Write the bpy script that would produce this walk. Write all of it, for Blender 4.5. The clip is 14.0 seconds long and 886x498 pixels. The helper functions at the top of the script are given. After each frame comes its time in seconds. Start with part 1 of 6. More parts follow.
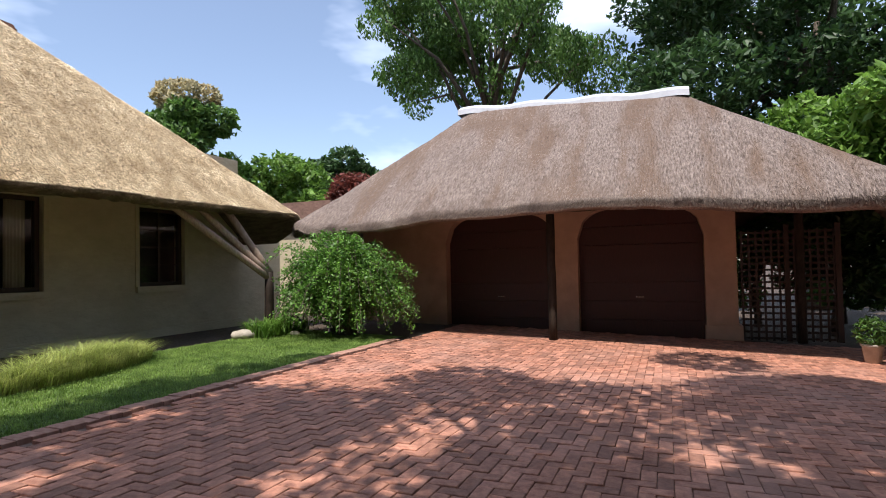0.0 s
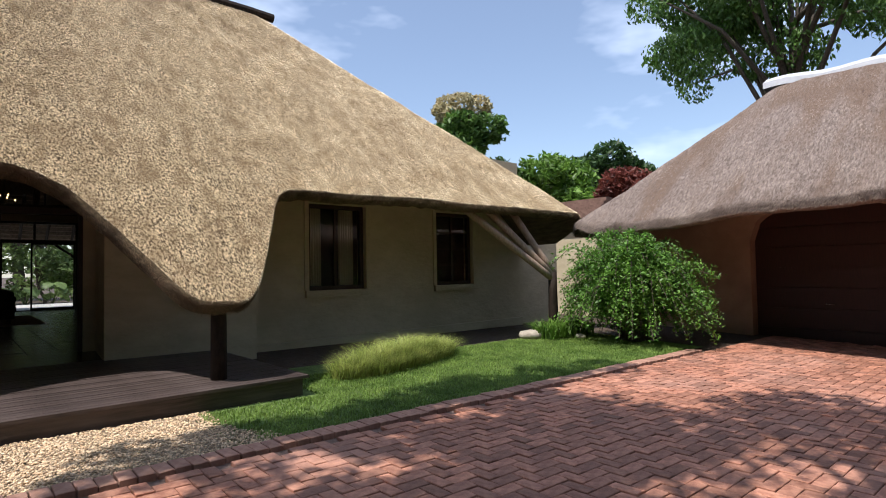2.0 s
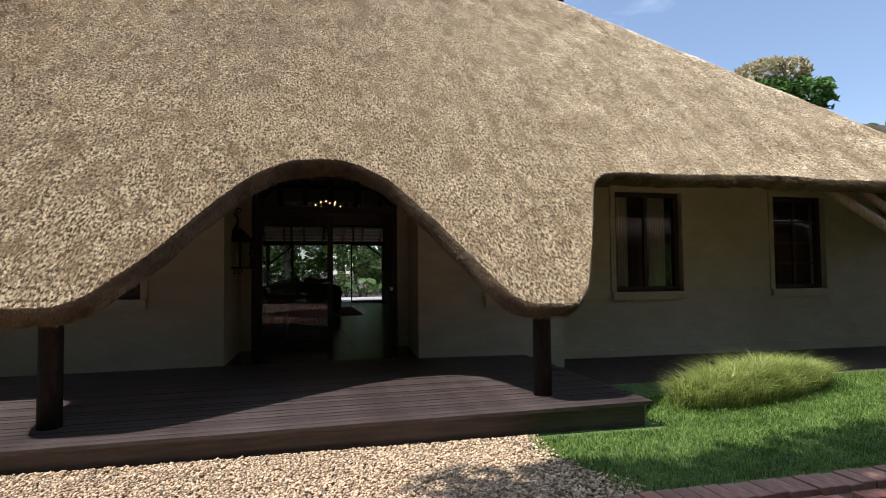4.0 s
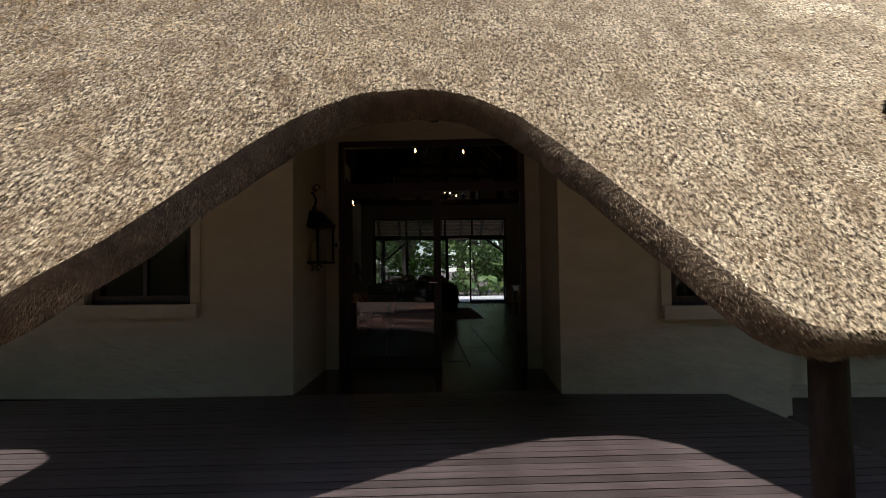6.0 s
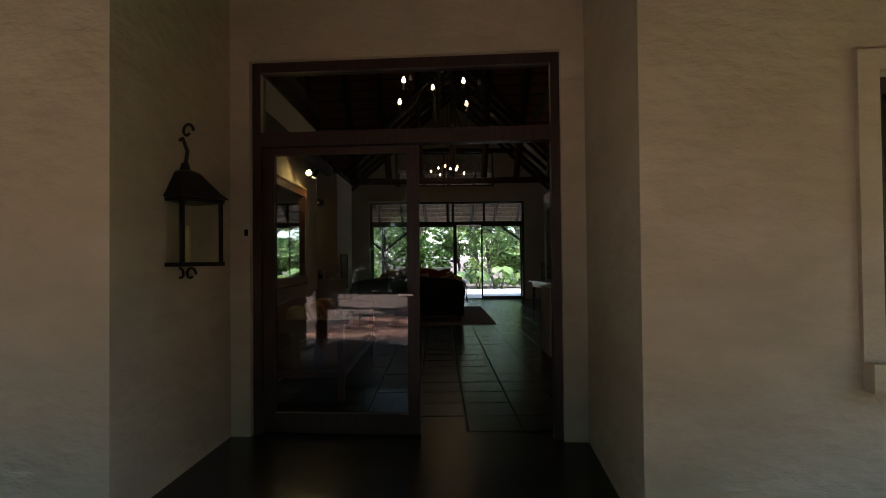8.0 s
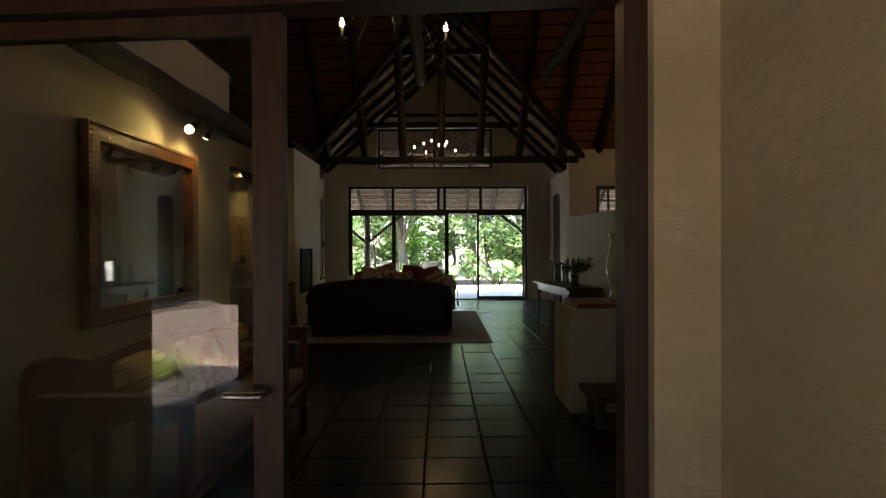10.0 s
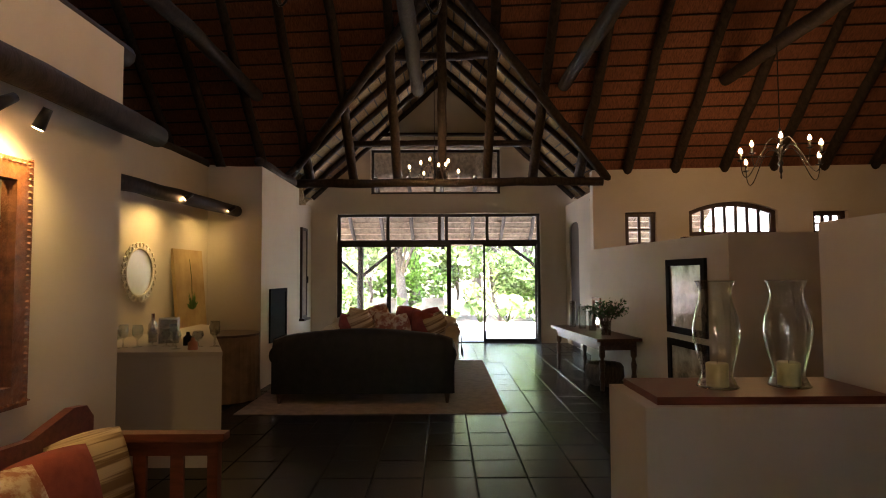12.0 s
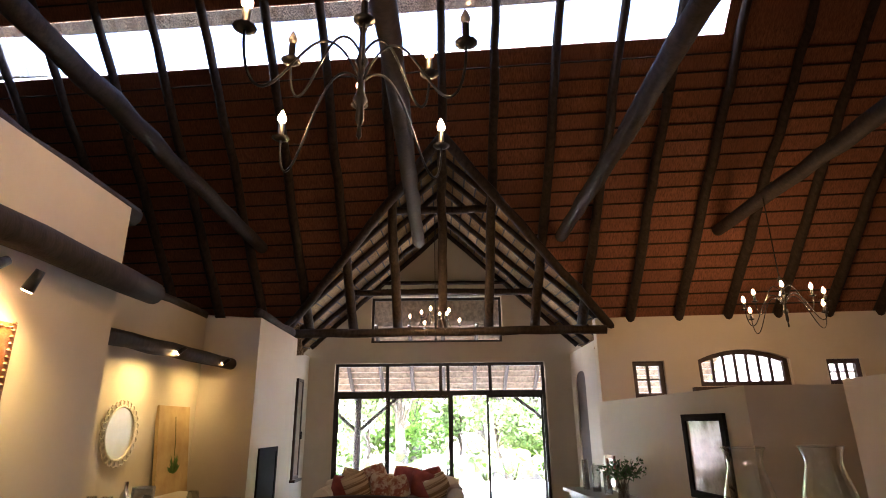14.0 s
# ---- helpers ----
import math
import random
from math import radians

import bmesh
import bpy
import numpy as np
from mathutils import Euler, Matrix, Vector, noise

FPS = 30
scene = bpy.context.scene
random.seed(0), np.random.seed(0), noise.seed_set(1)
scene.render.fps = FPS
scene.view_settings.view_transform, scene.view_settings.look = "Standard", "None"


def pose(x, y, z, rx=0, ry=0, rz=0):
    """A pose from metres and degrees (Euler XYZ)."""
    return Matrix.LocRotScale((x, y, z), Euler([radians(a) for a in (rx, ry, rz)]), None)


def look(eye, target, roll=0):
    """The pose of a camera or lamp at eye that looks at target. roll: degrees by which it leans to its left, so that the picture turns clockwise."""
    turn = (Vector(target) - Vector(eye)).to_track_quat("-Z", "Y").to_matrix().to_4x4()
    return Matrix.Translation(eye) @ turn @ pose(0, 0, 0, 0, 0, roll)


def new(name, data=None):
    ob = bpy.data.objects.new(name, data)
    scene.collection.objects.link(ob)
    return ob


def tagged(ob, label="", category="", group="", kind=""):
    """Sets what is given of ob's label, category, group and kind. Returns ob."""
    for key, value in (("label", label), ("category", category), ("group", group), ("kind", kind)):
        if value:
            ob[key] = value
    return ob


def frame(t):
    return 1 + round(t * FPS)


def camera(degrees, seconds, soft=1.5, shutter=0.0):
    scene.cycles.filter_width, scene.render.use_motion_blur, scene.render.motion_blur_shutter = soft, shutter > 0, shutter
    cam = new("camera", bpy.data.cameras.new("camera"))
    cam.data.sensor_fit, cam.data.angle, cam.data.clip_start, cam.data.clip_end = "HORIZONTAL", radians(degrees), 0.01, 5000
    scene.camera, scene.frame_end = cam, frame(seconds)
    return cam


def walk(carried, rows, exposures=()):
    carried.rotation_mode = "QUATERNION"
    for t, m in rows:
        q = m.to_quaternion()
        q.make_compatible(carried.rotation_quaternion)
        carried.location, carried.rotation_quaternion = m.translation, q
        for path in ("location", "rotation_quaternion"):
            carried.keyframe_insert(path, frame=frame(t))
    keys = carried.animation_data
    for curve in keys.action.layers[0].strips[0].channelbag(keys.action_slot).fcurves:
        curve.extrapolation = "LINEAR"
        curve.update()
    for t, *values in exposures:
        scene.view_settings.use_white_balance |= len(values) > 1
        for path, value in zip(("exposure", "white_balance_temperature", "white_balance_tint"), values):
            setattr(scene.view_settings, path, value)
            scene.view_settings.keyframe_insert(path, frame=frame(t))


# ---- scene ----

# ---------------------------------------------------------------- camera and walk
cam = camera(77.6, 14.0, 1.0)
METRES, EYE, TURN = 10.6, 1.5, -67.9
INSIDE = 0.5   # the last stretch lies this much deeper in the house
ROWS = [
    (0.0, 0.0, 0.0, 0.0, 0.04, 1.72, 1.18),
    (0.5, -0.0095, 0.0043, 0.0012, 4.35, 1.7, 1.18),
    (1.0, -0.0231, 0.0127, 0.0028, 10.1, 1.74, 1.19),
    (1.5, -0.0373, 0.0217, 0.0054, 18.35, 1.87, 1.14),
    (2.0, -0.0575, 0.0261, 0.0054, 26.33, 2.07, 1.02),
    (2.5, -0.0781, 0.0317, 0.0058, 32.91, 2.34, 0.93),
    (3.0, -0.1078, 0.0431, 0.0042, 40.21, 2.36, 0.86),
    (3.5, -0.1396, 0.0558, 0.0039, 48.69, 2.38, 0.7),
    (4.0, -0.1778, 0.0734, 0.0039, 53.3, 2.43, 0.57),
    (6.5, -0.4116, 0.2064, 0.0022, 67.28, 2.28, 0.68),
    (7.0, -0.466, 0.2363, 0.0018, 67.69, 2.31, 0.64),
    (7.5, -0.5179, 0.2659, 0.0046, 67.68, 2.13, 0.68),
    (8.0, -0.5686, 0.297, 0.0141, 67.47, 0.98, 0.56),
    (8.5, -0.6205, 0.3290, 0.0212, 67.37, -0.29, 0.45),
    (9.0, -0.6643, 0.3549, 0.0243, 67.34, -0.34, 0.36),
    (11.5, -0.8474, 0.4467, 0.0376, 67.78, 0.96, 0.19),
    (12.0, -0.8682, 0.4545, 0.0427, 67.85, 2.75, 0.28),
    (12.5, -0.8748, 0.4586, 0.047, 67.91, 6.5, 0.33),
    (13.0, -0.8764, 0.4601, 0.0491, 67.93, 11.1, 0.45),
    (13.5, -0.8769, 0.4594, 0.0503, 67.93, 14.97, 0.55),
    (14.0, -0.8769, 0.4587, 0.051, 68.05, 17.74, 0.62),
]
EXPOSURES = [(0.0, 0.33, 6400, 13), (2.5, 0.18, 6300, 12), (4.0, 0.16, 6100, 12), (6.5, 0.45, 6000, 12), (7.0, 0.72, 5850, 13), (7.5, 1.35, 5550, 15), (8.0, 2.2, 5900, 9), (8.5, 2.65, 6050, 4),
             (9.0, 2.82, 6100, 2), (11.5, 4.6, 6700, 18), (12.5, 5.4, 6450, 19), (13.2, 5.75, 6300, 20), (14.0, 5.85, 6100, 20)]


def step(t, x, y, z, yaw, pitch, roll):
    m = pose(0, 0, EYE, 0, 0, TURN) @ pose(METRES * x, METRES * y, METRES * z, 90 + pitch, roll, yaw)
    return t, (pose(0, INSIDE, 0) @ m if t > 10 else m)


walk(cam, [step(*r) for r in ROWS], EXPOSURES)

# ---------------------------------------------------------------- world and sun
SUN = Vector((-0.45, -0.03, 0.89)).normalized()
world = bpy.data.worlds.new("sky")
scene.world = world
world.use_nodes = True
wn, wl = world.node_tree.nodes, world.node_tree.links
wn.clear()
sky = wn.new("ShaderNodeTexSky")
sky.sky_type, sky.sun_disc = "NISHITA", False
sky.sun_elevation, sky.sun_rotation = math.asin(SUN.z), radians(270)
sky.air_density, sky.dust_density, sky.ozone_density = 1.0, 0.6, 1.0
wtc, wno, wra, wmi = wn.new("ShaderNodeTexCoord"), wn.new("ShaderNodeTexNoise"), wn.new("ShaderNodeValToRGB"), wn.new("ShaderNodeMixRGB")
wmp = wn.new("ShaderNodeMapping")
wmp.inputs["Scale"].default_value = (1.0, 1.0, 2.6)
wno.inputs["Scale"].default_value, wno.inputs["Detail"].default_value, wno.inputs["Roughness"].default_value = 2.3, 5, 0.55
wra.color_ramp.elements[0].position, wra.color_ramp.elements[1].position = 0.46, 0.78
wra.color_ramp.elements[0].color = (0.08, 0.08, 0.08, 1)
wmi.inputs[2].default_value = (8.2, 9.2, 11.0, 1)
wbg, wout = wn.new("ShaderNodeBackground"), wn.new("ShaderNodeOutputWorld")
wbg.inputs["Strength"].default_value = 0.15
wl.new(wtc.outputs["Generated"], wmp.inputs[0])
wl.new(wmp.outputs[0], wno.inputs["Vector"])
wl.new(wno.outputs["Fac"], wra.inputs[0])
wl.new(wra.outputs[0], wmi.inputs[0])
wl.new(sky.outputs[0], wmi.inputs[1])
wl.new(wmi.outputs[0], wbg.inputs["Color"])
wl.new(wbg.outputs[0], wout.inputs[0])
sun = new("sun", bpy.data.lights.new("sun", "SUN"))
sun.data.energy, sun.data.angle, sun.data.color = 4.9, radians(0.55), (1.0, 0.95, 0.87)
sun.matrix_world = look(SUN * 40, (0, 0, 0))

# ---------------------------------------------------------------- helpers for meshes
FLOOR, DECK = 0.40, 0.42


def ground_z(x, y):
    x, y = min(max(x, -6), 16), min(max(y, -3), 8)
    return 0.02 + 0.037 * y - 0.012 * x


def box(bm, x0, x1, y0, y1, z0, z1):
    v = [bm.verts.new((x, y, z)) for z in (z0, z1) for x, y in ((x0, y0), (x1, y0), (x1, y1), (x0, y1))]
    for f in ((3, 2, 1, 0), (4, 5, 6, 7), (0, 1, 5, 4), (1, 2, 6, 5), (2, 3, 7, 6), (3, 0, 4, 7)):
        bm.faces.new([v[i] for i in f])
    return v


def ring(p, d, r, n, spin=0.0):
    d = d.normalized()
    a = d.orthogonal().normalized()
    b = d.cross(a)
    return [p + (a * math.cos(spin + 2 * math.pi * i / n) + b * math.sin(spin + 2 * math.pi * i / n)) * r for i in range(n)]


def tube(bm, pts, radii, n=8, cap=True):
    pts = [Vector(p) for p in pts]
    if not hasattr(radii, "__len__"):
        radii = [radii] * len(pts)
    loops, a = [], None
    for i, p in enumerate(pts):
        d = (pts[min(i + 1, len(pts) - 1)] - pts[max(i - 1, 0)]).normalized()
        a = d.orthogonal().normalized() if a is None else (a - d * a.dot(d)).normalized()
        b = d.cross(a)
        loops.append([bm.verts.new(p + (a * math.cos(2 * math.pi * k / n) + b * math.sin(2 * math.pi * k / n)) * radii[i]) for k in range(n)])
    for u, w in zip(loops, loops[1:]):
        for k in range(n):
            bm.faces.new((u[k], u[(k + 1) % n], w[(k + 1) % n], w[k]))
    if cap:
        bm.faces.new(loops[0][::-1])
        bm.faces.new(loops[-1])


def lathe(bm, prof, n=16, c=(0, 0, 0), cap=True):
    c = Vector(c)
    loops = [[bm.verts.new(c + Vector((r * math.cos(2 * math.pi * k / n), r * math.sin(2 * math.pi * k / n), z))) for k in range(n)] for r, z in prof]
    for u, w in zip(loops, loops[1:]):
        for k in range(n):
            bm.faces.new((u[k], u[(k + 1) % n], w[(k + 1) % n], w[k]))
    if cap:
        bm.faces.new(loops[0][::-1])
        bm.faces.new(loops[-1])


def log_between(bm, p, q, r0, r1, n=10, wob=0.012, seed=0):
    p, q = Vector(p), Vector(q)
    k = max(3, int((q - p).length / 0.35))
    rng = random.Random(seed)
    pts, rad = [], []
    for i in range(k + 1):
        t = i / k
        w = wob * math.sin(math.pi * t) if k > 3 else 0
        pts.append(p.lerp(q, t) + Vector((rng.uniform(-w, w), rng.uniform(-w, w), rng.uniform(-w, w))) * 2)
        rad.append((r0 + (r1 - r0) * t) * rng.uniform(0.95, 1.05))
    tube(bm, pts, rad, n)


def bevel(bm, w=0.01, seg=2):
    bmesh.ops.bevel(bm, geom=[e for e in bm.edges if e.calc_face_angle(0) > 0.6], offset=w, segments=seg, affect="EDGES", profile=0.5)


def part(name, bm, material, parent=None, label="", kind="", smooth=False):
    me = bpy.data.meshes.new(name)
    bmesh.ops.recalc_face_normals(bm, faces=bm.faces)
    bm.to_mesh(me)
    bm.free()
    if smooth:
        me.polygons.foreach_set("use_smooth", [True] * len(me.polygons))
    if material:
        me.materials.append(material)
    ob = new(name, me)
    ob.parent = parent
    return tagged(ob, label, "", "", kind)


def root(name, m, label, category, group="", kind=""):
    ob = new(name)
    ob.empty_display_size = 0.1
    ob.matrix_basis = m
    return tagged(ob, label, category, group, kind)


def raw(name, verts, faces, material, parent=None, label="", kind="", smooth=False):
    me = bpy.data.meshes.new(name)
    me.from_pydata(verts, [], faces)
    if smooth:
        me.polygons.foreach_set("use_smooth", [True] * len(me.polygons))
    if material:
        me.materials.append(material)
    ob = new(name, me)
    ob.parent = parent
    return tagged(ob, label, "", "", kind)


# ---------------------------------------------------------------- materials
def surface(name, c1, c2, scale=6.0, rough=0.7, bump=0.2, bscale=60.0, stretch=(1, 1, 1), metal=0.0, turn=(0, 0, 0), c3=None, s3=1.2, per=0.0, rvar=0.1, spec=0.5, dist=0.01, lo=0.35, hi=0.65, m3=(0.45, 0.7, 0.6), st3=(1, 1, 1)):
    """Two colours blended by noise, a third by large stains, fine relief; per: spread of brightness from piece to piece."""
    m = bpy.data.materials.new(name)
    m.use_nodes = True
    n, l = m.node_tree.nodes, m.node_tree.links
    b = n["Principled BSDF"]
    b.inputs["Metallic"].default_value = metal
    b.inputs["Specular IOR Level"].default_value = spec
    tc, mp = n.new("ShaderNodeTexCoord"), n.new("ShaderNodeMapping")
    rt = n.new("ShaderNodeMapping")
    mp.inputs["Scale"].default_value, rt.inputs["Rotation"].default_value = stretch, [radians(a) for a in turn]
    l.new(tc.outputs["Object"], rt.inputs[0])
    l.new(rt.outputs[0], mp.inputs[0])
    n1 = n.new("ShaderNodeTexNoise")
    n1.inputs["Scale"].default_value, n1.inputs["Detail"].default_value, n1.inputs["Roughness"].default_value = scale, 6, 0.62
    l.new(mp.outputs[0], n1.inputs["Vector"])
    r1 = n.new("ShaderNodeValToRGB")
    r1.color_ramp.elements[0].position, r1.color_ramp.elements[1].position = lo, hi
    r1.color_ramp.elements[0].color, r1.color_ramp.elements[1].color = (*c1, 1), (*c2, 1)
    l.new(n1.outputs["Fac"], r1.inputs[0])
    col = r1.outputs[0]
    if c3:
        n3 = n.new("ShaderNodeTexNoise")
        n3.inputs["Scale"].default_value, n3.inputs["Detail"].default_value = s3, 4
        mp3 = n.new("ShaderNodeMapping")
        mp3.inputs["Scale"].default_value = st3
        l.new(tc.outputs["Object"], mp3.inputs[0])
        l.new(mp3.outputs[0], n3.inputs["Vector"])
        r3 = n.new("ShaderNodeValToRGB")
        r3.color_ramp.elements[0].position, r3.color_ramp.elements[1].position = m3[0], m3[1]
        r3.color_ramp.elements[1].color = (m3[2], m3[2], m3[2], 1)
        l.new(n3.outputs["Fac"], r3.inputs[0])
        mx = n.new("ShaderNodeMixRGB")
        mx.inputs[2].default_value = (*c3, 1)
        l.new(r3.outputs[0], mx.inputs[0])
        l.new(col, mx.inputs[1])
        col = mx.outputs[0]
    if per:
        oi, ge = n.new("ShaderNodeObjectInfo"), n.new("ShaderNodeNewGeometry")
        ad, fr = n.new("ShaderNodeMath"), n.new("ShaderNodeMath")
        fr.operation = "FRACT"
        l.new(oi.outputs["Random"], ad.inputs[0])
        l.new(ge.outputs["Random Per Island"], ad.inputs[1])
        l.new(ad.outputs[0], fr.inputs[0])
        mr = n.new("ShaderNodeMapRange")
        mr.inputs["To Min"].default_value, mr.inputs["To Max"].default_value = 1 - per, 1 + per
        l.new(fr.outputs[0], mr.inputs["Value"])
        hs = n.new("ShaderNodeHueSaturation")
        l.new(mr.outputs[0], hs.inputs["Value"])
        l.new(col, hs.inputs["Color"])
        col = hs.outputs[0]
    l.new(col, b.inputs["Base Color"])
    mr2 = n.new("ShaderNodeMapRange")
    mr2.inputs["To Min"].default_value, mr2.inputs["To Max"].default_value = max(rough - rvar, 0.02), min(rough + rvar, 1)
    l.new(n1.outputs["Fac"], mr2.inputs["Value"])
    l.new(mr2.outputs[0], b.inputs["Roughness"])
    if bump:
        nb = n.new("ShaderNodeTexNoise")
        nb.inputs["Scale"].default_value, nb.inputs["Detail"].default_value = bscale, 4
        l.new(mp.outputs[0], nb.inputs["Vector"])
        bp = n.new("ShaderNodeBump")
        bp.inputs["Strength"].default_value, bp.inputs["Distance"].default_value = bump, dist
        l.new(nb.outputs["Fac"], bp.inputs["Height"])
        l.new(bp.outputs[0], b.inputs["Normal"])
    return m


def leafy(name, c1, c2, scale, per):
    """A thin leaf: the surface above, with part of the light let through."""
    m = surface(name, c1, c2, scale, 0.5, 0, per=per)
    n, l = m.node_tree.nodes, m.node_tree.links
    b, out = n["Principled BSDF"], n["Material Output"]
    tr, mx = n.new("ShaderNodeBsdfTranslucent"), n.new("ShaderNodeMixShader")
    l.new(b.inputs["Base Color"].links[0].from_socket, tr.inputs["Color"])
    mx.inputs[0].default_value = 0.4
    l.new(b.outputs[0], mx.inputs[1])
    l.new(tr.outputs[0], mx.inputs[2])
    l.new(mx.outputs[0], out.inputs["Surface"])
    return m


def glass(name, tint=(1, 1, 1), rough=0.0, ior=1.45):
    m = bpy.data.materials.new(name)
    m.use_nodes = True
    b = m.node_tree.nodes["Principled BSDF"]
    b.inputs["Base Color"].default_value, b.inputs["Roughness"].default_value = (*tint, 1), rough
    b.inputs["Transmission Weight"].default_value, b.inputs["IOR"].default_value = 1.0, ior
    return m


def thin_glass(name):
    """Blown glass: clear from the front, glossy towards its rims."""
    m = bpy.data.materials.new(name)
    m.use_nodes = True
    n, l = m.node_tree.nodes, m.node_tree.links
    clear, gloss, mix, fr = n.new("ShaderNodeBsdfTransparent"), n.new("ShaderNodeBsdfGlossy"), n.new("ShaderNodeMixShader"), n.new("ShaderNodeLayerWeight")
    pw, mr = n.new("ShaderNodeMath"), n.new("ShaderNodeMapRange")
    pw.operation, pw.inputs[1].default_value = "POWER", 2.2
    mr.inputs["To Min"].default_value, mr.inputs["To Max"].default_value = 0.09, 1.0
    clear.inputs["Color"].default_value = (0.90, 0.915, 0.90, 1)
    gloss.inputs["Color"].default_value, gloss.inputs["Roughness"].default_value = (0.95, 0.97, 0.96, 1), 0.02
    fr.inputs["Blend"].default_value = 0.5
    l.new(fr.outputs["Facing"], pw.inputs[0])
    l.new(pw.outputs[0], mr.inputs["Value"])
    l.new(mr.outputs[0], mix.inputs[0])
    l.new(clear.outputs[0], mix.inputs[1])
    l.new(gloss.outputs[0], mix.inputs[2])
    l.new(mix.outputs[0], n["Material Output"].inputs["Surface"])
    return m


def glow(name, colour, strength):
    m = bpy.data.materials.new(name)
    m.use_nodes = True
    b = m.node_tree.nodes["Principled BSDF"]
    b.inputs["Base Color"].default_value = (*colour, 1)
    b.inputs["Emission Color"].default_value, b.inputs["Emission Strength"].default_value = (*colour, 1), strength
    return m


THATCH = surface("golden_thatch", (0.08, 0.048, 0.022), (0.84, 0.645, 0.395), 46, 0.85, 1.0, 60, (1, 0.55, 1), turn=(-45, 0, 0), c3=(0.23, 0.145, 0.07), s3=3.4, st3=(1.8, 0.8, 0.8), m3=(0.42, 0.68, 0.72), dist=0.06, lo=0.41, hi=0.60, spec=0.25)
THATCH_OLD = surface("grey_thatch", (0.14, 0.105, 0.09), (0.40, 0.325, 0.285), 30, 0.9, 1.0, 60, (0.3, 1, 1), turn=(0, 40, 0), c3=(0.19, 0.125, 0.088), s3=0.9, st3=(0.4, 1.7, 0.4), m3=(0.46, 0.62, 0.8), dist=0.05, spec=0.2, lo=0.34, hi=0.68)
STRAW = surface("cut_straw", (0.42, 0.295, 0.15), (1.0, 0.85, 0.58), 2.2, 0.6, 0, per=0.7, spec=0.4, c3=(0.27, 0.18, 0.085), s3=1.5, st3=(2.6, 0.7, 0.7), m3=(0.46, 0.66, 0.75))
# brown of the cut ends, darkened further to stand for the eave's shade
STRAW_BUTT = surface("shade_brown_straw", (0.14, 0.10, 0.06), (0.46, 0.35, 0.22), 3.0, 0.75, 0, per=0.6, spec=0.2)
STRAW_OLD = surface("weathered_straw", (0.17, 0.125, 0.105), (0.37, 0.30, 0.255), 1.6, 0.8, 0, per=0.45, spec=0.2)
THATCH_IN = surface("thatch_underside", (0.11, 0.043, 0.024), (0.27, 0.112, 0.06), 14, 0.8, 0.6, 40, (6, 1, 1), c3=(0.16, 0.062, 0.034), dist=0.02, spec=0.2)
THATCH_WING = surface("wing_thatch_underside", (0.08, 0.045, 0.016), (0.24, 0.145, 0.052), 14, 0.85, 0.7, 40, (1, 6, 1), c3=(0.09, 0.052, 0.02), dist=0.02, spec=0.2)
# darkened copy of the thatch: shade under the eaves is put into the colour
THATCH_SHADE = surface("thatch_shade_toned", (0.10, 0.075, 0.05), (0.2, 0.15, 0.10), 12, 0.9, 0.8, 60, (1, 0.3, 1), dist=0.02, spec=0.2)
PLASTER = surface("cream_bagged_plaster", (0.47, 0.40, 0.27), (0.57, 0.49, 0.34), 2.2, 0.85, 0.5, 8, (1, 1, 2.0), c3=(0.42, 0.355, 0.235), s3=0.7, dist=0.03, spec=0.3)
PLASTER_IN = surface("interior_cream_paint", (0.50, 0.455, 0.37), (0.56, 0.51, 0.42), 1.6, 0.75, 0.12, 20, dist=0.008, spec=0.3, c3=(0.47, 0.425, 0.34), s3=0.8)


def cracked(m, scale, stretch, width, depth):
    """Adds shallow horizontal dents and cracks to the relief of a plaster."""
    n, l = m.node_tree.nodes, m.node_tree.links
    b = n["Principled BSDF"]
    tc, mp, no, mr, bp = n.new("ShaderNodeTexCoord"), n.new("ShaderNodeMapping"), n.new("ShaderNodeTexNoise"), n.new("ShaderNodeMapRange"), n.new("ShaderNodeBump")
    sub, ab, mask, mul, no2 = n.new("ShaderNodeMath"), n.new("ShaderNodeMath"), n.new("ShaderNodeMapRange"), n.new("ShaderNodeMath"), n.new("ShaderNodeTexNoise")
    mp.inputs["Scale"].default_value = stretch
    no.inputs["Scale"].default_value, no.inputs["Detail"].default_value, no.inputs["Roughness"].default_value = scale, 7, 0.6
    no2.inputs["Scale"].default_value = 2.6
    sub.operation, sub.inputs[1].default_value, ab.operation, mul.operation = "SUBTRACT", 0.5, "ABSOLUTE", "MULTIPLY"
    mr.inputs["From Max"].default_value, mr.inputs["To Min"].default_value, mr.inputs["To Max"].default_value = width, 1.0, 0.0
    mask.inputs["From Min"].default_value, mask.inputs["From Max"].default_value = 0.52, 0.72
    l.new(tc.outputs["Object"], mp.inputs[0])
    l.new(mp.outputs[0], no.inputs["Vector"])
    l.new(tc.outputs["Object"], no2.inputs["Vector"])
    l.new(no.outputs["Fac"], sub.inputs[0])
    l.new(sub.outputs[0], ab.inputs[0])
    l.new(ab.outputs[0], mr.inputs["Value"])
    l.new(no2.outputs["Fac"], mask.inputs["Value"])
    l.new(mr.outputs[0], mul.inputs[0])
    l.new(mask.outputs[0], mul.inputs[1])
    l.new(mul.outputs[0], bp.inputs["Height"])
    bp.invert, bp.inputs["Strength"].default_value, bp.inputs["Distance"].default_value = True, 0.4, depth
    l.new(b.inputs["Normal"].links[0].from_socket, bp.inputs["Normal"])
    l.new(bp.outputs[0], b.inputs["Normal"])


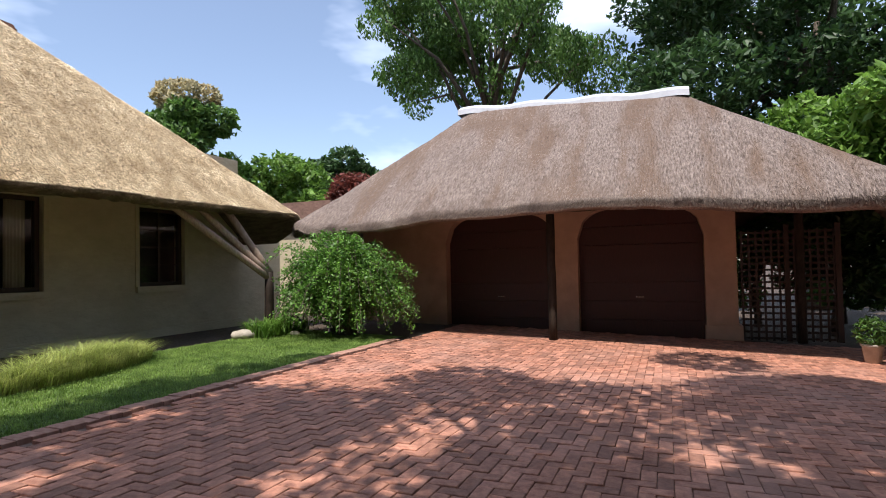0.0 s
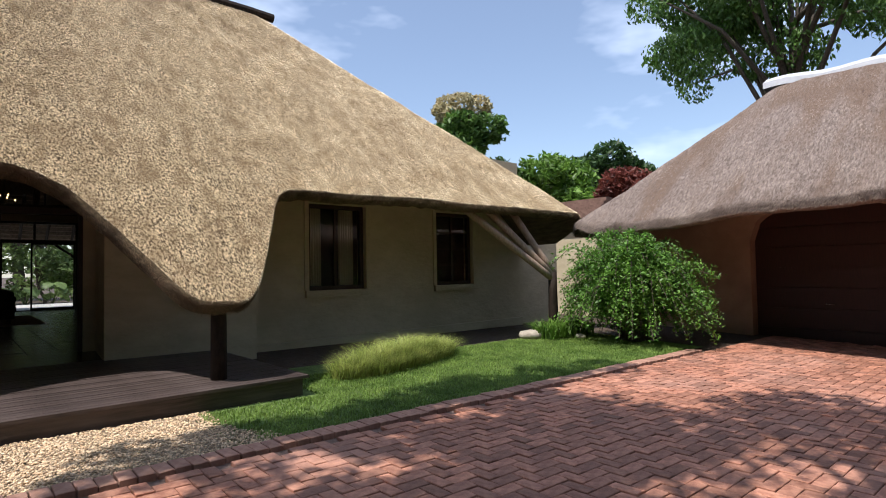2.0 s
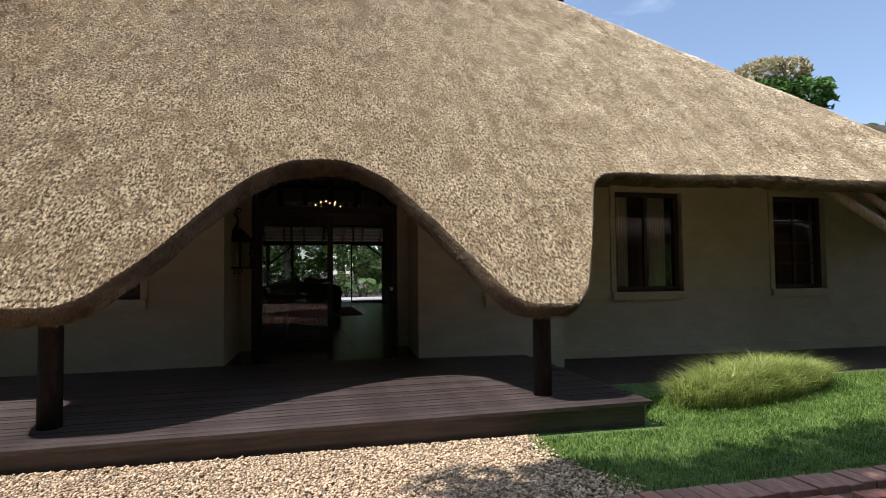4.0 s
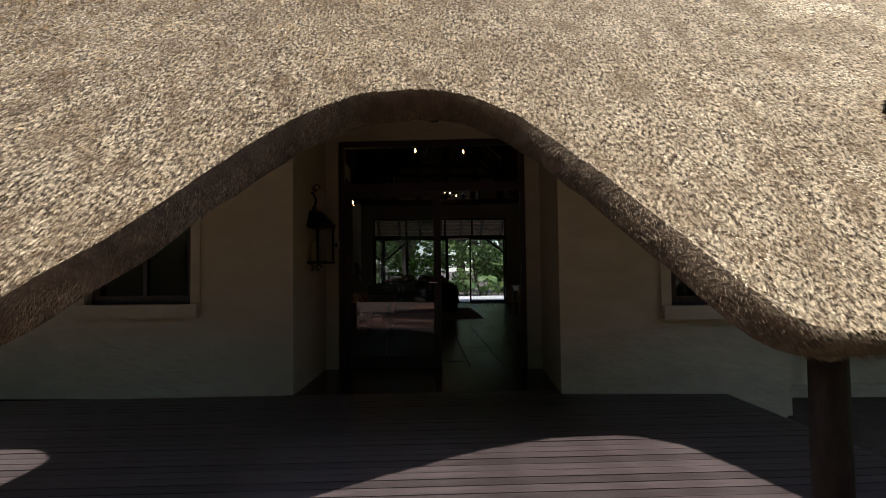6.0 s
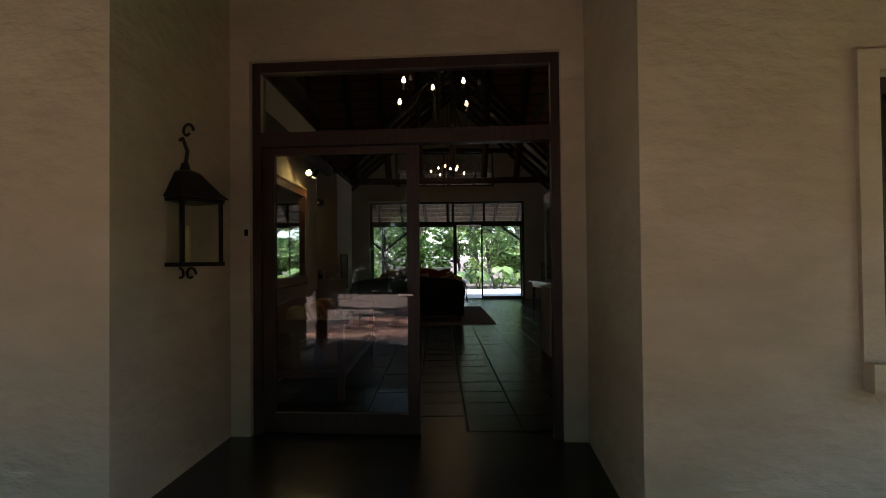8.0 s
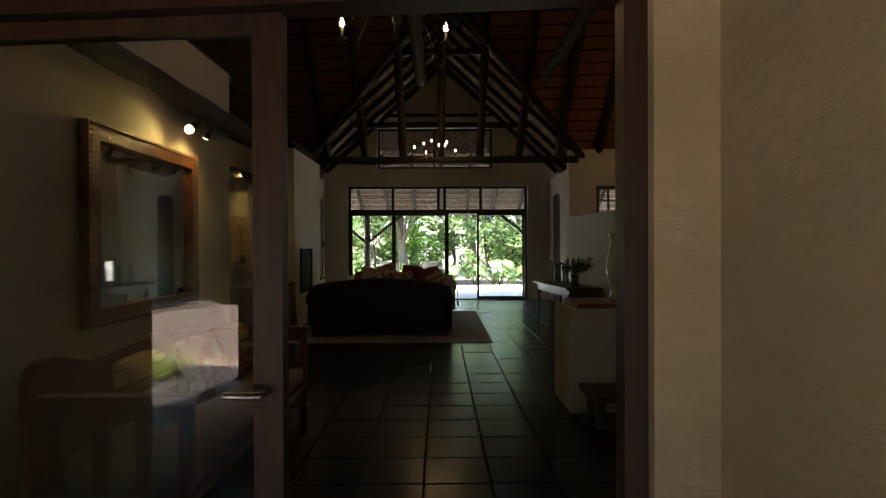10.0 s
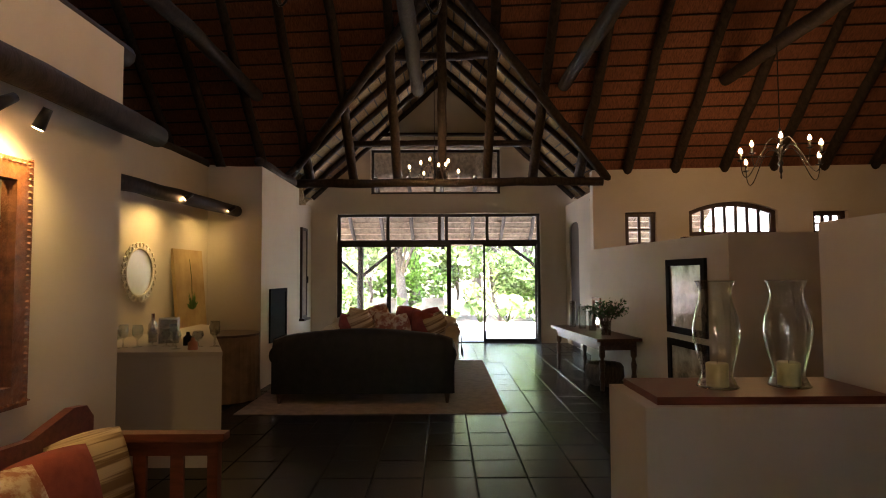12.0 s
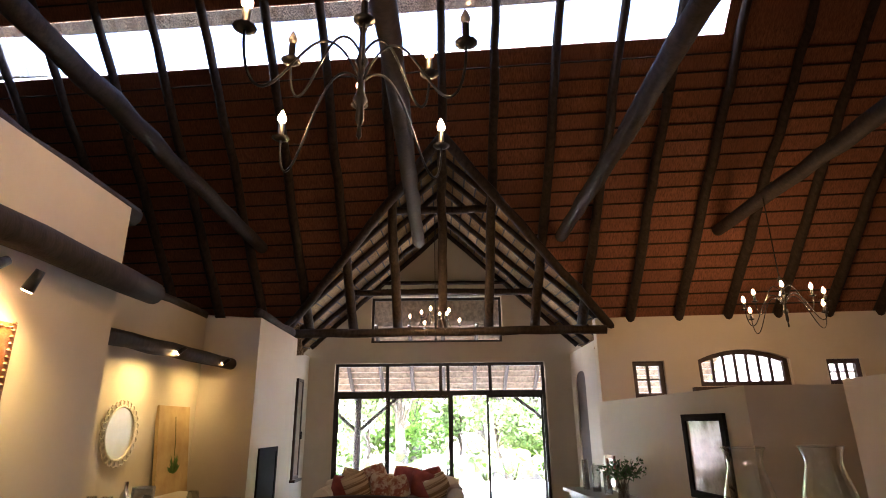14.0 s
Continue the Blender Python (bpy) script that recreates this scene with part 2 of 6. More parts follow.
cracked(PLASTER, 4.2, (1, 1, 4.5), 0.012, 0.004)
PEACH = surface("peach_plaster", (0.40, 0.27, 0.19), (0.5, 0.34, 0.24), 2.5, 0.85, 0.3, 18, c3=(0.36, 0.24, 0.18), dist=0.015, spec=0.3)
DARKWOOD = surface("dark_stained_wood", (0.022, 0.011, 0.007), (0.05, 0.024, 0.014), 8, 0.5, 0.2, 50, (5, 5, 0.7), dist=0.004)
POLE = surface("dark_gum_pole", (0.014, 0.009, 0.006), (0.036, 0.025, 0.018), 7, 0.72, 0.4, 30, (3, 3, 1), dist=0.008, spec=0.22)
POLE_LIGHT = surface("weathered_pole", (0.27, 0.18, 0.135), (0.45, 0.33, 0.255), 8, 0.8, 0.5, 30, (4, 4, 1), dist=0.008)
GDOOR = surface("maroon_garage_door", (0.04, 0.012, 0.010), (0.06, 0.018, 0.014), 5, 0.55, 0.15, 40, (1, 8, 1), dist=0.004)
BRICK = surface("red_paving_brick", (0.26, 0.10, 0.062), (0.49, 0.232, 0.15), 16, 0.7, 0.7, 70, c3=(0.37, 0.21, 0.16), s3=0.7, per=0.34, dist=0.006)
JOINT = surface("sandy_joint", (0.15, 0.095, 0.072), (0.24, 0.16, 0.125), 40, 0.95, 0.5, 120)
EDGER = surface("edging_brick", (0.30, 0.15, 0.105), (0.42, 0.24, 0.175), 14, 0.85, 0.5, 90, per=0.15, dist=0.006)
DECKWOOD = surface("dark_deck_board", (0.034, 0.024, 0.022), (0.09, 0.066, 0.06), 5, 0.42, 0.4, 40, (0.6, 8, 8), c3=(0.13, 0.10, 0.092), s3=0.9, per=0.22, dist=0.005)
SOIL = surface("dark_soil", (0.05, 0.033, 0.022), (0.1, 0.07, 0.05), 12, 0.95, 0.8, 60, dist=0.03)
LAWN = surface("lawn_ground", (0.075, 0.125, 0.028), (0.14, 0.21, 0.055), 14, 0.9, 0.6, 80, dist=0.02)
BLADE = leafy("grass_blade", (0.14, 0.235, 0.045), (0.29, 0.41, 0.10), 3, 0.4)
TUFT = leafy("tall_grass_blade", (0.24, 0.31, 0.06), (0.52, 0.56, 0.19), 4, 0.4)
GRAVEL = surface("tan_gravel", (0.50, 0.335, 0.2), (0.82, 0.64, 0.44), 25, 0.85, 0.3, 120, per=0.5)
GRAVEL_BED = surface("gravel_bed", (0.28, 0.2, 0.14), (0.45, 0.35, 0.25), 40, 0.95, 0.8, 70, dist=0.02)
SLATE = surface("slate_tile", (0.006, 0.007, 0.009), (0.02, 0.021, 0.024), 3, 0.25, 0, 5, c3=(0.026, 0.023, 0.021), s3=0.9, per=0.6, rvar=0.02, spec=0.4, lo=0.2, hi=0.8)
GROUT = surface("dark_grout", (0.012, 0.011, 0.01), (0.03, 0.027, 0.024), 30, 0.9, 0.3, 100)
LEAF = leafy("green_leaf", (0.05, 0.12, 0.02), (0.13, 0.24, 0.05), 1.2, 0.4)
LEAF_DARK = leafy("dark_leaf", (0.025, 0.06, 0.016), (0.065, 0.13, 0.04), 1.2, 0.4)
LEAF_LIGHT = leafy("light_leaf", (0.09, 0.19, 0.025), (0.2, 0.34, 0.06), 1.2, 0.4)
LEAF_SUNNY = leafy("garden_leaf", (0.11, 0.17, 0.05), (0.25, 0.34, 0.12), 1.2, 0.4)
LEAF_PALE = leafy("pale_flower", (0.4, 0.36, 0.2), (0.6, 0.5, 0.3), 1.2, 0.4)
BUSHLEAF = leafy("bush_leaf", (0.07, 0.17, 0.022), (0.17, 0.34, 0.055), 2.0, 0.45)
LEAF_RED = leafy("red_leaf", (0.14, 0.04, 0.03), (0.24, 0.07, 0.05), 1.2, 0.4)
BARK = surface("bark", (0.06, 0.045, 0.033), (0.15, 0.12, 0.09), 10, 0.9, 0.8, 30, (3, 3, 0.7), dist=0.03)
CAP = surface("whitewashed_ridge_cap", (0.44, 0.45, 0.48), (0.54, 0.55, 0.58), 3, 0.8, 0.3, 20, dist=0.01)
STONE = surface("pale_stone", (0.36, 0.31, 0.25), (0.52, 0.46, 0.38), 6, 0.9, 0.6, 30, dist=0.02)
IRON = surface("black_iron", (0.012, 0.012, 0.012), (0.03, 0.028, 0.026), 12, 0.45, 0.15, 60, metal=0.6, dist=0.003)
BRONZE = surface("dark_bronze_frame", (0.02, 0.017, 0.014), (0.04, 0.034, 0.03), 10, 0.4, 0.05, 60, metal=0.4, dist=0.002)
PANE = glass("window_glass", (0.96, 0.98, 0.97))
# deep bluish tint added to hold back the skylight's glare and daylight
SKYLIGHT = glass("dimming_blue_skylight", (0.021, 0.026, 0.036), 0.05)
# grey tint added to darken the room seen through the entrance door
DOOR_GLASS = glass("dimming_door_glass", (0.62, 0.64, 0.62), 0.0, 1.55)
VASE = thin_glass("vase_glass")
SHADE_FILL = surface("room_shade_fill", (0.02, 0.016, 0.013), (0.05, 0.04, 0.03), 2, 0.9, 0)
BULB = glow("warm_bulb", (1.0, 0.6, 0.25), 9.5)
DEAD_BULB = surface("unlit_bulb", (0.5, 0.48, 0.45), (0.6, 0.58, 0.55), 4, 0.15, 0)
WAX = surface("ivory_candle", (0.62, 0.56, 0.25), (0.7, 0.64, 0.32), 4, 0.5, 0.05, 30)
SOFA_DARK = surface("dark_leather", (0.008, 0.009, 0.011), (0.017, 0.018, 0.022), 8, 0.5, 0.2, 60, dist=0.004, spec=0.3)
CREAM_CLOTH = surface("cream_linen", (0.55, 0.48, 0.36), (0.66, 0.59, 0.46), 6, 0.9, 0.3, 180, dist=0.004)
TAN_CLOTH = surface("tan_linen", (0.2, 0.135, 0.08), (0.28, 0.195, 0.12), 6, 0.9, 0.3, 180, dist=0.004)
RED_CLOTH = surface("rust_red_cloth", (0.19, 0.035, 0.022), (0.29, 0.065, 0.038), 8, 0.9, 0.3, 160, dist=0.004)
PRINTED = surface("printed_cushion", (0.28, 0.09, 0.05), (0.58, 0.47, 0.33), 9, 0.9, 0.3, 160, c3=(0.42, 0.25, 0.10), s3=7.0, dist=0.004, lo=0.45, hi=0.55)
STRIPE = surface("striped_cushion", (0.20, 0.12, 0.05), (0.55, 0.42, 0.24), 2.4, 0.9, 0.3, 160, (0.12, 0.12, 4.5), dist=0.004, lo=0.47, hi=0.53)
RUG = surface("pale_woven_rug", (0.25, 0.195, 0.16), (0.34, 0.27, 0.22), 10, 0.95, 0.5, 150, dist=0.006)
GILT = surface("carved_reddish_gilt_wood", (0.10, 0.034, 0.013), (0.24, 0.09, 0.034), 14, 0.45, 0.6, 40, metal=0.15, dist=0.01)
REDWOOD = surface("reddish_polished_wood", (0.10, 0.026, 0.015), (0.17, 0.05, 0.028), 6, 0.35, 0.15, 40, (0.8, 6, 6), dist=0.004)
TABLEWOOD = surface("old_table_wood", (0.05, 0.028, 0.017), (0.11, 0.06, 0.035), 7, 0.35, 0.15, 40, (5, 1, 5), dist=0.004)
TAN_WOOD = surface("tan_stained_wood", (0.11, 0.07, 0.038), (0.2, 0.13, 0.07), 6, 0.5, 0.2, 40, (5, 5, 0.8), dist=0.004)
PATIO = surface("pale_patio_paving", (0.4, 0.38, 0.36), (0.5, 0.48, 0.46), 4, 0.8, 0.2, 30)
MIRROR = surface("mirror_silver", (0.86, 0.88, 0.88), (0.9, 0.9, 0.9), 2, 0.03, 0, metal=1.0, rvar=0.01)
OLD_MIRROR = surface("clouded_mirror", (0.74, 0.72, 0.66), (0.82, 0.8, 0.75), 6, 0.5, 0, metal=0.85, rvar=0.08)
PALE_FRAME = surface("pale_silvered_carving", (0.5, 0.46, 0.36), (0.66, 0.61, 0.5), 12, 0.45, 0.2, 50, metal=0.2, dist=0.003)
CANVAS = surface("painted_canvas", (0.36, 0.24, 0.11), (0.5, 0.38, 0.19), 3, 0.85, 0.1, 120, dist=0.003)
PAINTING = surface("glazed_print", (0.16, 0.15, 0.11), (0.52, 0.48, 0.38), 4, 0.12, 0, lo=0.38, hi=0.62, rvar=0.03)
BLACK = surface("sooty_black", (0.006, 0.006, 0.006), (0.014, 0.013, 0.012), 6, 0.85, 0.1, 30, spec=0.15)
ROOF_TILE = surface("brown_roof_tile", (0.13, 0.075, 0.055), (0.22, 0.13, 0.10), 8, 0.85, 0.3, 40, (1, 1, 1))
SILVER = surface("chrome", (0.55, 0.55, 0.55), (0.65, 0.65, 0.65), 6, 0.25, 0, metal=1.0)
TERRACOTTA = surface("terracotta", (0.3, 0.13, 0.08), (0.4, 0.19, 0.12), 6, 0.85, 0.2, 40)

# ---------------------------------------------------------------- ground
def sheet(name, x0, x1, y0, y1, dz, mat, label, category, nx=12, ny=12):
    vs = [(x0 + (x1 - x0) * i / nx, y0 + (y1 - y0) * j / ny) for j in range(ny + 1) for i in range(nx + 1)]
    fs = [(j * (nx + 1) + i, j * (nx + 1) + i + 1, (j + 1) * (nx + 1) + i + 1, (j + 1) * (nx + 1) + i) for j in range(ny) for i in range(nx)]
    ob = raw(name, [(x, y, ground_z(x, y) + dz) for x, y in vs], fs, mat, None, label, "structure")
    return tagged(ob, "", category)


def ground_axis(a, b, lo, hi, n):
    return [a] + [lo + (hi - lo) * i / n for i in range(n + 1)] + [b]


gx, gy = ground_axis(-900, 900, -6, 16, 22), ground_axis(-900, 900, -3, 8, 11)
ground = raw("ground", [(x, y, ground_z(x, y) - 0.06) for y in gy for x in gx],
             [(j * len(gx) + i, j * len(gx) + i + 1, (j + 1) * len(gx) + i + 1, (j + 1) * len(gx) + i) for j in range(len(gy) - 1) for i in range(len(gx) - 1)],
             SOIL, None, "dark earth ground round the house and yard", "structure")
tagged(ground, "", "ground")
pavement = sheet("pavement", -9, 13.0, -11, 4.86, -0.03, JOINT, "sandy bed under the red brick paving of the yard", "pavement", 22, 16)
lawn = sheet("lawn", 1.7, 10.2, 5.06, 7.7, -0.02, LAWN, "bright green lawn strip before the house", "lawn", 20, 8)
gravel_bed = sheet("gravel_bed", -9, 2.1, 5.06, 6.9, -0.025, GRAVEL_BED, "tan gravel strip before the dark deck", "gravel", 20, 6)

# ---------------------------------------------------------------- thatched house roof
EDGE = [(-14, 7.83), (-3.3, 7.83), (-2.9, 7.55), (-2.5, 6.75), (-2.25, 6.44), (-1.57, 6.42), (-1.36, 6.58), (-1.11, 6.84), (-0.75, 7.27), (-0.43, 7.6), (-0.05, 7.81), (0.5, 7.84),
        (0.93, 7.6), (1.27, 7.15), (1.56, 6.72), (1.80, 6.38), (2.40, 6.36), (2.62, 6.65), (2.95, 7.15), (3.18, 7.56), (3.36, 7.77), (3.62, 7.83), (10.4, 7.87), (10.9, 8.05)]


def interp(table, x):
    for (a, u), (b, v) in zip(table, table[1:]):
        if x <= b:
            t = max(0.0, min(1.0, (x - a) / (b - a)))
            return u + (v - u) * t
    return table[-1][1]


def eave_y(x):
    return sum(interp(EDGE, x + d) for d in (-0.12, -0.06, 0, 0.06, 0.12)) / 5


def smin(a, b, k=0.25):
    h = max(0.0, min(1.0, 0.5 + 0.5 * (b - a) / k))
    return b * (1 - h) + a * h - k * h * (1 - h)


def roof_top(x, y):
    z = smin(y - 5.1, 2.55 + 0.83 * (10.95 - x), 0.35)
    z = min(z, 7.3 + 0.0 * x)
    return z + 0.035 * noise.noise((x * 1.1, y * 1.1, 3.0)) + 0.012 * noise.noise((x * 5, y * 5, 8.0))


def house_roof():
    xs = [-14 + 0.5 * i for i in range(20)] + [-4 + 0.075 * i for i in range(200)]
    rows = 74
    top, low = [], []
    for j in range(rows + 1):
        for x in xs:
            e = eave_y(x)
            y = e + (13.4 - e) * (j / rows) ** 1.15
            top.append((x, y, roof_top(x, y)))
    n = len(xs)
    verts = list(top)
    faces = [(j * n + i, j * n + i + 1, (j + 1) * n + i + 1, (j + 1) * n + i) for j in range(rows) for i in range(n - 1)]
    # rounded butt of the thatch at the eave, then the underside
    base = len(verts)
    rngs = [(0.02, -0.05), (0.11, -0.10), (0.22, -0.14)]
    for dy, dz in rngs:
        for x in xs:
            e = eave_y(x)
            thick = 1.0 + 0.15 * max(0.0, 1 - abs(x + 0.3) / 1.0)
            verts.append((x, e + dy, roof_top(x, e) + dz * thick + 0.03 * noise.noise((x * 6, dy * 9, 1)) + 0.015 * noise.noise((x * 22, dy * 9, 4))))
    for k in range(8):
        for x in xs:
            e = eave_y(x)
            y = e + 0.22 + (12.4 - e) * (k + 1) / 8
            verts.append((x, y, min(roof_top(x, y) - 0.45, 6.8)))
    prev = list(range(n))
    for k in range(11):
        cur = [base + k * n + i for i in range(n)]
        faces += [(prev[i + 1], prev[i], cur[i], cur[i + 1]) for i in range(n - 1)]
        prev = cur
    # butt at the gable side
    r = root("house_roof", pose(0, 0, 0), "golden thatched roof with a swooping eyebrow arch over the porch", "roof", kind="structure")
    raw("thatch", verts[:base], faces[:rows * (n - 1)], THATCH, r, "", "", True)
    raw("eave_underside", verts, faces[rows * (n - 1):], THATCH_SHADE, r, "underside of the thatch, its shade put into a darker colour", "", True)
    # straw ends standing out of the surface and along the edge
    rng = random.Random(4)
    V, F = [], []

    def straw(p, d, ln, w):
        side = d.orthogonal().normalized() * w
        k = len(V)
        V.extend([p - side, p + side, p + d * ln])
        F.append((k, k + 1, k + 2))
    for i in range(310000):
        x = rng.uniform(-4, 4.5) if i % 3 else rng.uniform(4.5, 10.9)
        e = eave_y(x)
        y = e + (12.4 - e) * rng.random() ** 1.25
        z = roof_top(x, y)
        if z < y - 5.6:
            d = Vector((0.75, rng.uniform(-0.25, 0.25), -0.42 + rng.uniform(-0.1, 0.25)))
        else:
            d = Vector((rng.uniform(-0.3, 0.3), -0.72, -0.40 + rng.uniform(-0.15, 0.32)))
        far = 0.5 + 0.13 * max(0.0, y - 6.3)
        straw(Vector((x, y, z - 0.004)), d.normalized(), rng.uniform(0.03, 0.075) * far, rng.uniform(0.0018, 0.0042) * far)
    raw("straw", V, F, STRAW, r, "loose cut straw ends", "stuff")
    V, F = [], []
    # cut ends and bristles over the butt of the eave
    for i in range(95000):
        x = rng.uniform(-4, 4.2) if i % 4 else rng.uniform(4.2, 10.9)
        e = eave_y(x)
        t = rng.random()
        thick = 1.0 + 0.15 * max(0.0, 1 - abs(x + 0.3) / 1.0)
        p = Vector((x, e + 0.015 + 0.19 * t * t, roof_top(x, e) - 0.135 * thick * t))
        d = Vector((rng.uniform(-0.35, 0.35), -0.7 + 0.35 * t, -0.55 + rng.uniform(-0.35, 0.3))).normalized()
        straw(p, d, rng.uniform(0.015, 0.045) if i % 40 else rng.uniform(0.06, 0.11), rng.uniform(0.0008, 0.0019))
    raw("straw_butt", V, F, STRAW_BUTT, r, "brown bristling cut ends along the eave, darkened for its shade", "stuff")
    # dark ridge cap
    bm = bmesh.new()
    tube(bm, [(-12 + 0.6 * i, 12.42, 7.33 + 0.01 * math.sin(i * 2.1)) for i in range(30)], 0.10, 8)
    part("ridge_cap", bm, POLE, r, "dark ridge capping")
    return r


house_roof()

# ---------------------------------------------------------------- walls
def arch(u0, u1, z0, zs, zt):
    """An opening with a rounded head: springing at zs, crown at zt."""
    return u0, u1, z0, (lambda u: zs + (zt - zs) * max(0.0, 1 - abs(2 * (u - u0) / (u1 - u0) - 1) ** 3.2) ** 0.45)


def hole(u0, u1, z0, z1):
    return u0, u1, z0, (lambda u: z1)


def wall(name, origin, angle, length, base, top, thick, holes, mat, label, curved=False):
    """A wall from origin along angle (degrees from +x); its face lies on the line, its body to the left of it."""
    cuts = {0.0, length}
    for u0, u1, z0, f in holes:
        k = 22 if abs(f((u0 + u1) / 2) - f(u0 + 0.01)) > 0.01 else 1
        cuts |= {u0 + (u1 - u0) * i / k for i in range(k + 1)}
    cuts = sorted(c for c in cuts if -1e-6 <= c <= length + 1e-6)
    bm = bmesh.new()
    for a, b in zip(cuts, cuts[1:]):
        if b - a < 1e-4:
            continue
        mid = (a + b) / 2
        spans, zl = [], (base, base)
        for u0, u1, z0, f in sorted((h for h in holes if h[0] < mid < h[1]), key=lambda h: h[2]):
            if z0 > max(zl):
                spans.append((zl, (z0, z0)))
            zl = (f(a + 1e-5), f(b - 1e-5))
        spans.append((zl, (top, top)))
        for (la, lb), (ha, hb) in spans:
            v = [bm.verts.new(p) for p in ((a, 0, la), (b, 0, lb), (b, thick, lb), (a, thick, la), (a, 0, ha), (b, 0, hb), (b, thick, hb), (a, thick, ha))]
            for f in ((3, 2, 1, 0), (4, 5, 6, 7), (0, 1, 5, 4), (1, 2, 6, 5), (2, 3, 7, 6), (3, 0, 4, 7)):
                bm.faces.new([v[i] for i in f])
    bmesh.ops.remove_doubles(bm, verts=bm.verts, dist=1e-4)
    m = pose(origin[0], origin[1], 0, 0, 0, angle)
    bmesh.ops.transform(bm, matrix=m, verts=bm.verts)
    ob = part(name, bm, mat, None, label, "structure")
    return tagged(ob, "", "wall")


# the entrance block stands askew by a few degrees
ASKEW = -5.0
PORCH = pose(0.4, 9.25, 0, 0, 0, ASKEW)      # local x along the wall, y into the house


def at_porch(x, y):
    p = PORCH @ Vector((x - 0.4, y - 9.25, 0))
    return p.x, p.y


wall("wall_porch_left", at_porch(-5.2, 9.25), ASKEW, 4.30, 0.0, 3.75, 0.28, [hole(2.33, 3.34, 1.25, 2.42)], PLASTER, "cream plastered porch wall with a window")
wall("wall_porch_right", at_porch(1.53, 9.25), ASKEW, 1.95, 0.0, 3.75, 0.28, [hole(0.98, 1.95, 1.2, 2.42)], PLASTER, "cream plastered porch wall beside the entrance")
wall("wall_recess_left", at_porch(-0.90, 9.53), ASKEW + 92.4, 1.10, 0.0, 3.95, 0.28, [], PLASTER, "cream plastered side of the entrance recess")
wall("wall_recess_right", at_porch(1.53, 10.63), ASKEW - 90, 1.10, 0.0, 3.95, 0.28, [], PLASTER, "cream plastered side of the entrance recess")
wall("wall_entrance", at_porch(-1.25, 10.56), ASKEW, 3.06, 0.0, 4.9, 0.24, [hole(0.45, 2.62, 0.0, 3.06)], PLASTER, "cream plastered wall round the entrance door")
wall("wall_front", (3.3, 9.8), 0, 7.4, -0.1, 4.2, 0.3, [hole(1.56, 2.79, 1.2, 2.81), hole(4.63, 5.75, 1.2, 2.81)], PLASTER, "cream plastered front wall with two windows")
wall("wall_house_end", (10.6, 10.15), 90, 4, -0.1, 3.2, 0.3, [], PLASTER, "cream plastered end wall of the house")
wall("wall_front_end", (10.7, 9.95), 0, 1.75, -0.1, 2.75, 0.25, [], PLASTER, "cream plastered wall beyond the corner of the house")
wall("wall_porch_return", (3.42, 9.8), -90, 0.75, 0.0, 3.9, 0.14, [], PLASTER, "short cream plastered return")
for nm, x0, x1 in (("plinth", 3.3, 10.7),):
    bm = bmesh.new()
    box(bm, x0, x1, 9.72, 9.798, -0.1, 0.32)
    bevel(bm, 0.02)
    tagged(part("trim", bm, PLASTER, None, "plastered plinth along the foot of the front wall", "structure"), "", "plinth")


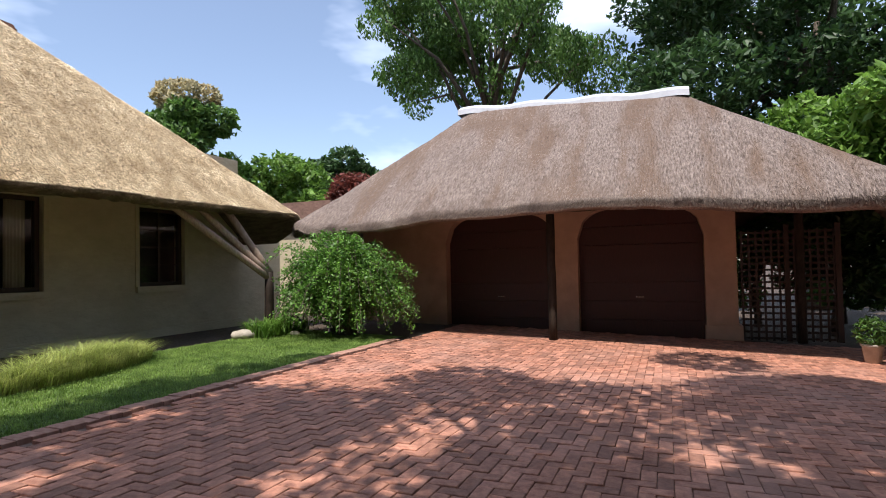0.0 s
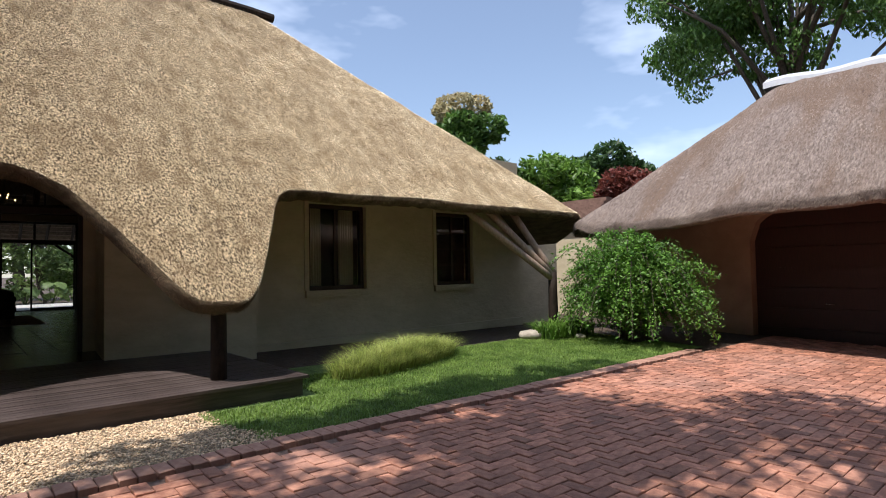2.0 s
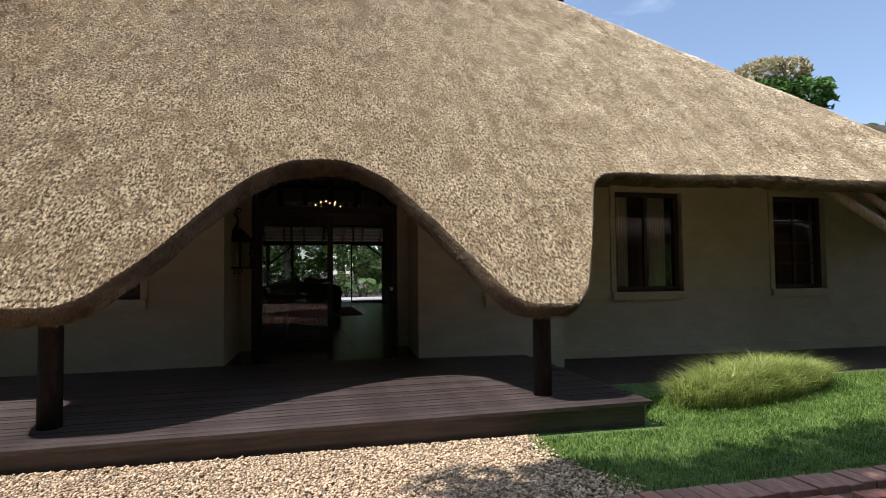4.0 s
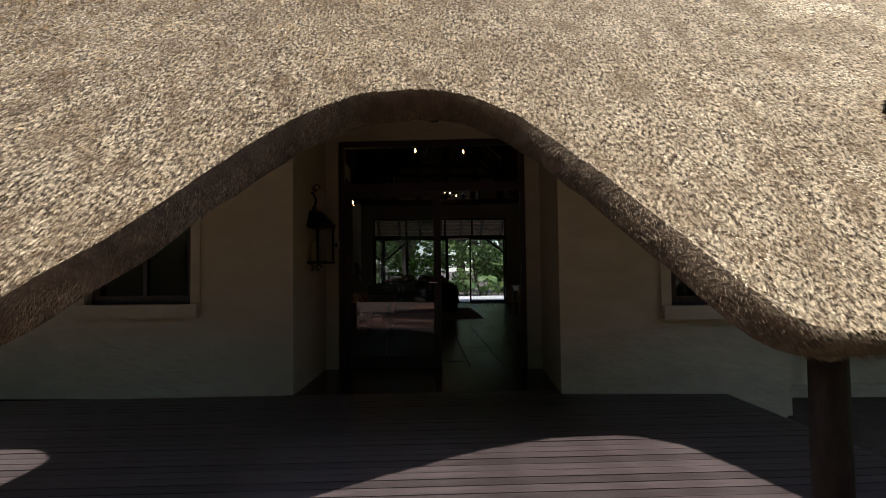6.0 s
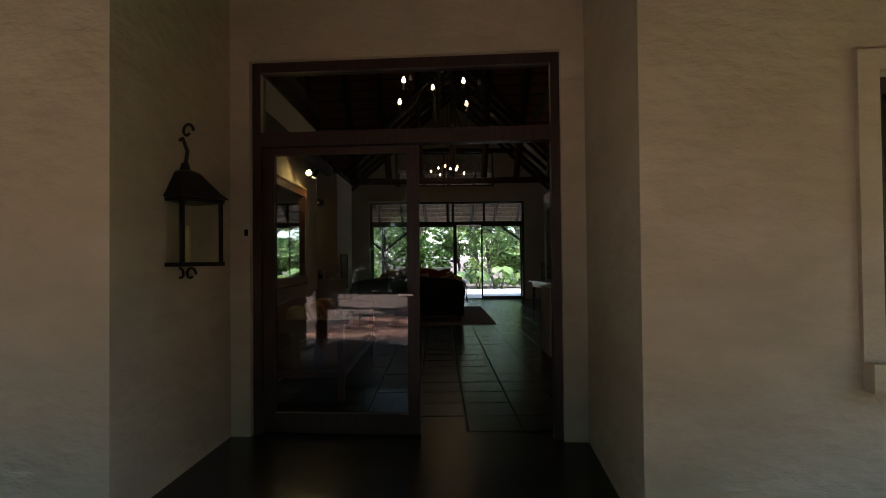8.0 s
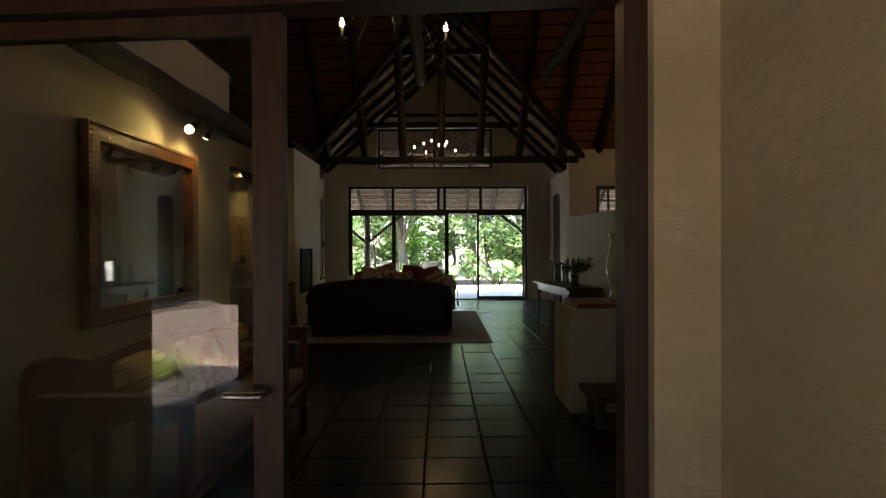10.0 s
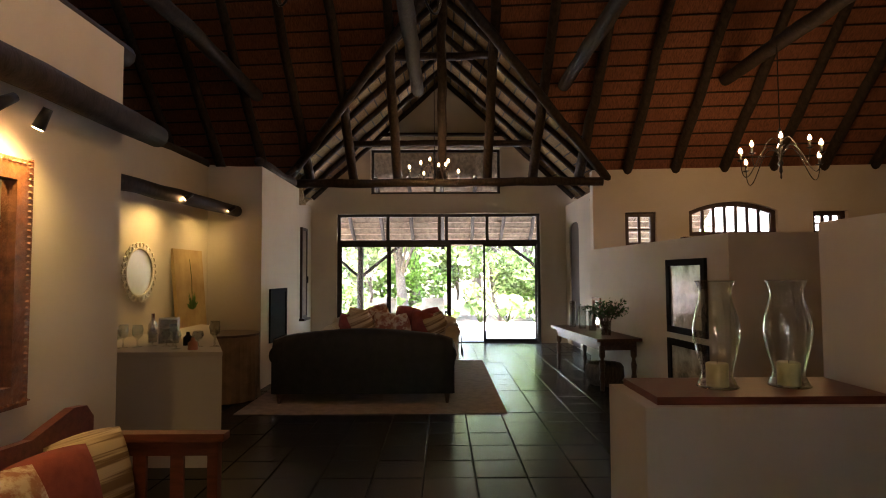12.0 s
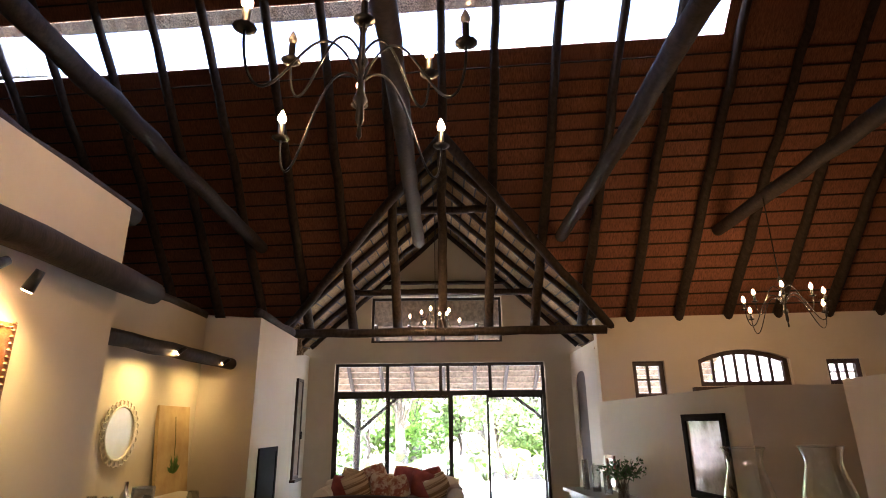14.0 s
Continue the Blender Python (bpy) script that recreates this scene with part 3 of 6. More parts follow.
def window(name, origin, angle, w, h, z0, depth, bars, label, curtain=False, sill=True, inset=0.08, rise=0.0):
    """A wooden casement window in its opening: frame, mullions, panes, sill."""
    r = root(name, pose(origin[0], origin[1], z0, 0, 0, angle), label, "window", kind="structure")
    bm = bmesh.new()
    f = 0.075
    def head(x):
        return h + rise * (1 - (2 * x / w - 1) ** 2)
    for b in ((0, f, 0, h), (w - f, w, 0, h), (f, w - f, 0, f)):
        box(bm, b[0], b[1], inset, inset + 0.09, b[2], b[3])
    n = 12 if rise else 1
    for i in range(n):
        x0, x1 = (0 if rise else f) + (w if rise else w - 2 * f) * i / n, (0 if rise else f) + (w if rise else w - 2 * f) * (i + 1) / n
        q = [bm.verts.new((x, y, head(x) - d)) for y in (inset, inset + 0.09) for x, d in ((x0, f), (x1, f), (x1, 0), (x0, 0))]
        for fc in ((0, 1, 2, 3), (7, 6, 5, 4), (0, 4, 5, 1), (3, 2, 6, 7), (0, 3, 7, 4), (1, 5, 6, 2)):
            bm.faces.new([q[v] for v in fc])
    part("window_frame", bm, DARKWOOD, r)
    for i in range(1, bars[0]):
        bm = bmesh.new()
        x = f + (w - 2 * f) * i / bars[0]
        box(bm, x - 0.022, x + 0.022, inset + 0.02, inset + 0.07, f, head(x) - f)
        part("mullion", bm, DARKWOOD, r)
    for i in range(1, bars[1]):
        bm = bmesh.new()
        z = f + (h - 2 * f) * i / bars[1]
        box(bm, f, w - f, inset + 0.028, inset + 0.062, z - 0.014, z + 0.014)
        part("glazing_bar", bm, DARKWOOD, r)
    bm = bmesh.new()
    box(bm, f, w - f, inset + 0.042, inset + 0.048, f, h - f)
    pn = part("pane", bm, PANE, r)
    pn.visible_shadow = False
    if sill:
        bm = bmesh.new()
        box(bm, -0.08, w + 0.08, -0.07, inset, -0.12, 0.0)
        bevel(bm, 0.015)
        part("window_sill", bm, PLASTER, r, "plastered sill")
        bm = bmesh.new()
        for b in ((-0.09, -0.003, -0.0, h + 0.09), (w + 0.003, w + 0.09, 0, h + 0.09), (-0.003, w + 0.003, h + 0.003, h + 0.09)):
            box(bm, b[0], b[1], -0.025, 0.0, b[2], b[3])
        part("surround", bm, PLASTER, r, "raised plaster band")
    if curtain:
        bm = bmesh.new()
        n = 26
        for s in (0, 1):
            a = [bm.verts.new(((0.1 + 0.32 * i / n if s == 0 else w - 0.1 - 0.32 * i / n), 0.30 + 0.03 * math.sin(i * 1.5), 0.08)) for i in range(n + 1)]
            b = [bm.verts.new((v.co.x, v.co.y, h - 0.05)) for v in a]
            for i in range(n):
                bm.faces.new((a[i], a[i + 1], b[i + 1], b[i]))
        part("curtain", bm, CREAM_CLOTH, r, "cream gathered curtain", smooth=True)
    return r


window("window_1", (4.86, 9.8), 0, 1.23, 1.61, 1.2, 0.3, (2, 1), "dark wooden casement window with a cream curtain behind the glass", True)
window("window_2", (7.93, 9.8), 0, 1.12, 1.61, 1.2, 0.3, (2, 4), "dark wooden cottage-pane window beside the pole struts")
window("window_3", at_porch(-2.87, 9.25), ASKEW, 1.01, 1.17, 1.25, 0.28, (2, 1), "dark wooden porch window deep under the thatch")
window("window_4", at_porch(2.51, 9.25), ASKEW, 0.97, 1.22, 1.2, 0.28, (2, 3), "dark wooden porch window deep under the thatch")
# near-black block: the dimness behind the two front windows is put into its colour
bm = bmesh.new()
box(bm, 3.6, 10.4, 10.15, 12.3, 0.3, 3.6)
tagged(part("wall_shade_block", bm, SHADE_FILL, None, "near-black block whose colour stands for the dimness behind the front windows", "structure"), "", "wall")

# ---------------------------------------------------------------- deck
def deck():
    r = root("deck", pose(0, 0, 0), "dark stained timber deck before the entrance", "deck", kind="structure")
    x0, x1, y0 = -4.4, 2.96, 6.22
    n = 31
    w = 0.1
    meshes = []
    for k in range(3):
        bm = bmesh.new()
        box(bm, 0, x1 - x0, 0, w - 0.009, -0.03, 0.0)
        bevel(bm, 0.004, 1)
        me = bpy.data.meshes.new("deck_board")
        bm.to_mesh(me)
        bm.free()
        me.materials.append(DECKWOOD)
        meshes.append(me)
    for i in range(n):
        ob = new("deck_board", meshes[i % 3])
        ob.parent = r
        ob.location = (x0, y0 + i * w, DECK + random.uniform(-0.002, 0.002))
    bm = bmesh.new()
    box(bm, x0, x1 - 0.05, y0 + 0.06, y0 + 0.09, 0.10, DECK - 0.034)
    part("front_fascia", bm, DECKWOOD, r)
    bm = bmesh.new()
    box(bm, x1 - 0.08, x1 - 0.05, y0 + 0.09, y0 + n * w, 0.1, DECK - 0.034)
    part("side_fascia", bm, DECKWOOD, r)
    bm = bmesh.new()
    box(bm, x0 + 0.1, x1 - 0.1, y0 + 0.1, 11.0, 0.02, DECK - 0.045)
    part("base", bm, BLACK, r)


deck()
bm = bmesh.new()
box(bm, -0.98, 1.53, 9.1, 10.75, DECK - 0.05, DECK - 0.008)
bmesh.ops.transform(bm, matrix=PORCH @ pose(-0.4, -9.25, 0), verts=bm.verts)
tagged(part("floor_recess", bm, SLATE, None, "dark slate threshold in the entrance recess", "structure"), "", "floor")


def post(x, y, z0, z1, r0, mat, label, name="post"):
    r = root(name, pose(x, y, z0), label, "post")
    bm = bmesh.new()
    log_between(bm, (0, 0, 0), (0, 0, z1 - z0), r0, r0 * 0.95, 14, 0.004, int(x * 10))
    part("shaft", bm, mat, r, smooth=True)
    return r


post(2.16, 6.72, DECK, 1.45, 0.085, POLE, "dark round gum pole carrying the porch thatch")
post(-1.78, 6.78, DECK, 1.5, 0.085, POLE, "dark round gum pole carrying the porch thatch")

# round rafter ends that show under the porch thatch
for x, y, z in ((0.40, 8.56, 2.76), (-0.27, 8.85, 2.86)):
    bm = bmesh.new()
    log_between(bm, (0, 0, 0), (0, 1.72, 1.62), 0.062, 0.058, 12, 0.004, 6)
    ob = part("porch_rafter", bm, POLE, None, "dark round rafter end under the porch thatch", smooth=True)
    ob.location = (x, y, z)
    tagged(ob, "", "rafter", "porch rafters")

# ---------------------------------------------------------------- struts at the corner of the eave
def corner_struts():
    base = Vector((9.35, 7.75, ground_z(9.3, 7.7)))
    r = root("corner_post", Matrix.Translation(base), "dark corner post with three slanting weathered poles", "post")
    bm = bmesh.new()
    log_between(bm, (0, 0, 0), (0, 0, 1.25), 0.1, 0.09, 12, 0.004, 3)
    part("shaft", bm, POLE, r, smooth=True)
    for k, top in enumerate(((7.35, 8.35, 2.75), (7.95, 8.3, 2.75), (8.65, 8.25, 2.75))):
        bm = bmesh.new()
        q = Vector(top) - base
        p = Vector((0.0 + 0.02 * k, 0.0, 1.12 + 0.05 * k))
        log_between(bm, p, q, 0.075, 0.066, 12, 0.004, k)
        part("strut", bm, POLE_LIGHT, r, "weathered bare pole", smooth=True)


corner_struts()

# ---------------------------------------------------------------- garage
def garage():
    wall("wall_garage", (13.0, 7.6), -90, 8.95, -0.3, 3.2, 0.5,
         [arch(2.4, 5.14, -0.3, 2.05, 2.75), arch(5.68, 8.34, -0.3, 2.05, 2.76)], PEACH, "peach plastered garage front with two arched bays")
    wall("wall_garage_side", (13.5, -1.35), 0, 5.0, -0.3, 3.0, 0.3, [], PEACH, "peach plastered side wall of the garage")
    bm = bmesh.new()
    box(bm, 12.93, 13.52, -1.42, -0.72, -0.3, 0.12)
    bevel(bm, 0.02)
    tagged(part("trim", bm, PEACH, None, "plastered foot of the garage pillar", "structure"), "", "plinth")
    for u0, u1 in ((2.4, 5.14), (5.68, 8.34)):
        y1, y0 = 7.6 - u0, 7.6 - u1
        r = root("garage_door", pose(13.3, (y0 + y1) / 2, -0.25), "closed maroon wooden garage door in an arched bay", "garage door", "garage doors")
        n = 7
        bm = bmesh.new()
        box(bm, 0.045, 0.07, -(y1 - y0) / 2 - 0.1, (y1 - y0) / 2 + 0.1, 0.0, 3.0)
        part("backing", bm, GDOOR, r)
        for i in range(n):
            bm = bmesh.new()
            z = 3.0 * i / n
            box(bm, 0, 0.05, -(y1 - y0) / 2 - 0.1, (y1 - y0) / 2 + 0.1, z + 0.006, z + 3.0 / n - 0.006)
            bevel(bm, 0.006, 1)
            part("panel", bm, GDOOR, r)
        bm = bmesh.new()
        tube(bm, [(-0.01, -0.08, 0.95), (-0.05, -0.08, 0.95), (-0.05, 0.08, 0.95), (-0.01, 0.08, 0.95)], 0.012, 8)
        part("handle", bm, SILVER, r, "small chrome handle")
    r = post(11.08, 2.16, -0.03, 2.75, 0.085, POLE, "dark round pole carrying the garage eave")
    bm = bmesh.new()
    log_between(bm, (0.0, -5.5, 2.62), (0.0, 5.4, 2.66), 0.09, 0.09, 10, 0.006, 8)
    part("eave_beam", bm, POLE, r, smooth=True)
    for y in (-3.0,):
        post(12.6, -2.4, -0.15, 3.2, 0.085, POLE, "dark round pole carrying the garage eave")


garage()
GEDGE = [(-8, 2.28), (-5.2, 2.30), (-3.3, 2.36), (-2.0, 2.45), (-0.6, 2.58), (0.8, 2.60), (2.3, 2.63), (4.2, 2.62), (5.0, 2.5), (5.6, 2.42), (7.1, 2.38), (8.6, 2.45)]
GX = 10.1


def garage_roof():
    ridge0, ridge1 = Vector((13.8, 5.0, 5.55)), Vector((13.35, -0.56, 5.2))
    yl, yr = 8.05, -4.5

    def top(x, y):
        zf = interp(GEDGE, y) + (x - GX) * 0.84
        zb = 2.5 + (17.4 - x) * 0.84
        zl = 2.42 + (yl - y) * 0.98
        zr = 2.15 + (y - yr) * 0.77
        t = max(0.0, min(1.0, (y - ridge1.y) / (ridge0.y - ridge1.y)))
        z = smin(smin(zf, zb, 0.3), smin(zl, zr, 0.3), 0.4)
        z = min(z, ridge1.z + (ridge0.z - ridge1.z) * t + 0.05)
        return z + 0.03 * noise.noise((x * 1.2, y * 1.2, 5)) + 0.012 * noise.noise((x * 5, y * 5, 2))
    r = root("garage_roof", pose(0, 0, 0), "weathered grey-brown thatched hip roof over the garage", "roof", kind="structure")
    ys = [yr + (yl - yr) * j / 180 for j in range(181)]
    xs = [GX + 7.3 * i / 90 for i in range(91)]

    def front(y):
        return GX + 0.5 * (max(0, (y - 7.0)) / 1.0) ** 2 + 0.05 * math.sin(y * 1.3)
    verts, faces = [], []
    n = len(ys)
    for x in xs:
        for y in ys:
            xx = front(y) + (x - GX) * (17.4 - front(y)) / 7.3
            verts.append((xx, y, top(xx, y)))
    m = len(xs)
    faces += [(i * n + j, (i + 1) * n + j, (i + 1) * n + j + 1, i * n + j + 1) for i in range(m - 1) for j in range(n - 1)]
    prev = list(range(n))
    for k, (dx, dz) in enumerate(((0.0, -0.09), (0.1, -0.17), (0.25, -0.2), (3.0, 1.95), (6.8, -0.1))):
        cur = []
        for y in ys:
            f = front(y)
            edge = min(1.0, (yl - y) / 2.2, (y - yr) / 3.0)
            cur.append(len(verts))
            verts.append((f + dx, y, top(f, y) + dz * (edge if k >= 3 else 1.0)))
        faces += [(prev[j], prev[j + 1], cur[j + 1], cur[j]) for j in range(n - 1)]
        prev = cur
    for side in (0, n - 1):
        y = ys[side]
        loop = [i * n + side for i in range(m)]
        k = len(verts)
        for i in loop:
            v = verts[i]
            verts.append((v[0], v[1], v[2] - 0.2))
        faces += [(loop[i], loop[i + 1], k + i + 1, k + i) for i in range(m - 1)]
    raw("thatch", verts, faces, THATCH_OLD, r, "", "", True)
    rng = random.Random(9)
    V, F = [], []
    for i in range(60000):
        y = rng.uniform(yr, yl)
        edge = rng.random() < 0.3
        x = front(y) + (0.0 if edge else 4.0 * rng.random() ** 1.3)
        p = Vector((x, y, top(x, y) - (0.15 * rng.random() if edge else 0)))
        d = Vector((-0.75, rng.uniform(-0.25, 0.25), -0.45 + rng.uniform(-0.15, 0.2))).normalized()
        s = d.orthogonal().normalized() * rng.uniform(0.003, 0.007)
        k = len(V)
        V.extend([p - s, p + s, p + d * rng.uniform(0.05, 0.13)])
        F.append((k, k + 1, k + 2))
    raw("straw", V, F, STRAW_OLD, r, "weathered straw ends", "stuff")
    bm = bmesh.new()
    q = []
    k = 24
    for i in range(k + 1):
        p = ridge0.lerp(ridge1, i / k)
        sag = 0.03 * math.sin(i * 0.9)
        q.append([bm.verts.new((p.x + dx, p.y, p.z + dz + sag)) for dx, dz in ((-0.26, -0.10), (-0.24, 0.04), (0.0, 0.17), (0.3, 0.04), (0.3, -0.1))])
    for a, b in zip(q, q[1:]):
        for j in range(4):
            bm.faces.new((a[j], a[j + 1], b[j + 1], b[j]))
    bm.faces.new(q[0])
    bm.faces.new(q[-1][::-1])
    part("ridge_cap", bm, CAP, r, "whitewashed cement ridge cap", smooth=False)


garage_roof()

# ---------------------------------------------------------------- interior shell
def slab(name, x0, x1, y0, y1, z0, z1, mat, label, category):
    bm = bmesh.new()
    box(bm, x0, x1, y0, y1, z0, z1)
    return tagged(part(name, bm, mat, None, label, "structure"), "", category)


floor = slab("floor", -3.2, 9.2, 10.72, 24.0, 0.2, FLOOR - 0.019, GROUT, "dark grout bed of the slate floor", "floor")
BACK = 23.6
WING = 20.3
wall("wall_back", (-2.4, BACK), 0, 6.6, 0.0, 7.0, 0.3, [hole(0.95, 5.68, 0.0, 3.39), hole(1.74, 4.76, 3.85, 4.91)], PLASTER_IN, "cream gable wall with sliding doors and a gable window")
wall("wall_wing_right", (3.87, BACK), -90, 3.3, 0.2, 3.55, 0.2, [arch(0.35, 1.2, 0.4, 2.9, 3.1)], PLASTER_IN, "cream wing wall with an arched doorway", True)
wall("wall_wing_left", (-2.04, 20.3), 90, 3.3, 0.2, 3.55, 0.2, [], PLASTER_IN, "cream wing wall with a tall narrow shutter")
wall("wall_right", (3.6, WING), -5, 5.6, 0.2, 3.76, 0.25, [hole(0.54, 1.06, 2.43, 3.02), (1.6, 3.04, 2.6, lambda u: 3.02 + 0.16 * (1 - (2 * (u - 1.6) / 1.44 - 1) ** 2)), hole(3.6, 4.15, 2.6, 3.0)], PLASTER_IN, "cream wall with three small clerestory windows")
wall("wall_partition", (3.5, 20.2), -84.5, 3.86, 0.2, 2.37, 0.16, [], PLASTER_IN, "cream low partition wall")
wall("wall_partition_return", (3.87, 16.358), 0, 2.2, 0.2, 2.37, 0.16, [], PLASTER_IN, "cream low partition wall where it turns away")
# far side and corner walls are unseen, added to keep light from leaking in
wall("wall_far_right", (9.0, 20.2), -90, 6.7, 0.2, 4.0, 0.2, [], PLASTER_IN, "unseen cream side wall added to close the room")
# unseen opening added in line with the porch window, to brighten the ledge
wall("wall_inner_front_right", (7.0, 11.0), 180, 5.2, 0.2, 4.9, 0.2, [hole(3.4, 4.7, 1.15, 2.5)], PLASTER_IN, "cream inside of the front wall with an unseen opening added to let light in")
wall("wall_inner_front_left", (-0.75, 11.1), 180, 8.2, 0.2, 5.1, 0.2, [], PLASTER_IN, "cream inside of the front wall")
wall("wall_corner_right", (9.0, 13.5), 231.3, 3.2, 0.2, 4.0, 0.2, [], PLASTER_IN, "unseen cream wall added to close the far corner of the room")
wall("wall_back_left", (-9.0, 20.9), -1, 6.9, 0.2, 4.6, 0.2, [], PLASTER_IN, "cream back wall behind the niche")
wall("wall_far_left", (-9.0, 11.0), 90, 10.0, 0.2, 8.2, 0.2, [], PLASTER_IN, "unseen cream side wall added to close the room")
wall("wall_left", (-1.0, 10.85), 90, 3.4, 0.2, 3.4, 0.25, [], PLASTER_IN, "cream wall beside the entrance bench")
wall("wall_niche", (-2.25, 14.0), 90, 4.5, 0.2, 3.5, 0.2, [], PLASTER_IN, "cream niche wall under a log beam")
bm = bmesh.new()
box(bm, -2.45, -1.5, 18.45, 20.43, 0.2, 3.48)
tagged(part("wall_chimney", bm, PLASTER_IN, None, "cream chimney breast with the fireplace", "structure"), "", "wall")


def strip(name, quads, mat, label, category, parent=None, kind="structure"):
    bm = bmesh.new()
    for q in quads:
        bm.faces.new([bm.verts.new(p) for p in q])
    return tagged(part(name, bm, mat, parent, label, kind), "", category)


# back slope of the great room: foot line and head line, askew like the entrance
def slope(x, s):
    """A point on the underside of the back slope: s metres up the plan from its foot."""
    foot = WING + 0.05 - 0.087 * (x - 3.6)
    return Vector((x, foot - s, 3.84 + s))


S1, S2, S3 = 3.15, 3.68, 4.2   # skylight from S1 to S2, ridge at S3
quads = []
N = 90


def foot_s(x):
    return max(-0.2, 2.34 - abs(x - 1.02) * 0.856)


for i in range(N):
    a, b = -9.0 + 18 * i / N, -9.0 + 18 * (i + 1) / N
    quads.append([slope(a, foot_s(a)), slope(b, foot_s(b)), slope(b, S1), slope(a, S1)])
    quads.append([slope(a, S2), slope(b, S2), slope(b, S3), slope(a, S3)])
for a, b in ((-9.0, -6.6), (4.8, 9.0)):
    quads.append([slope(a, S1), slope(b, S1), slope(b, S2), slope(a, S2)])
# front slope, ridge and the hip over the far corner
K1, K2 = slope(-9, S3), slope(5.2, S3)
quads.append([Vector((-9, 10.8, 5.1)), Vector((5.2, 10.8, 5.1)), Vector((5.2, 12.5, 6.85)), Vector((-9, 12.5, 6.85))])
quads.append([Vector((-9, 12.5, 6.85)), Vector((5.2, 12.5, 6.85)), K2, K1])
quads.append([Vector((5.2, 12.5, 6.85)), Vector((9, 13.5, 3.9)), slope(9, S3), K2])
quads.append([Vector((5.2, 10.8, 5.1)), Vector((7.2, 10.8, 4.9)), Vector((9.05, 13.5, 3.9)), Vector((5.2, 12.5, 6.85))])
quads.append([slope(9.02, -0.2), slope(9.02, S3), Vector((9.02, 13.5, 3.9)), Vector((9.02, 16, 3.6))])
# wing roof, both sides
WX = 1.02


def wing_z(y, dx):
    return 6.16 + (y - 18.0) * 0.075 - abs(dx) * 0.92


def wing_cut(y, sx):
    """How far from its ridge the wing roof runs before it meets the great room's slope."""
    return max(0.0, min(3.25, (y - 18.12) / (0.775 if sx > 0 else 0.937)))


strip("ceiling", quads, THATCH_IN, "reddish brown underside of the thatched roof with dark laths", "ceiling")
quads = []
for sx in (-1, 1):
    for j in range(28):
        y0, y1 = BACK + 0.15 - 5.6 * j / 28, BACK + 0.15 - 5.6 * (j + 1) / 28
        c0, c1 = wing_cut(y0, sx), wing_cut(y1, sx)
        quads.append([Vector((WX, y0, wing_z(y0, 0))), Vector((WX + sx * c0, y0, wing_z(y0, c0))), Vector((WX + sx * c1, y1, wing_z(y1, c1))), Vector((WX, y1, wing_z(y1, 0)))])
strip("ceiling_wing", quads, THATCH_WING, "golden brown thatch underside over the wing", "ceiling")
bm = bmesh.new()
for k in range(26):
    s = 0.1 + k * 0.17
    if S1 - 0.05 < s < S2 or s > S3:
        continue
    segs = [(-9.0, 9.0)]
    if s < 2.34:
        w = (2.34 - s) / 0.856
        segs = [(-9.0, 1.0 - w), (1.0 + w, 9.0)]
    for a, b in segs:
        tube(bm, [slope(a, s) + Vector((0, 0, -0.02)), slope((a + b) / 2, s) + Vector((0, 0, -0.022)), slope(b, s) + Vector((0, 0, -0.02))], 0.014, 5)
for sx in (-1, 1):
    for k in range(1, 18):
        d = k * 0.18
        y1 = 18.24 + (0.775 if sx > 0 else 0.937) * d
        tube(bm, [Vector((WX + sx * d, BACK + 0.1, wing_z(BACK, d) - 0.02)), Vector((WX + sx * d, y1, wing_z(y1, d) - 0.02))], 0.013, 5)
tagged(part("ceiling_laths", bm, POLE, None, "dark laths under the thatch", "structure"), "", "ceiling")

# rafters and ties of dark poles
def pole_thing(name, p, q, r0, label, category, group, r1=None, n=10):
    m = Vector(p)
    bm = bmesh.new()
    log_between(bm, (0, 0, 0), Vector(q) - m, r0, r1 or r0, n, 0.01, int(m.x * 31 + m.y * 7))
    ob = part(name, bm, POLE, None, label, smooth=True)
    ob.location = m
    return tagged(ob, "", category, group)


DROP = Vector((0, 0, -0.10))
for i in range(19):
    x = -5.4 + 0.8 * i
    pole_thing("rafter", slope(x, -0.05) + DROP, slope(x + random.uniform(-0.06, 0.06), S3) + DROP, 0.085, "dark round rafter pole under the thatch", "rafter", "rafters of the great room", 0.055)
for x in (-4.5, -2.0, 0.62, 2.9, 5.3):
    p = slope(x, 1.15) + DROP
    pole_thing("tie_beam", p, (x, 10.95, p.z), 0.095, "thick dark tie pole spanning the great room", "beam", "tie poles", 0.1)
for j, y in enumerate((20.5, 21.5, 22.5, 23.45)):
    for sx in (-1, 1):
        pole_thing("rafter", (WX + sx * 3.0, y, wing_z(y, 3.0) - 0.08), (WX, y, wing_z(y, 0) - 0.08), 0.055, "dark round rafter pole of the wing", "rafter", "rafters of the wing")
for y in (19.0, 19.75):
    for sx in (-1, 1):
        d = min(3.0, wing_cut(y, sx) + 0.05)
        pole_thing("jack_rafter", (WX + sx * d, y, wing_z(y, d) - 0.07), (WX, y, wing_z(y, 0) - 0.07), 0.05, "dark round jack rafter of the wing", "rafter", "rafters of the wing")
for sx in (-1, 1):
    y = 18.12 + 2.9 * (0.775 if sx > 0 else 0.937)
    pole_thing("valley_rafter", (WX + sx * 2.9, y, wing_z(y, 2.9) - 0.09), (WX, 18.14, wing_z(18.14, 0) - 0.09), 0.075, "thick dark pole along the roof valley", "rafter", "valley rafters")
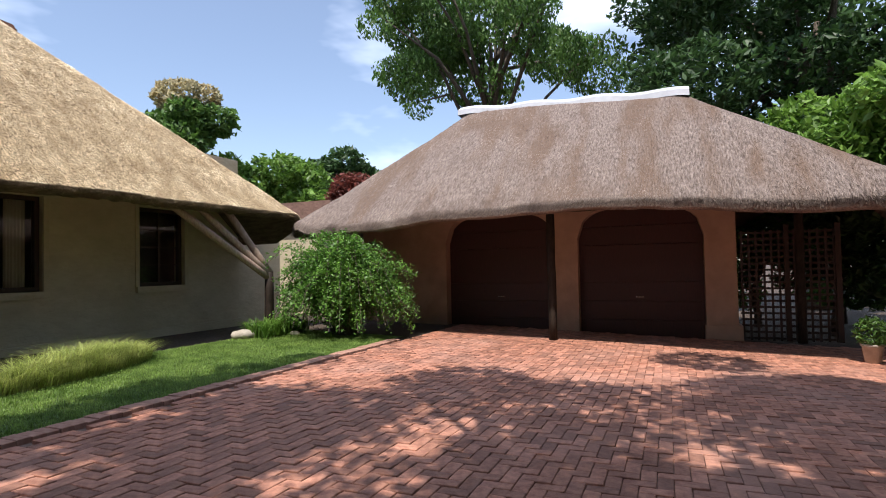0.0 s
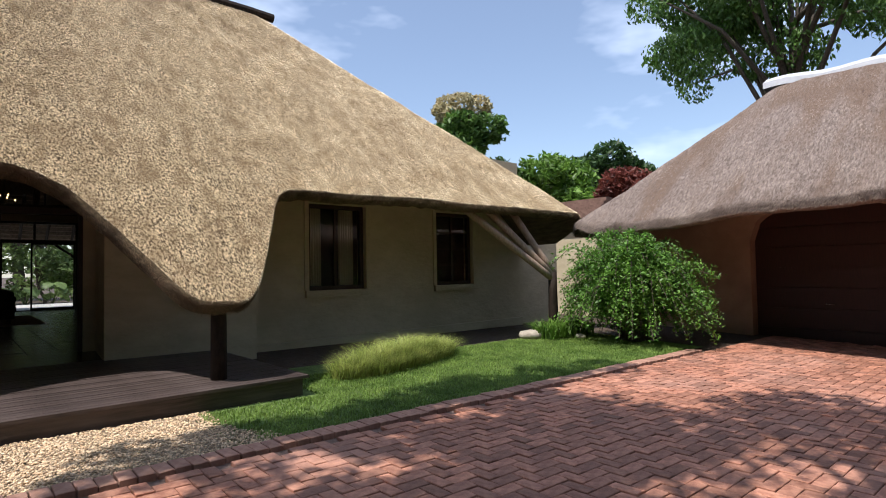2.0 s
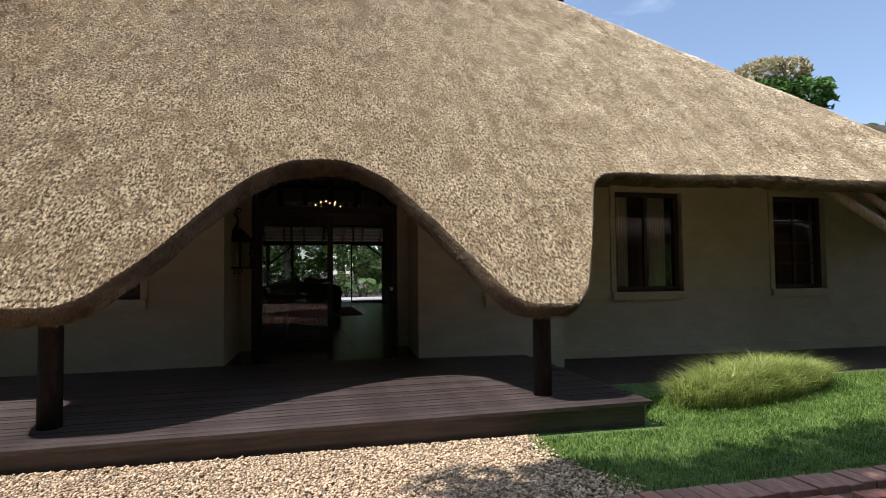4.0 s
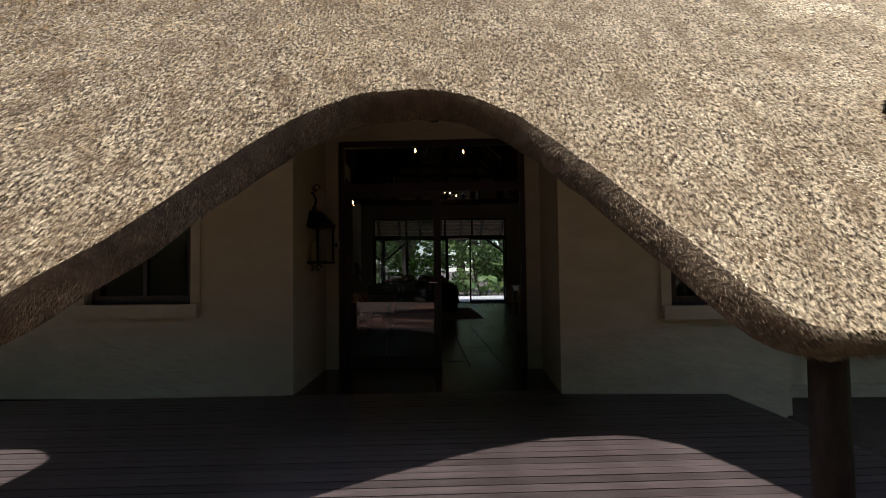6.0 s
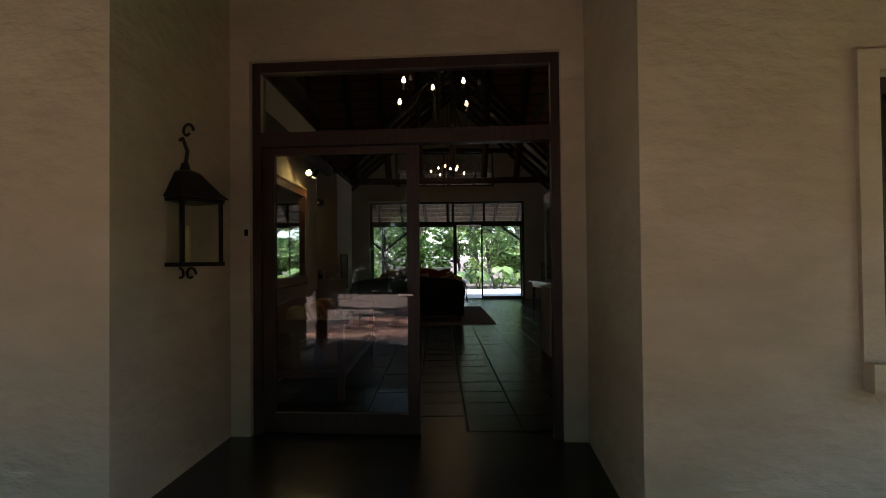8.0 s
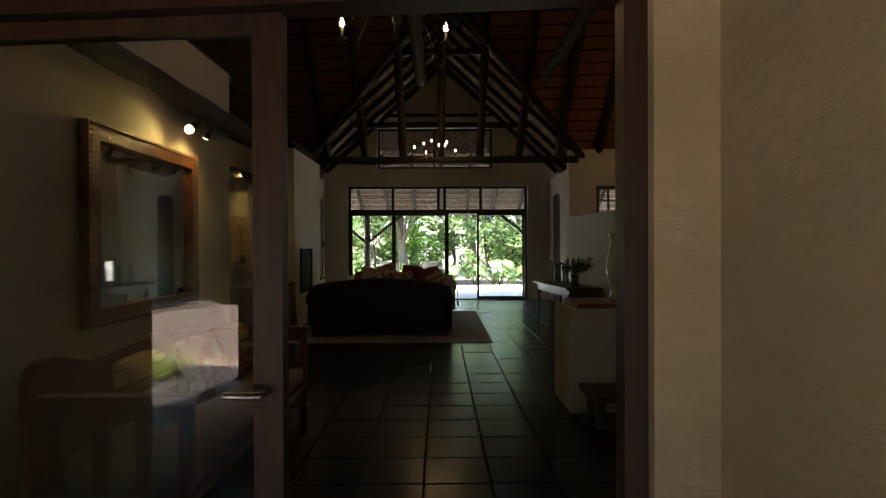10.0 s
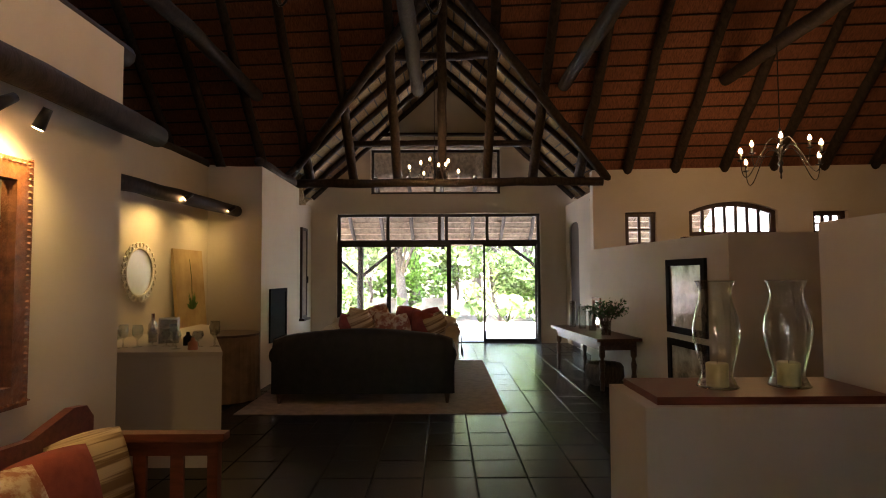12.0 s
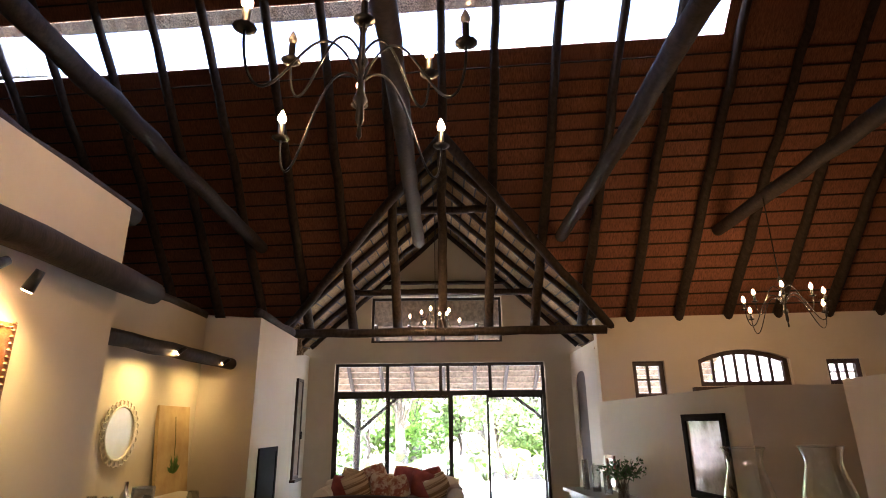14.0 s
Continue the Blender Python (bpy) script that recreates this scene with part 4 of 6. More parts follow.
pole_thing("tie_beam", (-1.6, WING, 3.55), (3.75, WING - 0.1, 3.55), 0.075, "dark tie pole across the mouth of the wing", "beam", "wing ties")
pole_thing("tie_beam", (-1.15, 21.6, 4.55), (3.2, 21.6, 4.55), 0.065, "dark tie pole high in the wing", "beam", "wing ties")
pole_thing("tie_beam", (-0.3, 19.6, 5.5), (2.35, 19.6, 5.5), 0.065, "dark collar pole high in the wing", "beam", "wing ties")
pole_thing("tie_beam", (-0.4, 23.4, 5.2), (2.45, 23.4, 5.2), 0.045, "dark collar pole against the gable", "beam", "wing ties")
pole_thing("wall_plate", (-1.14, 10.9, 3.44), (-1.14, 14.5, 3.44), 0.075, "dark wall plate pole on the side wall", "beam", "wall plates")
pole_thing("wall_plate", (-2.3, 14.2, 3.52), (-2.3, 18.45, 3.52), 0.07, "dark wall plate pole on the niche wall", "beam", "wall plates")
pole_thing("wall_plate", (-1.55, 18.45, 3.55), (-1.55, 20.43, 3.55), 0.07, "dark wall plate pole on the chimney breast", "beam", "wall plates")

# skylight pane
bm = bmesh.new()
p = [slope(-6.6, S1 + 0.01), slope(4.8, S1 + 0.01), slope(4.8, S2 - 0.01), slope(-6.6, S2 - 0.01)]
a = [bm.verts.new(v + Vector((0, 0.06, 0.06))) for v in p]
bm.faces.new(a)
sk = tagged(part("skylight", bm, SKYLIGHT, None, "long glazed skylight strip near the ridge", "structure"), "", "skylight")
sk.visible_shadow = False

# thatch that overhangs the skylight outside, and shades it
OUT = Vector((0, 0.55, 0.55))
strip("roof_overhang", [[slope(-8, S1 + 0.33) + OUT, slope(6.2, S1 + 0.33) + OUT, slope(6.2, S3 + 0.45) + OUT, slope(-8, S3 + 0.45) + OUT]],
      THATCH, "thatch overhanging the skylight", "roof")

# unseen sheets added over both sides of the back slope to stop sun leaks
shell = []
for a, b in ((-9.2, -1.7), (3.8, 9.2)):
    n3 = Vector((0, 0.22, 0.22))
    shell.append([slope(a, -0.7) + n3, slope(b, -0.7) + n3, slope(b, S1 - 0.03) + n3, slope(a, S1 - 0.03) + n3])
strip("roof_sun_block", shell, THATCH, "unseen thatch sheets added over the back slope to block sun", "roof")

# ---------------------------------------------------------------- entrance door
def entrance_door():
    r = root("door_1", PORCH @ pose(-1.20, 1.36, FLOOR), "dark wooden entrance door with glass, one leaf open", "door", kind="structure")
    w, h, rail = 2.17, 2.66, 2.06
    for nm, b in (("frame_post", (0, 0.06, 0, h)), ("frame_post", (w - 0.06, w, 0, h)), ("frame_head", (0.06, w - 0.06, h - 0.07, h)), ("transom_rail", (0.06, w - 0.06, rail, rail + 0.10))):
        bm = bmesh.new()
        box(bm, b[0], b[1], 0, 0.1, b[2], b[3])
        bevel(bm, 0.006, 1)
        part(nm, bm, DARKWOOD, r)
    bm = bmesh.new()
    box(bm, 0.06, w - 0.06, 0.048, 0.054, rail + 0.1, h - 0.07)
    part("transom_pane", bm, DOOR_GLASS, r).visible_shadow = False
    bm = bmesh.new()
    f = 0.085
    x0, x1 = 0.063, 1.19
    for b in ((x0, x0 + f, 0.02, rail - 0.01), (x1 - f, x1, 0.02, rail - 0.01), (x0 + f, x1 - f, 0.02, 0.16), (x0 + f, x1 - f, rail - 0.06, rail - 0.01)):
        box(bm, b[0], b[1], 0.03, 0.075, b[2], b[3])
    leaf = part("leaf", bm, DARKWOOD, r)
    bm = bmesh.new()
    box(bm, x0 + f, x1 - f, 0.049, 0.055, 0.16, rail - 0.06)
    part("pane", bm, DOOR_GLASS, leaf).visible_shadow = False
    bm = bmesh.new()
    tube(bm, [(x1 - 0.04, 0.03, 1.0), (x1 - 0.04, -0.03, 1.0), (x1 - 0.14, -0.03, 1.0)], 0.01, 8)
    part("handle", bm, SILVER, leaf, "chrome lever handle")


entrance_door()

# ---------------------------------------------------------------- sliding doors at the back
def sliding_doors():
    x0, x1, z1, zt = -1.45, 3.28, 3.39, 2.72
    r = root("sliding_door", pose(0, BACK, 0), "dark bronze sliding glass doors, one panel slid open, with fanlights above", "sliding door", kind="structure")

    def bar(nm, a, b, c, d, y=0.1, t=0.06, parent=r):
        bm = bmesh.new()
        box(bm, a, b, y, y + t, c, d)
        return part(nm, bm, BRONZE, parent)
    bar("frame_post", x0, x0 + 0.07, FLOOR, z1)
    bar("frame_post", x1 - 0.07, x1, FLOOR, z1)
    bar("frame_head", x0, x1, z1 - 0.07, z1, 0.098)
    bar("transom_rail", x0, x1, zt - 0.05, zt + 0.06, 0.097)
    bar("track", x0, x1, FLOOR - 0.01, FLOOR + 0.02, 0.06, 0.14)
    for x in (-0.27, 0.93, 1.10, 2.05):
        bar("fanlight_mullion", x - 0.035, x + 0.035, zt + 0.06, z1 - 0.07)
    for k, (a, b) in enumerate(((x0 + 0.06, -0.2), (-0.3, 1.17), (1.95, 3.2))):
        y = 0.075 + 0.05 * (k % 2)
        lf = bar("panel", a, a + 0.05, FLOOR + 0.02, zt - 0.05, y, 0.035)
        bar("stile", b - 0.05, b, FLOOR + 0.02, zt - 0.05, y, 0.035, lf)
        bar("rail", a, b, FLOOR + 0.02, FLOOR + 0.08, y, 0.036, lf)
        bar("rail", a, b, zt - 0.1, zt - 0.05, y, 0.036, lf)
        bm = bmesh.new()
        box(bm, a + 0.05, b - 0.05, y + 0.015, y + 0.02, FLOOR + 0.08, zt - 0.1)
        part("pane", bm, PANE, lf).visible_shadow = False
    bar("meeting_stile", 1.10, 1.2, FLOOR + 0.02, zt - 0.05, 0.06, 0.05)
    g = root("window_5", pose(0, BACK, 0), "gable window with a dark frame above the sliding doors", "window", kind="structure")
    for a, b, c, d in ((-0.66, -0.6, 3.85, 4.91), (2.3, 2.36, 3.85, 4.91), (-0.66, 2.36, 3.85, 3.91), (-0.66, 2.36, 4.85, 4.91), (0.8, 0.85, 3.91, 4.85)):
        bar("window_frame", a, b, c, d, 0.1, 0.06, g)


sliding_doors()
# veranda and garden behind the house
slab("patio", -4.5, 8.0, 23.95, 29.5, 0.2, FLOOR - 0.03, PATIO, "pale sunlit patio behind the house", "patio")

# ---------------------------------------------------------------- veranda behind the house
def veranda():
    quads = []
    for i in range(14):
        x0, x1 = -6 + i, -5 + i
        quads.append([Vector((x0, 24.0, 4.4)), Vector((x1, 24.0, 4.4)), Vector((x1, 26.3, 2.78)), Vector((x0, 26.3, 2.78))])
        quads.append([Vector((x0, 24.0, 5.6)), Vector((x1, 24.0, 5.6)), Vector((x1, 26.6, 3.05)), Vector((x0, 26.6, 3.05))])
        quads.append([Vector((x0, 26.3, 2.78)), Vector((x1, 26.3, 2.78)), Vector((x1, 26.6, 3.05)), Vector((x0, 26.6, 3.05))])
    # same darkened thatch, so the veranda's dimness is in the colour
    strip("veranda_roof", quads, THATCH_SHADE, "thatched veranda roof over the patio", "roof")
    for i in range(14):
        x = -4.6 + 0.8 * i
        pole_thing("veranda_rafter", (x, 24.0, 4.32), (x, 26.2, 2.72), 0.05, "round rafter pole under the veranda thatch", "rafter", "veranda rafters")
    bm = bmesh.new()
    for k in range(12):
        t = (k + 0.5) / 12
        tube(bm, [(-6, 24 + 2.3 * t, 4.4 - 1.62 * t - 0.03), (8, 24 + 2.3 * t, 4.4 - 1.62 * t - 0.03)], 0.012, 5)
    tagged(part("veranda_laths", bm, POLE_LIGHT, None, "pale laths under the veranda thatch", "structure"), "", "ceiling")
    for x in (-1.25, 3.9):
        post(x, 26.0, FLOOR - 0.03, 2.85, 0.09, POLE, "dark round pole carrying the veranda thatch", "veranda_post")
        for s in (-1, 1):
            pole_thing("veranda_brace", (x, 26.0, 1.9), (x + s * 1.1, 26.0, 2.8), 0.045, "curved dark brace of the veranda post", "brace", "veranda braces")


veranda()

# ---------------------------------------------------------------- plants
def leaf_mass(name, blobs, count, size, mat, parent, seed, droop=0.0, hollow=0.55, label="", aspect=0.45):
    """Leaves scattered through ellipsoids (x, y, z, rx, ry, rz), thicker towards their outsides."""
    rng = random.Random(seed)
    V, F = [], []
    total = sum(b[3] * b[4] * b[5] for b in blobs)
    for b in blobs:
        for i in range(max(8, int(count * b[3] * b[4] * b[5] / total))):
            d = Vector((rng.gauss(0, 1), rng.gauss(0, 1), rng.gauss(0, 1))).normalized()
            r = hollow + (1 - hollow) * rng.random() ** 0.6
            w = 1 + 0.22 * noise.noise(d * 2.3 + Vector((b[0], b[1], seed)))
            p = Vector((b[0] + d.x * b[3] * r * w, b[1] + d.y * b[4] * r * w, b[2] + d.z * b[5] * r * w))
            t = Vector((rng.uniform(-1, 1), rng.uniform(-1, 1), rng.uniform(-1, 0.6) - droop)).normalized()
            u = t.cross(Vector((rng.uniform(-1, 1), rng.uniform(-1, 1), rng.uniform(0.2, 1.4)))).normalized()
            s = size * rng.uniform(0.6, 1.35)
            k = len(V)
            up = t.cross(u) * s * 0.12
            V.extend([p - t * s, p + u * s * aspect + up, p + t * s, p - u * s * aspect + up])
            F.extend([(k, k + 1, k + 2), (k, k + 2, k + 3)])
    return raw(name, V, F, mat, parent, label)


def tree(label, base, height, blobs, count, size, mat, seed, trunk=0.25, extra=None, droop=0.0, limbs=12, category="tree", name="tree"):
    r = root(name, Matrix.Translation(base), label, category)
    rng = random.Random(seed)
    bm = bmesh.new()
    top = Vector((rng.uniform(-0.4, 0.4), rng.uniform(-0.4, 0.4), height))
    mid = top * 0.5 + Vector((rng.uniform(-0.3, 0.3), rng.uniform(-0.3, 0.3), 0))
    tube(bm, [(0, 0, -0.3), (0, 0, 0.3), mid * 0.6, mid, top * 0.8, top], [trunk * 1.5, trunk * 1.1, trunk * 0.9, trunk * 0.75, trunk * 0.5, trunk * 0.25], 10)
    for i in range(limbs):
        b = blobs[i % len(blobs)]
        tgt = Vector((b[0] + rng.uniform(-0.6, 0.6) * b[3], b[1] + rng.uniform(-0.6, 0.6) * b[4], b[2] + rng.uniform(-0.5, 0.6) * b[5]))
        h = rng.uniform(0.35, 0.9)
        p = mid.lerp(top, max(0, h * 2 - 1)) if h > 0.5 else mid * (h * 2)
        q = p.lerp(tgt, 0.5) + Vector((0, 0, 0.25 * (tgt - p).length * 0.5))
        tube(bm, [p, q, tgt], [trunk * 0.35, trunk * 0.22, trunk * 0.06], 6)
    part("trunk", bm, BARK, r, "", smooth=True)
    leaf_mass("crown", blobs, count, size, mat, r, seed, droop)
    if extra:
        leaf_mass("blossom", extra[0], extra[1], size * 0.9, extra[2], r, seed + 5, 0, 0.9)
    return r


def blob_cloud(n, centre, spread, rad, seed):
    rng = random.Random(seed)
    out = []
    for i in range(n):
        r = rng.uniform(*rad)
        out.append((centre[0] + rng.uniform(-1, 1) * spread[0], centre[1] + rng.uniform(-1, 1) * spread[1], centre[2] + rng.uniform(-1, 1) * spread[2], r, r, r * rng.uniform(0.55, 0.9)))
    return out


def at(angle, dist):
    return Vector((dist * math.cos(radians(angle)), dist * math.sin(radians(angle)), 0))


tree("tall feathery green tree behind the garage roof", at(16.5, 28), 13, blob_cloud(44, (0, 0, 14.2), (5.2, 6.0, 3.6), (0.9, 1.9), 3), 42000, 0.13, LEAF, 3, 0.35, droop=0.8, limbs=26)
tree("dense dark green tree behind the garage", at(-12, 24), 10, blob_cloud(40, (0, 0, 9.2), (4.2, 5.6, 4.6), (1.2, 2.2), 7), 36000, 0.17, LEAF_DARK, 7, 0.4, limbs=18)
tree("bright green leafy shrub tree beside the garage", at(-17.5, 17.5), 4, blob_cloud(12, (0, 0, 4.2), (1.6, 1.6, 1.6), (0.9, 1.4), 11), 9000, 0.15, LEAF_LIGHT, 11, 0.15)
tree("round dark tree crowned with pale blossom beyond the house", at(47, 31), 8, blob_cloud(10, (0, 0, 8.6), (1.2, 1.7, 1.6), (0.9, 1.5), 13), 9000, 0.2, LEAF, 13, 0.25, extra=([(0, 0, 10.4, 1.6, 1.6, 0.8)], 1400, LEAF_PALE))
tree("light green tree beyond the house", at(40, 33), 6, blob_cloud(12, (0, 0, 6.3), (2.4, 3.0, 1.3), (1.0, 1.7), 17), 9000, 0.22, LEAF_LIGHT, 17, 0.25)
tree("dark distant tree beyond the house", at(33, 42), 8, blob_cloud(14, (0, 0, 8.0), (3.0, 4.4, 1.3), (1.0, 1.9), 19), 9000, 0.25, LEAF_DARK, 19, 0.3)
tree("red-leaved small tree behind the garage", at(31, 26), 4.5, blob_cloud(6, (0, 0, 5.2), (0.8, 1.4, 0.5), (0.6, 0.9), 23), 3000, 0.15, LEAF_RED, 23, 0.12)
tree("large shade tree behind the yard", (-6.0, -4.0, -0.1), 8, blob_cloud(180, (3.6, 2.2, 8.6), (5.0, 5.2, 1.2), (0.35, 0.9), 29) + blob_cloud(52, (3.9, 7.5, 8.5), (3.3, 1.1, 0.6), (0.35, 0.75), 33) + blob_cloud(48, (5.9, 8.95, 8.4), (3.2, 0.3, 0.4), (0.3, 0.5), 30), 54000, 0.11, LEAF, 29, 0.4, limbs=30)
tree("large shade tree beside the yard", (4.0, -13.0, -0.1), 8, blob_cloud(112, (-2.2, 8.0, 8.4), (3.6, 4.2, 1.0), (0.35, 0.9), 31), 30000, 0.11, LEAF, 31, 0.4, limbs=24)
for k, (x, y, h) in enumerate(((15.4, -3.6, 3.4), (16.8, -2.2, 3.2), (14.2, -5.6, 3.0), (18.5, -4.5, 4.0))):
    tree("dense dark shrub behind the garden lattice", (x, y, -0.25), h * 0.6, blob_cloud(7, (0, 0, h * 0.55), (0.8, 0.9, h * 0.35), (0.6, 0.9), 40 + k), 4200, 0.11, (LEAF_DARK, LEAF)[k % 2], 40 + k, 0.08, category="shrub", name="shrub")
for k in range(11):
    x = -7 + 1.7 * k
    tree("lush green garden shrub beyond the patio", (x, 32.0 + (k % 3) * 0.9, 0.2), 2.2, blob_cloud(8, (0, 0, 2.3), (1.0, 0.8, 1.6), (0.6, 1.0), 60 + k), 2400, 0.13, (LEAF_SUNNY, LEAF_LIGHT, LEAF_SUNNY)[k % 3], 60 + k, 0.07, category="shrub", name="shrub")
for k in range(8):
    tree("tall airy green tree closing the garden", (-10 + 3.2 * k, 39 + (k % 2) * 2, 0), 6, blob_cloud(9, (0, 0, 5.4), (1.8, 1.5, 3.4), (0.9, 1.5), 80 + k), 1500, 0.26, (LEAF_SUNNY, LEAF_LIGHT)[k % 2], 80 + k, 0.3)
tree("gnarled garden tree beyond the patio", (-0.4, 31.0, 0.2), 4.2, blob_cloud(8, (0, 0, 4.6), (2.2, 1.0, 1.0), (0.8, 1.2), 97), 2600, 0.12, LEAF_SUNNY, 97, 0.2)
# unseen trees and an added hedge behind the walker, darkening what the windows reflect
for k in range(13):
    x = -17 + 2.9 * k
    r = root("hedge", pose(x, -12.5 - (k % 2) * 0.5, -0.2), "unseen tall green hedge added to darken window reflections", "hedge", "hedge plants")
    leaf_mass("foliage", [(0, 0, 1.6, 1.8, 0.9, 1.9), (0.6, 0, 3.0, 1.2, 0.8, 1.2)], 1500, 0.22, LEAF_DARK, r, 400 + k)
for k in range(9):
    y = -10 + 2.9 * k
    r = root("hedge", pose(-12.5, y, -0.2), "unseen tall green hedge added to darken window reflections", "hedge", "hedge plants")
    leaf_mass("foliage", [(0, 0, 1.6, 0.9, 1.8, 1.9), (0, 0.6, 3.0, 0.8, 1.2, 1.2)], 1500, 0.22, LEAF_DARK, r, 430 + k)
for k in range(9):
    a = 150 + k * 22
    tree("tall green tree at the edge of the yard", at(a, 20 + (k % 3) * 2), 6, blob_cloud(9, (0, 0, 5.0), (2.4, 2.4, 3.2), (1.6, 2.4), 120 + k), 9000, 0.36, (LEAF, LEAF_DARK)[k % 2], 120 + k, 0.35)


# unseen occluders: tall trees added to cut the sky light on the porch
for k in range(9):
    a = 165 + k * 19
    tree("very tall dense unseen tree added to block sky light", at(a, 25 + (k % 2) * 2.5), 11, blob_cloud(16, (0, 0, 10.0), (3.2, 3.2, 5.0), (2.0, 3.0), 150 + k), 9000, 0.46, (LEAF_DARK, LEAF)[k % 2], 150 + k, 0.4)


def big_leaf(label, base, n, seed, size=0.45):
    r = root("broadleaf_plant", Matrix.Translation(base), label, "plant", "broad-leaved garden plants")
    rng = random.Random(seed)
    for i in range(n):
        bm = bmesh.new()
        a, tilt = rng.uniform(0, 6.28), rng.uniform(0.3, 1.0)
        ln = rng.uniform(0.5, 1.1)
        d = Vector((math.cos(a) * tilt, math.sin(a) * tilt, 1)).normalized()
        tip = d * ln
        tube(bm, [(0, 0, 0), tip * 0.6, tip], [0.02, 0.015, 0.012], 5)
        o = Vector((math.cos(a), math.sin(a), -0.35)).normalized()
        sd = o.cross(Vector((0, 0, 1))).normalized()
        s = size * rng.uniform(0.7, 1.2)
        rows = [[bm.verts.new(tip + o * s * (u - 0.25) + sd * s * 0.62 * v * w - Vector((0, 0, 0.10 * s * abs(v) + 0.3 * s * u * u))) for v in (-1, -0.5, 0, 0.5, 1)] for u, w in ((0, 0.25), (0.2, 0.9), (0.5, 1.0), (0.8, 0.7), (1.15, 0.06))]
        for p, q in zip(rows, rows[1:]):
            for j in range(4):
                bm.faces.new((p[j], p[j + 1], q[j + 1], q[j]))
        part("leaf", bm, LEAF_SUNNY, r, smooth=True)
    return r


for k in range(7):
    big_leaf("broad-leaved green plant at the edge of the patio", (-1.5 + 0.95 * k, 29.9 + 0.25 * (k % 2), 0.3), 7, 200 + k)


def bush():
    base = Vector((9.75, 6.15, ground_z(9.7, 6.2)))
    r = root("bush", Matrix.Translation(base), "dense bright green weeping bush beside the corner post", "bush")
    rng = random.Random(51)
    bm = bmesh.new()
    V, F = [], []
    for i in range(470):
        a = rng.uniform(0, 6.28)
        reach, h = rng.uniform(0.25, 1.5), rng.uniform(1.2, 2.55)
        h *= 1 - 0.25 * reach / 1.4
        if i % 7 == 0:
            reach, h = reach * 1.15, h * 1.12
        p0 = Vector((rng.uniform(-0.2, 0.2), rng.uniform(-0.2, 0.2), 0))
        p3 = Vector((math.cos(a) * reach, math.sin(a) * reach, h * rng.uniform(0.12, 0.95) * (0.75 + 0.25 * reach / 1.6)))
        p1, p2 = p0 + Vector((math.cos(a) * reach * 0.15, math.sin(a) * reach * 0.15, h * 0.8)), Vector((math.cos(a) * reach * 0.7, math.sin(a) * reach * 0.7, h * 1.12))
        pts = []
        for k in range(9):
            t = k / 8
            pts.append(p0 * (1 - t) ** 3 + p1 * 3 * t * (1 - t) ** 2 + p2 * 3 * t * t * (1 - t) + p3 * t ** 3)
        tube(bm, pts[::2], 0.006, 4, False)
        for k in range(215):
            t = rng.uniform(0.1, 1) * 7.99
            p = pts[int(t)].lerp(pts[int(t) + 1], t % 1) + Vector((rng.gauss(0, 0.05), rng.gauss(0, 0.05), rng.gauss(0, 0.05)))
            d = Vector((rng.uniform(-1, 1), rng.uniform(-1, 1), rng.uniform(-1, 0.5))).normalized()
            u = d.cross(Vector((rng.uniform(-1, 1), rng.uniform(-1, 1), 1))).normalized()
            s = rng.uniform(0.022, 0.044)
            n = len(V)
            V.extend([p - d * s, p + u * s * 0.5, p + d * s, p - u * s * 0.5])
            F.extend([(n, n + 1, n + 2), (n, n + 2, n + 3)])
    part("woody_growth", bm, BARK, r, kind="stuff")
    raw("foliage", V, F, BUSHLEAF, r)


bush()


def blades(name, count, place, length, width, mat, label, category, seed, lean=0.5):
    rng = random.Random(seed)
    V, F = [], []
    for i in range(count):
        q = place(rng)
        if q is None:
            continue
        x, y, z, ls = q
        a = rng.uniform(0, 6.28)
        ln = length * rng.uniform(0.5, 1.2) * ls
        l1 = Vector((math.cos(a), math.sin(a), 0)) * ln * lean * rng.random()
        s = Vector((-math.sin(a), math.cos(a), 0)) * width
        p = Vector((x, y, z))
        m = p + l1 * 0.35 + Vector((0, 0, ln * 0.6))
        t = p + l1 * 1.2 + Vector((0, 0, ln * (0.95 - 0.3 * rng.random())))
        n = len(V)
        V.extend([p - s, p + s, m + s * 0.7, m - s * 0.7, t])
        F.extend([(n, n + 1, n + 2, n + 3), (n + 3, n + 2, n + 4)])
    return tagged(raw(name, V, F, mat, None, label, "stuff"), "", category)


def lawn_edge(x):
    """Where the lawn gives way to the bed under the wall."""
    return 7.62 if x > 6.5 else 7.0 + 0.62 * max(0, (x - 3.0) / 3.5)


def on_lawn(rng):
    x, y = rng.uniform(1.75, 10.0), rng.uniform(5.1, 7.7)
    if y > lawn_edge(x) or (x < 3.05 and y > 6.15) or x < 1.85 + 0.12 * math.sin(y * 5):
        return None
    return x, y, ground_z(x, y) - 0.02, 1.0


def on_tuft(rng):
    u, v = rng.uniform(-1, 1), rng.uniform(-1, 1)
    if u * u + v * v > 1:
        return None
    x, y = 4.85 + 1.3 * u + 0.2 * v, 7.05 + 0.42 * v + 0.30 * u
    return x, y, ground_z(x, y) - 0.02, 1.0 - 0.45 * (u * u + v * v)


blades("lawn_grass", 85000, on_lawn, 0.045, 0.004, BLADE, "short bright green lawn grass", "grass", 1, 0.9)
blades("tall_grass", 13000, on_tuft, 0.42, 0.006, TUFT, "yellow-green tuft of long arching grass", "grass", 2, 1.2)
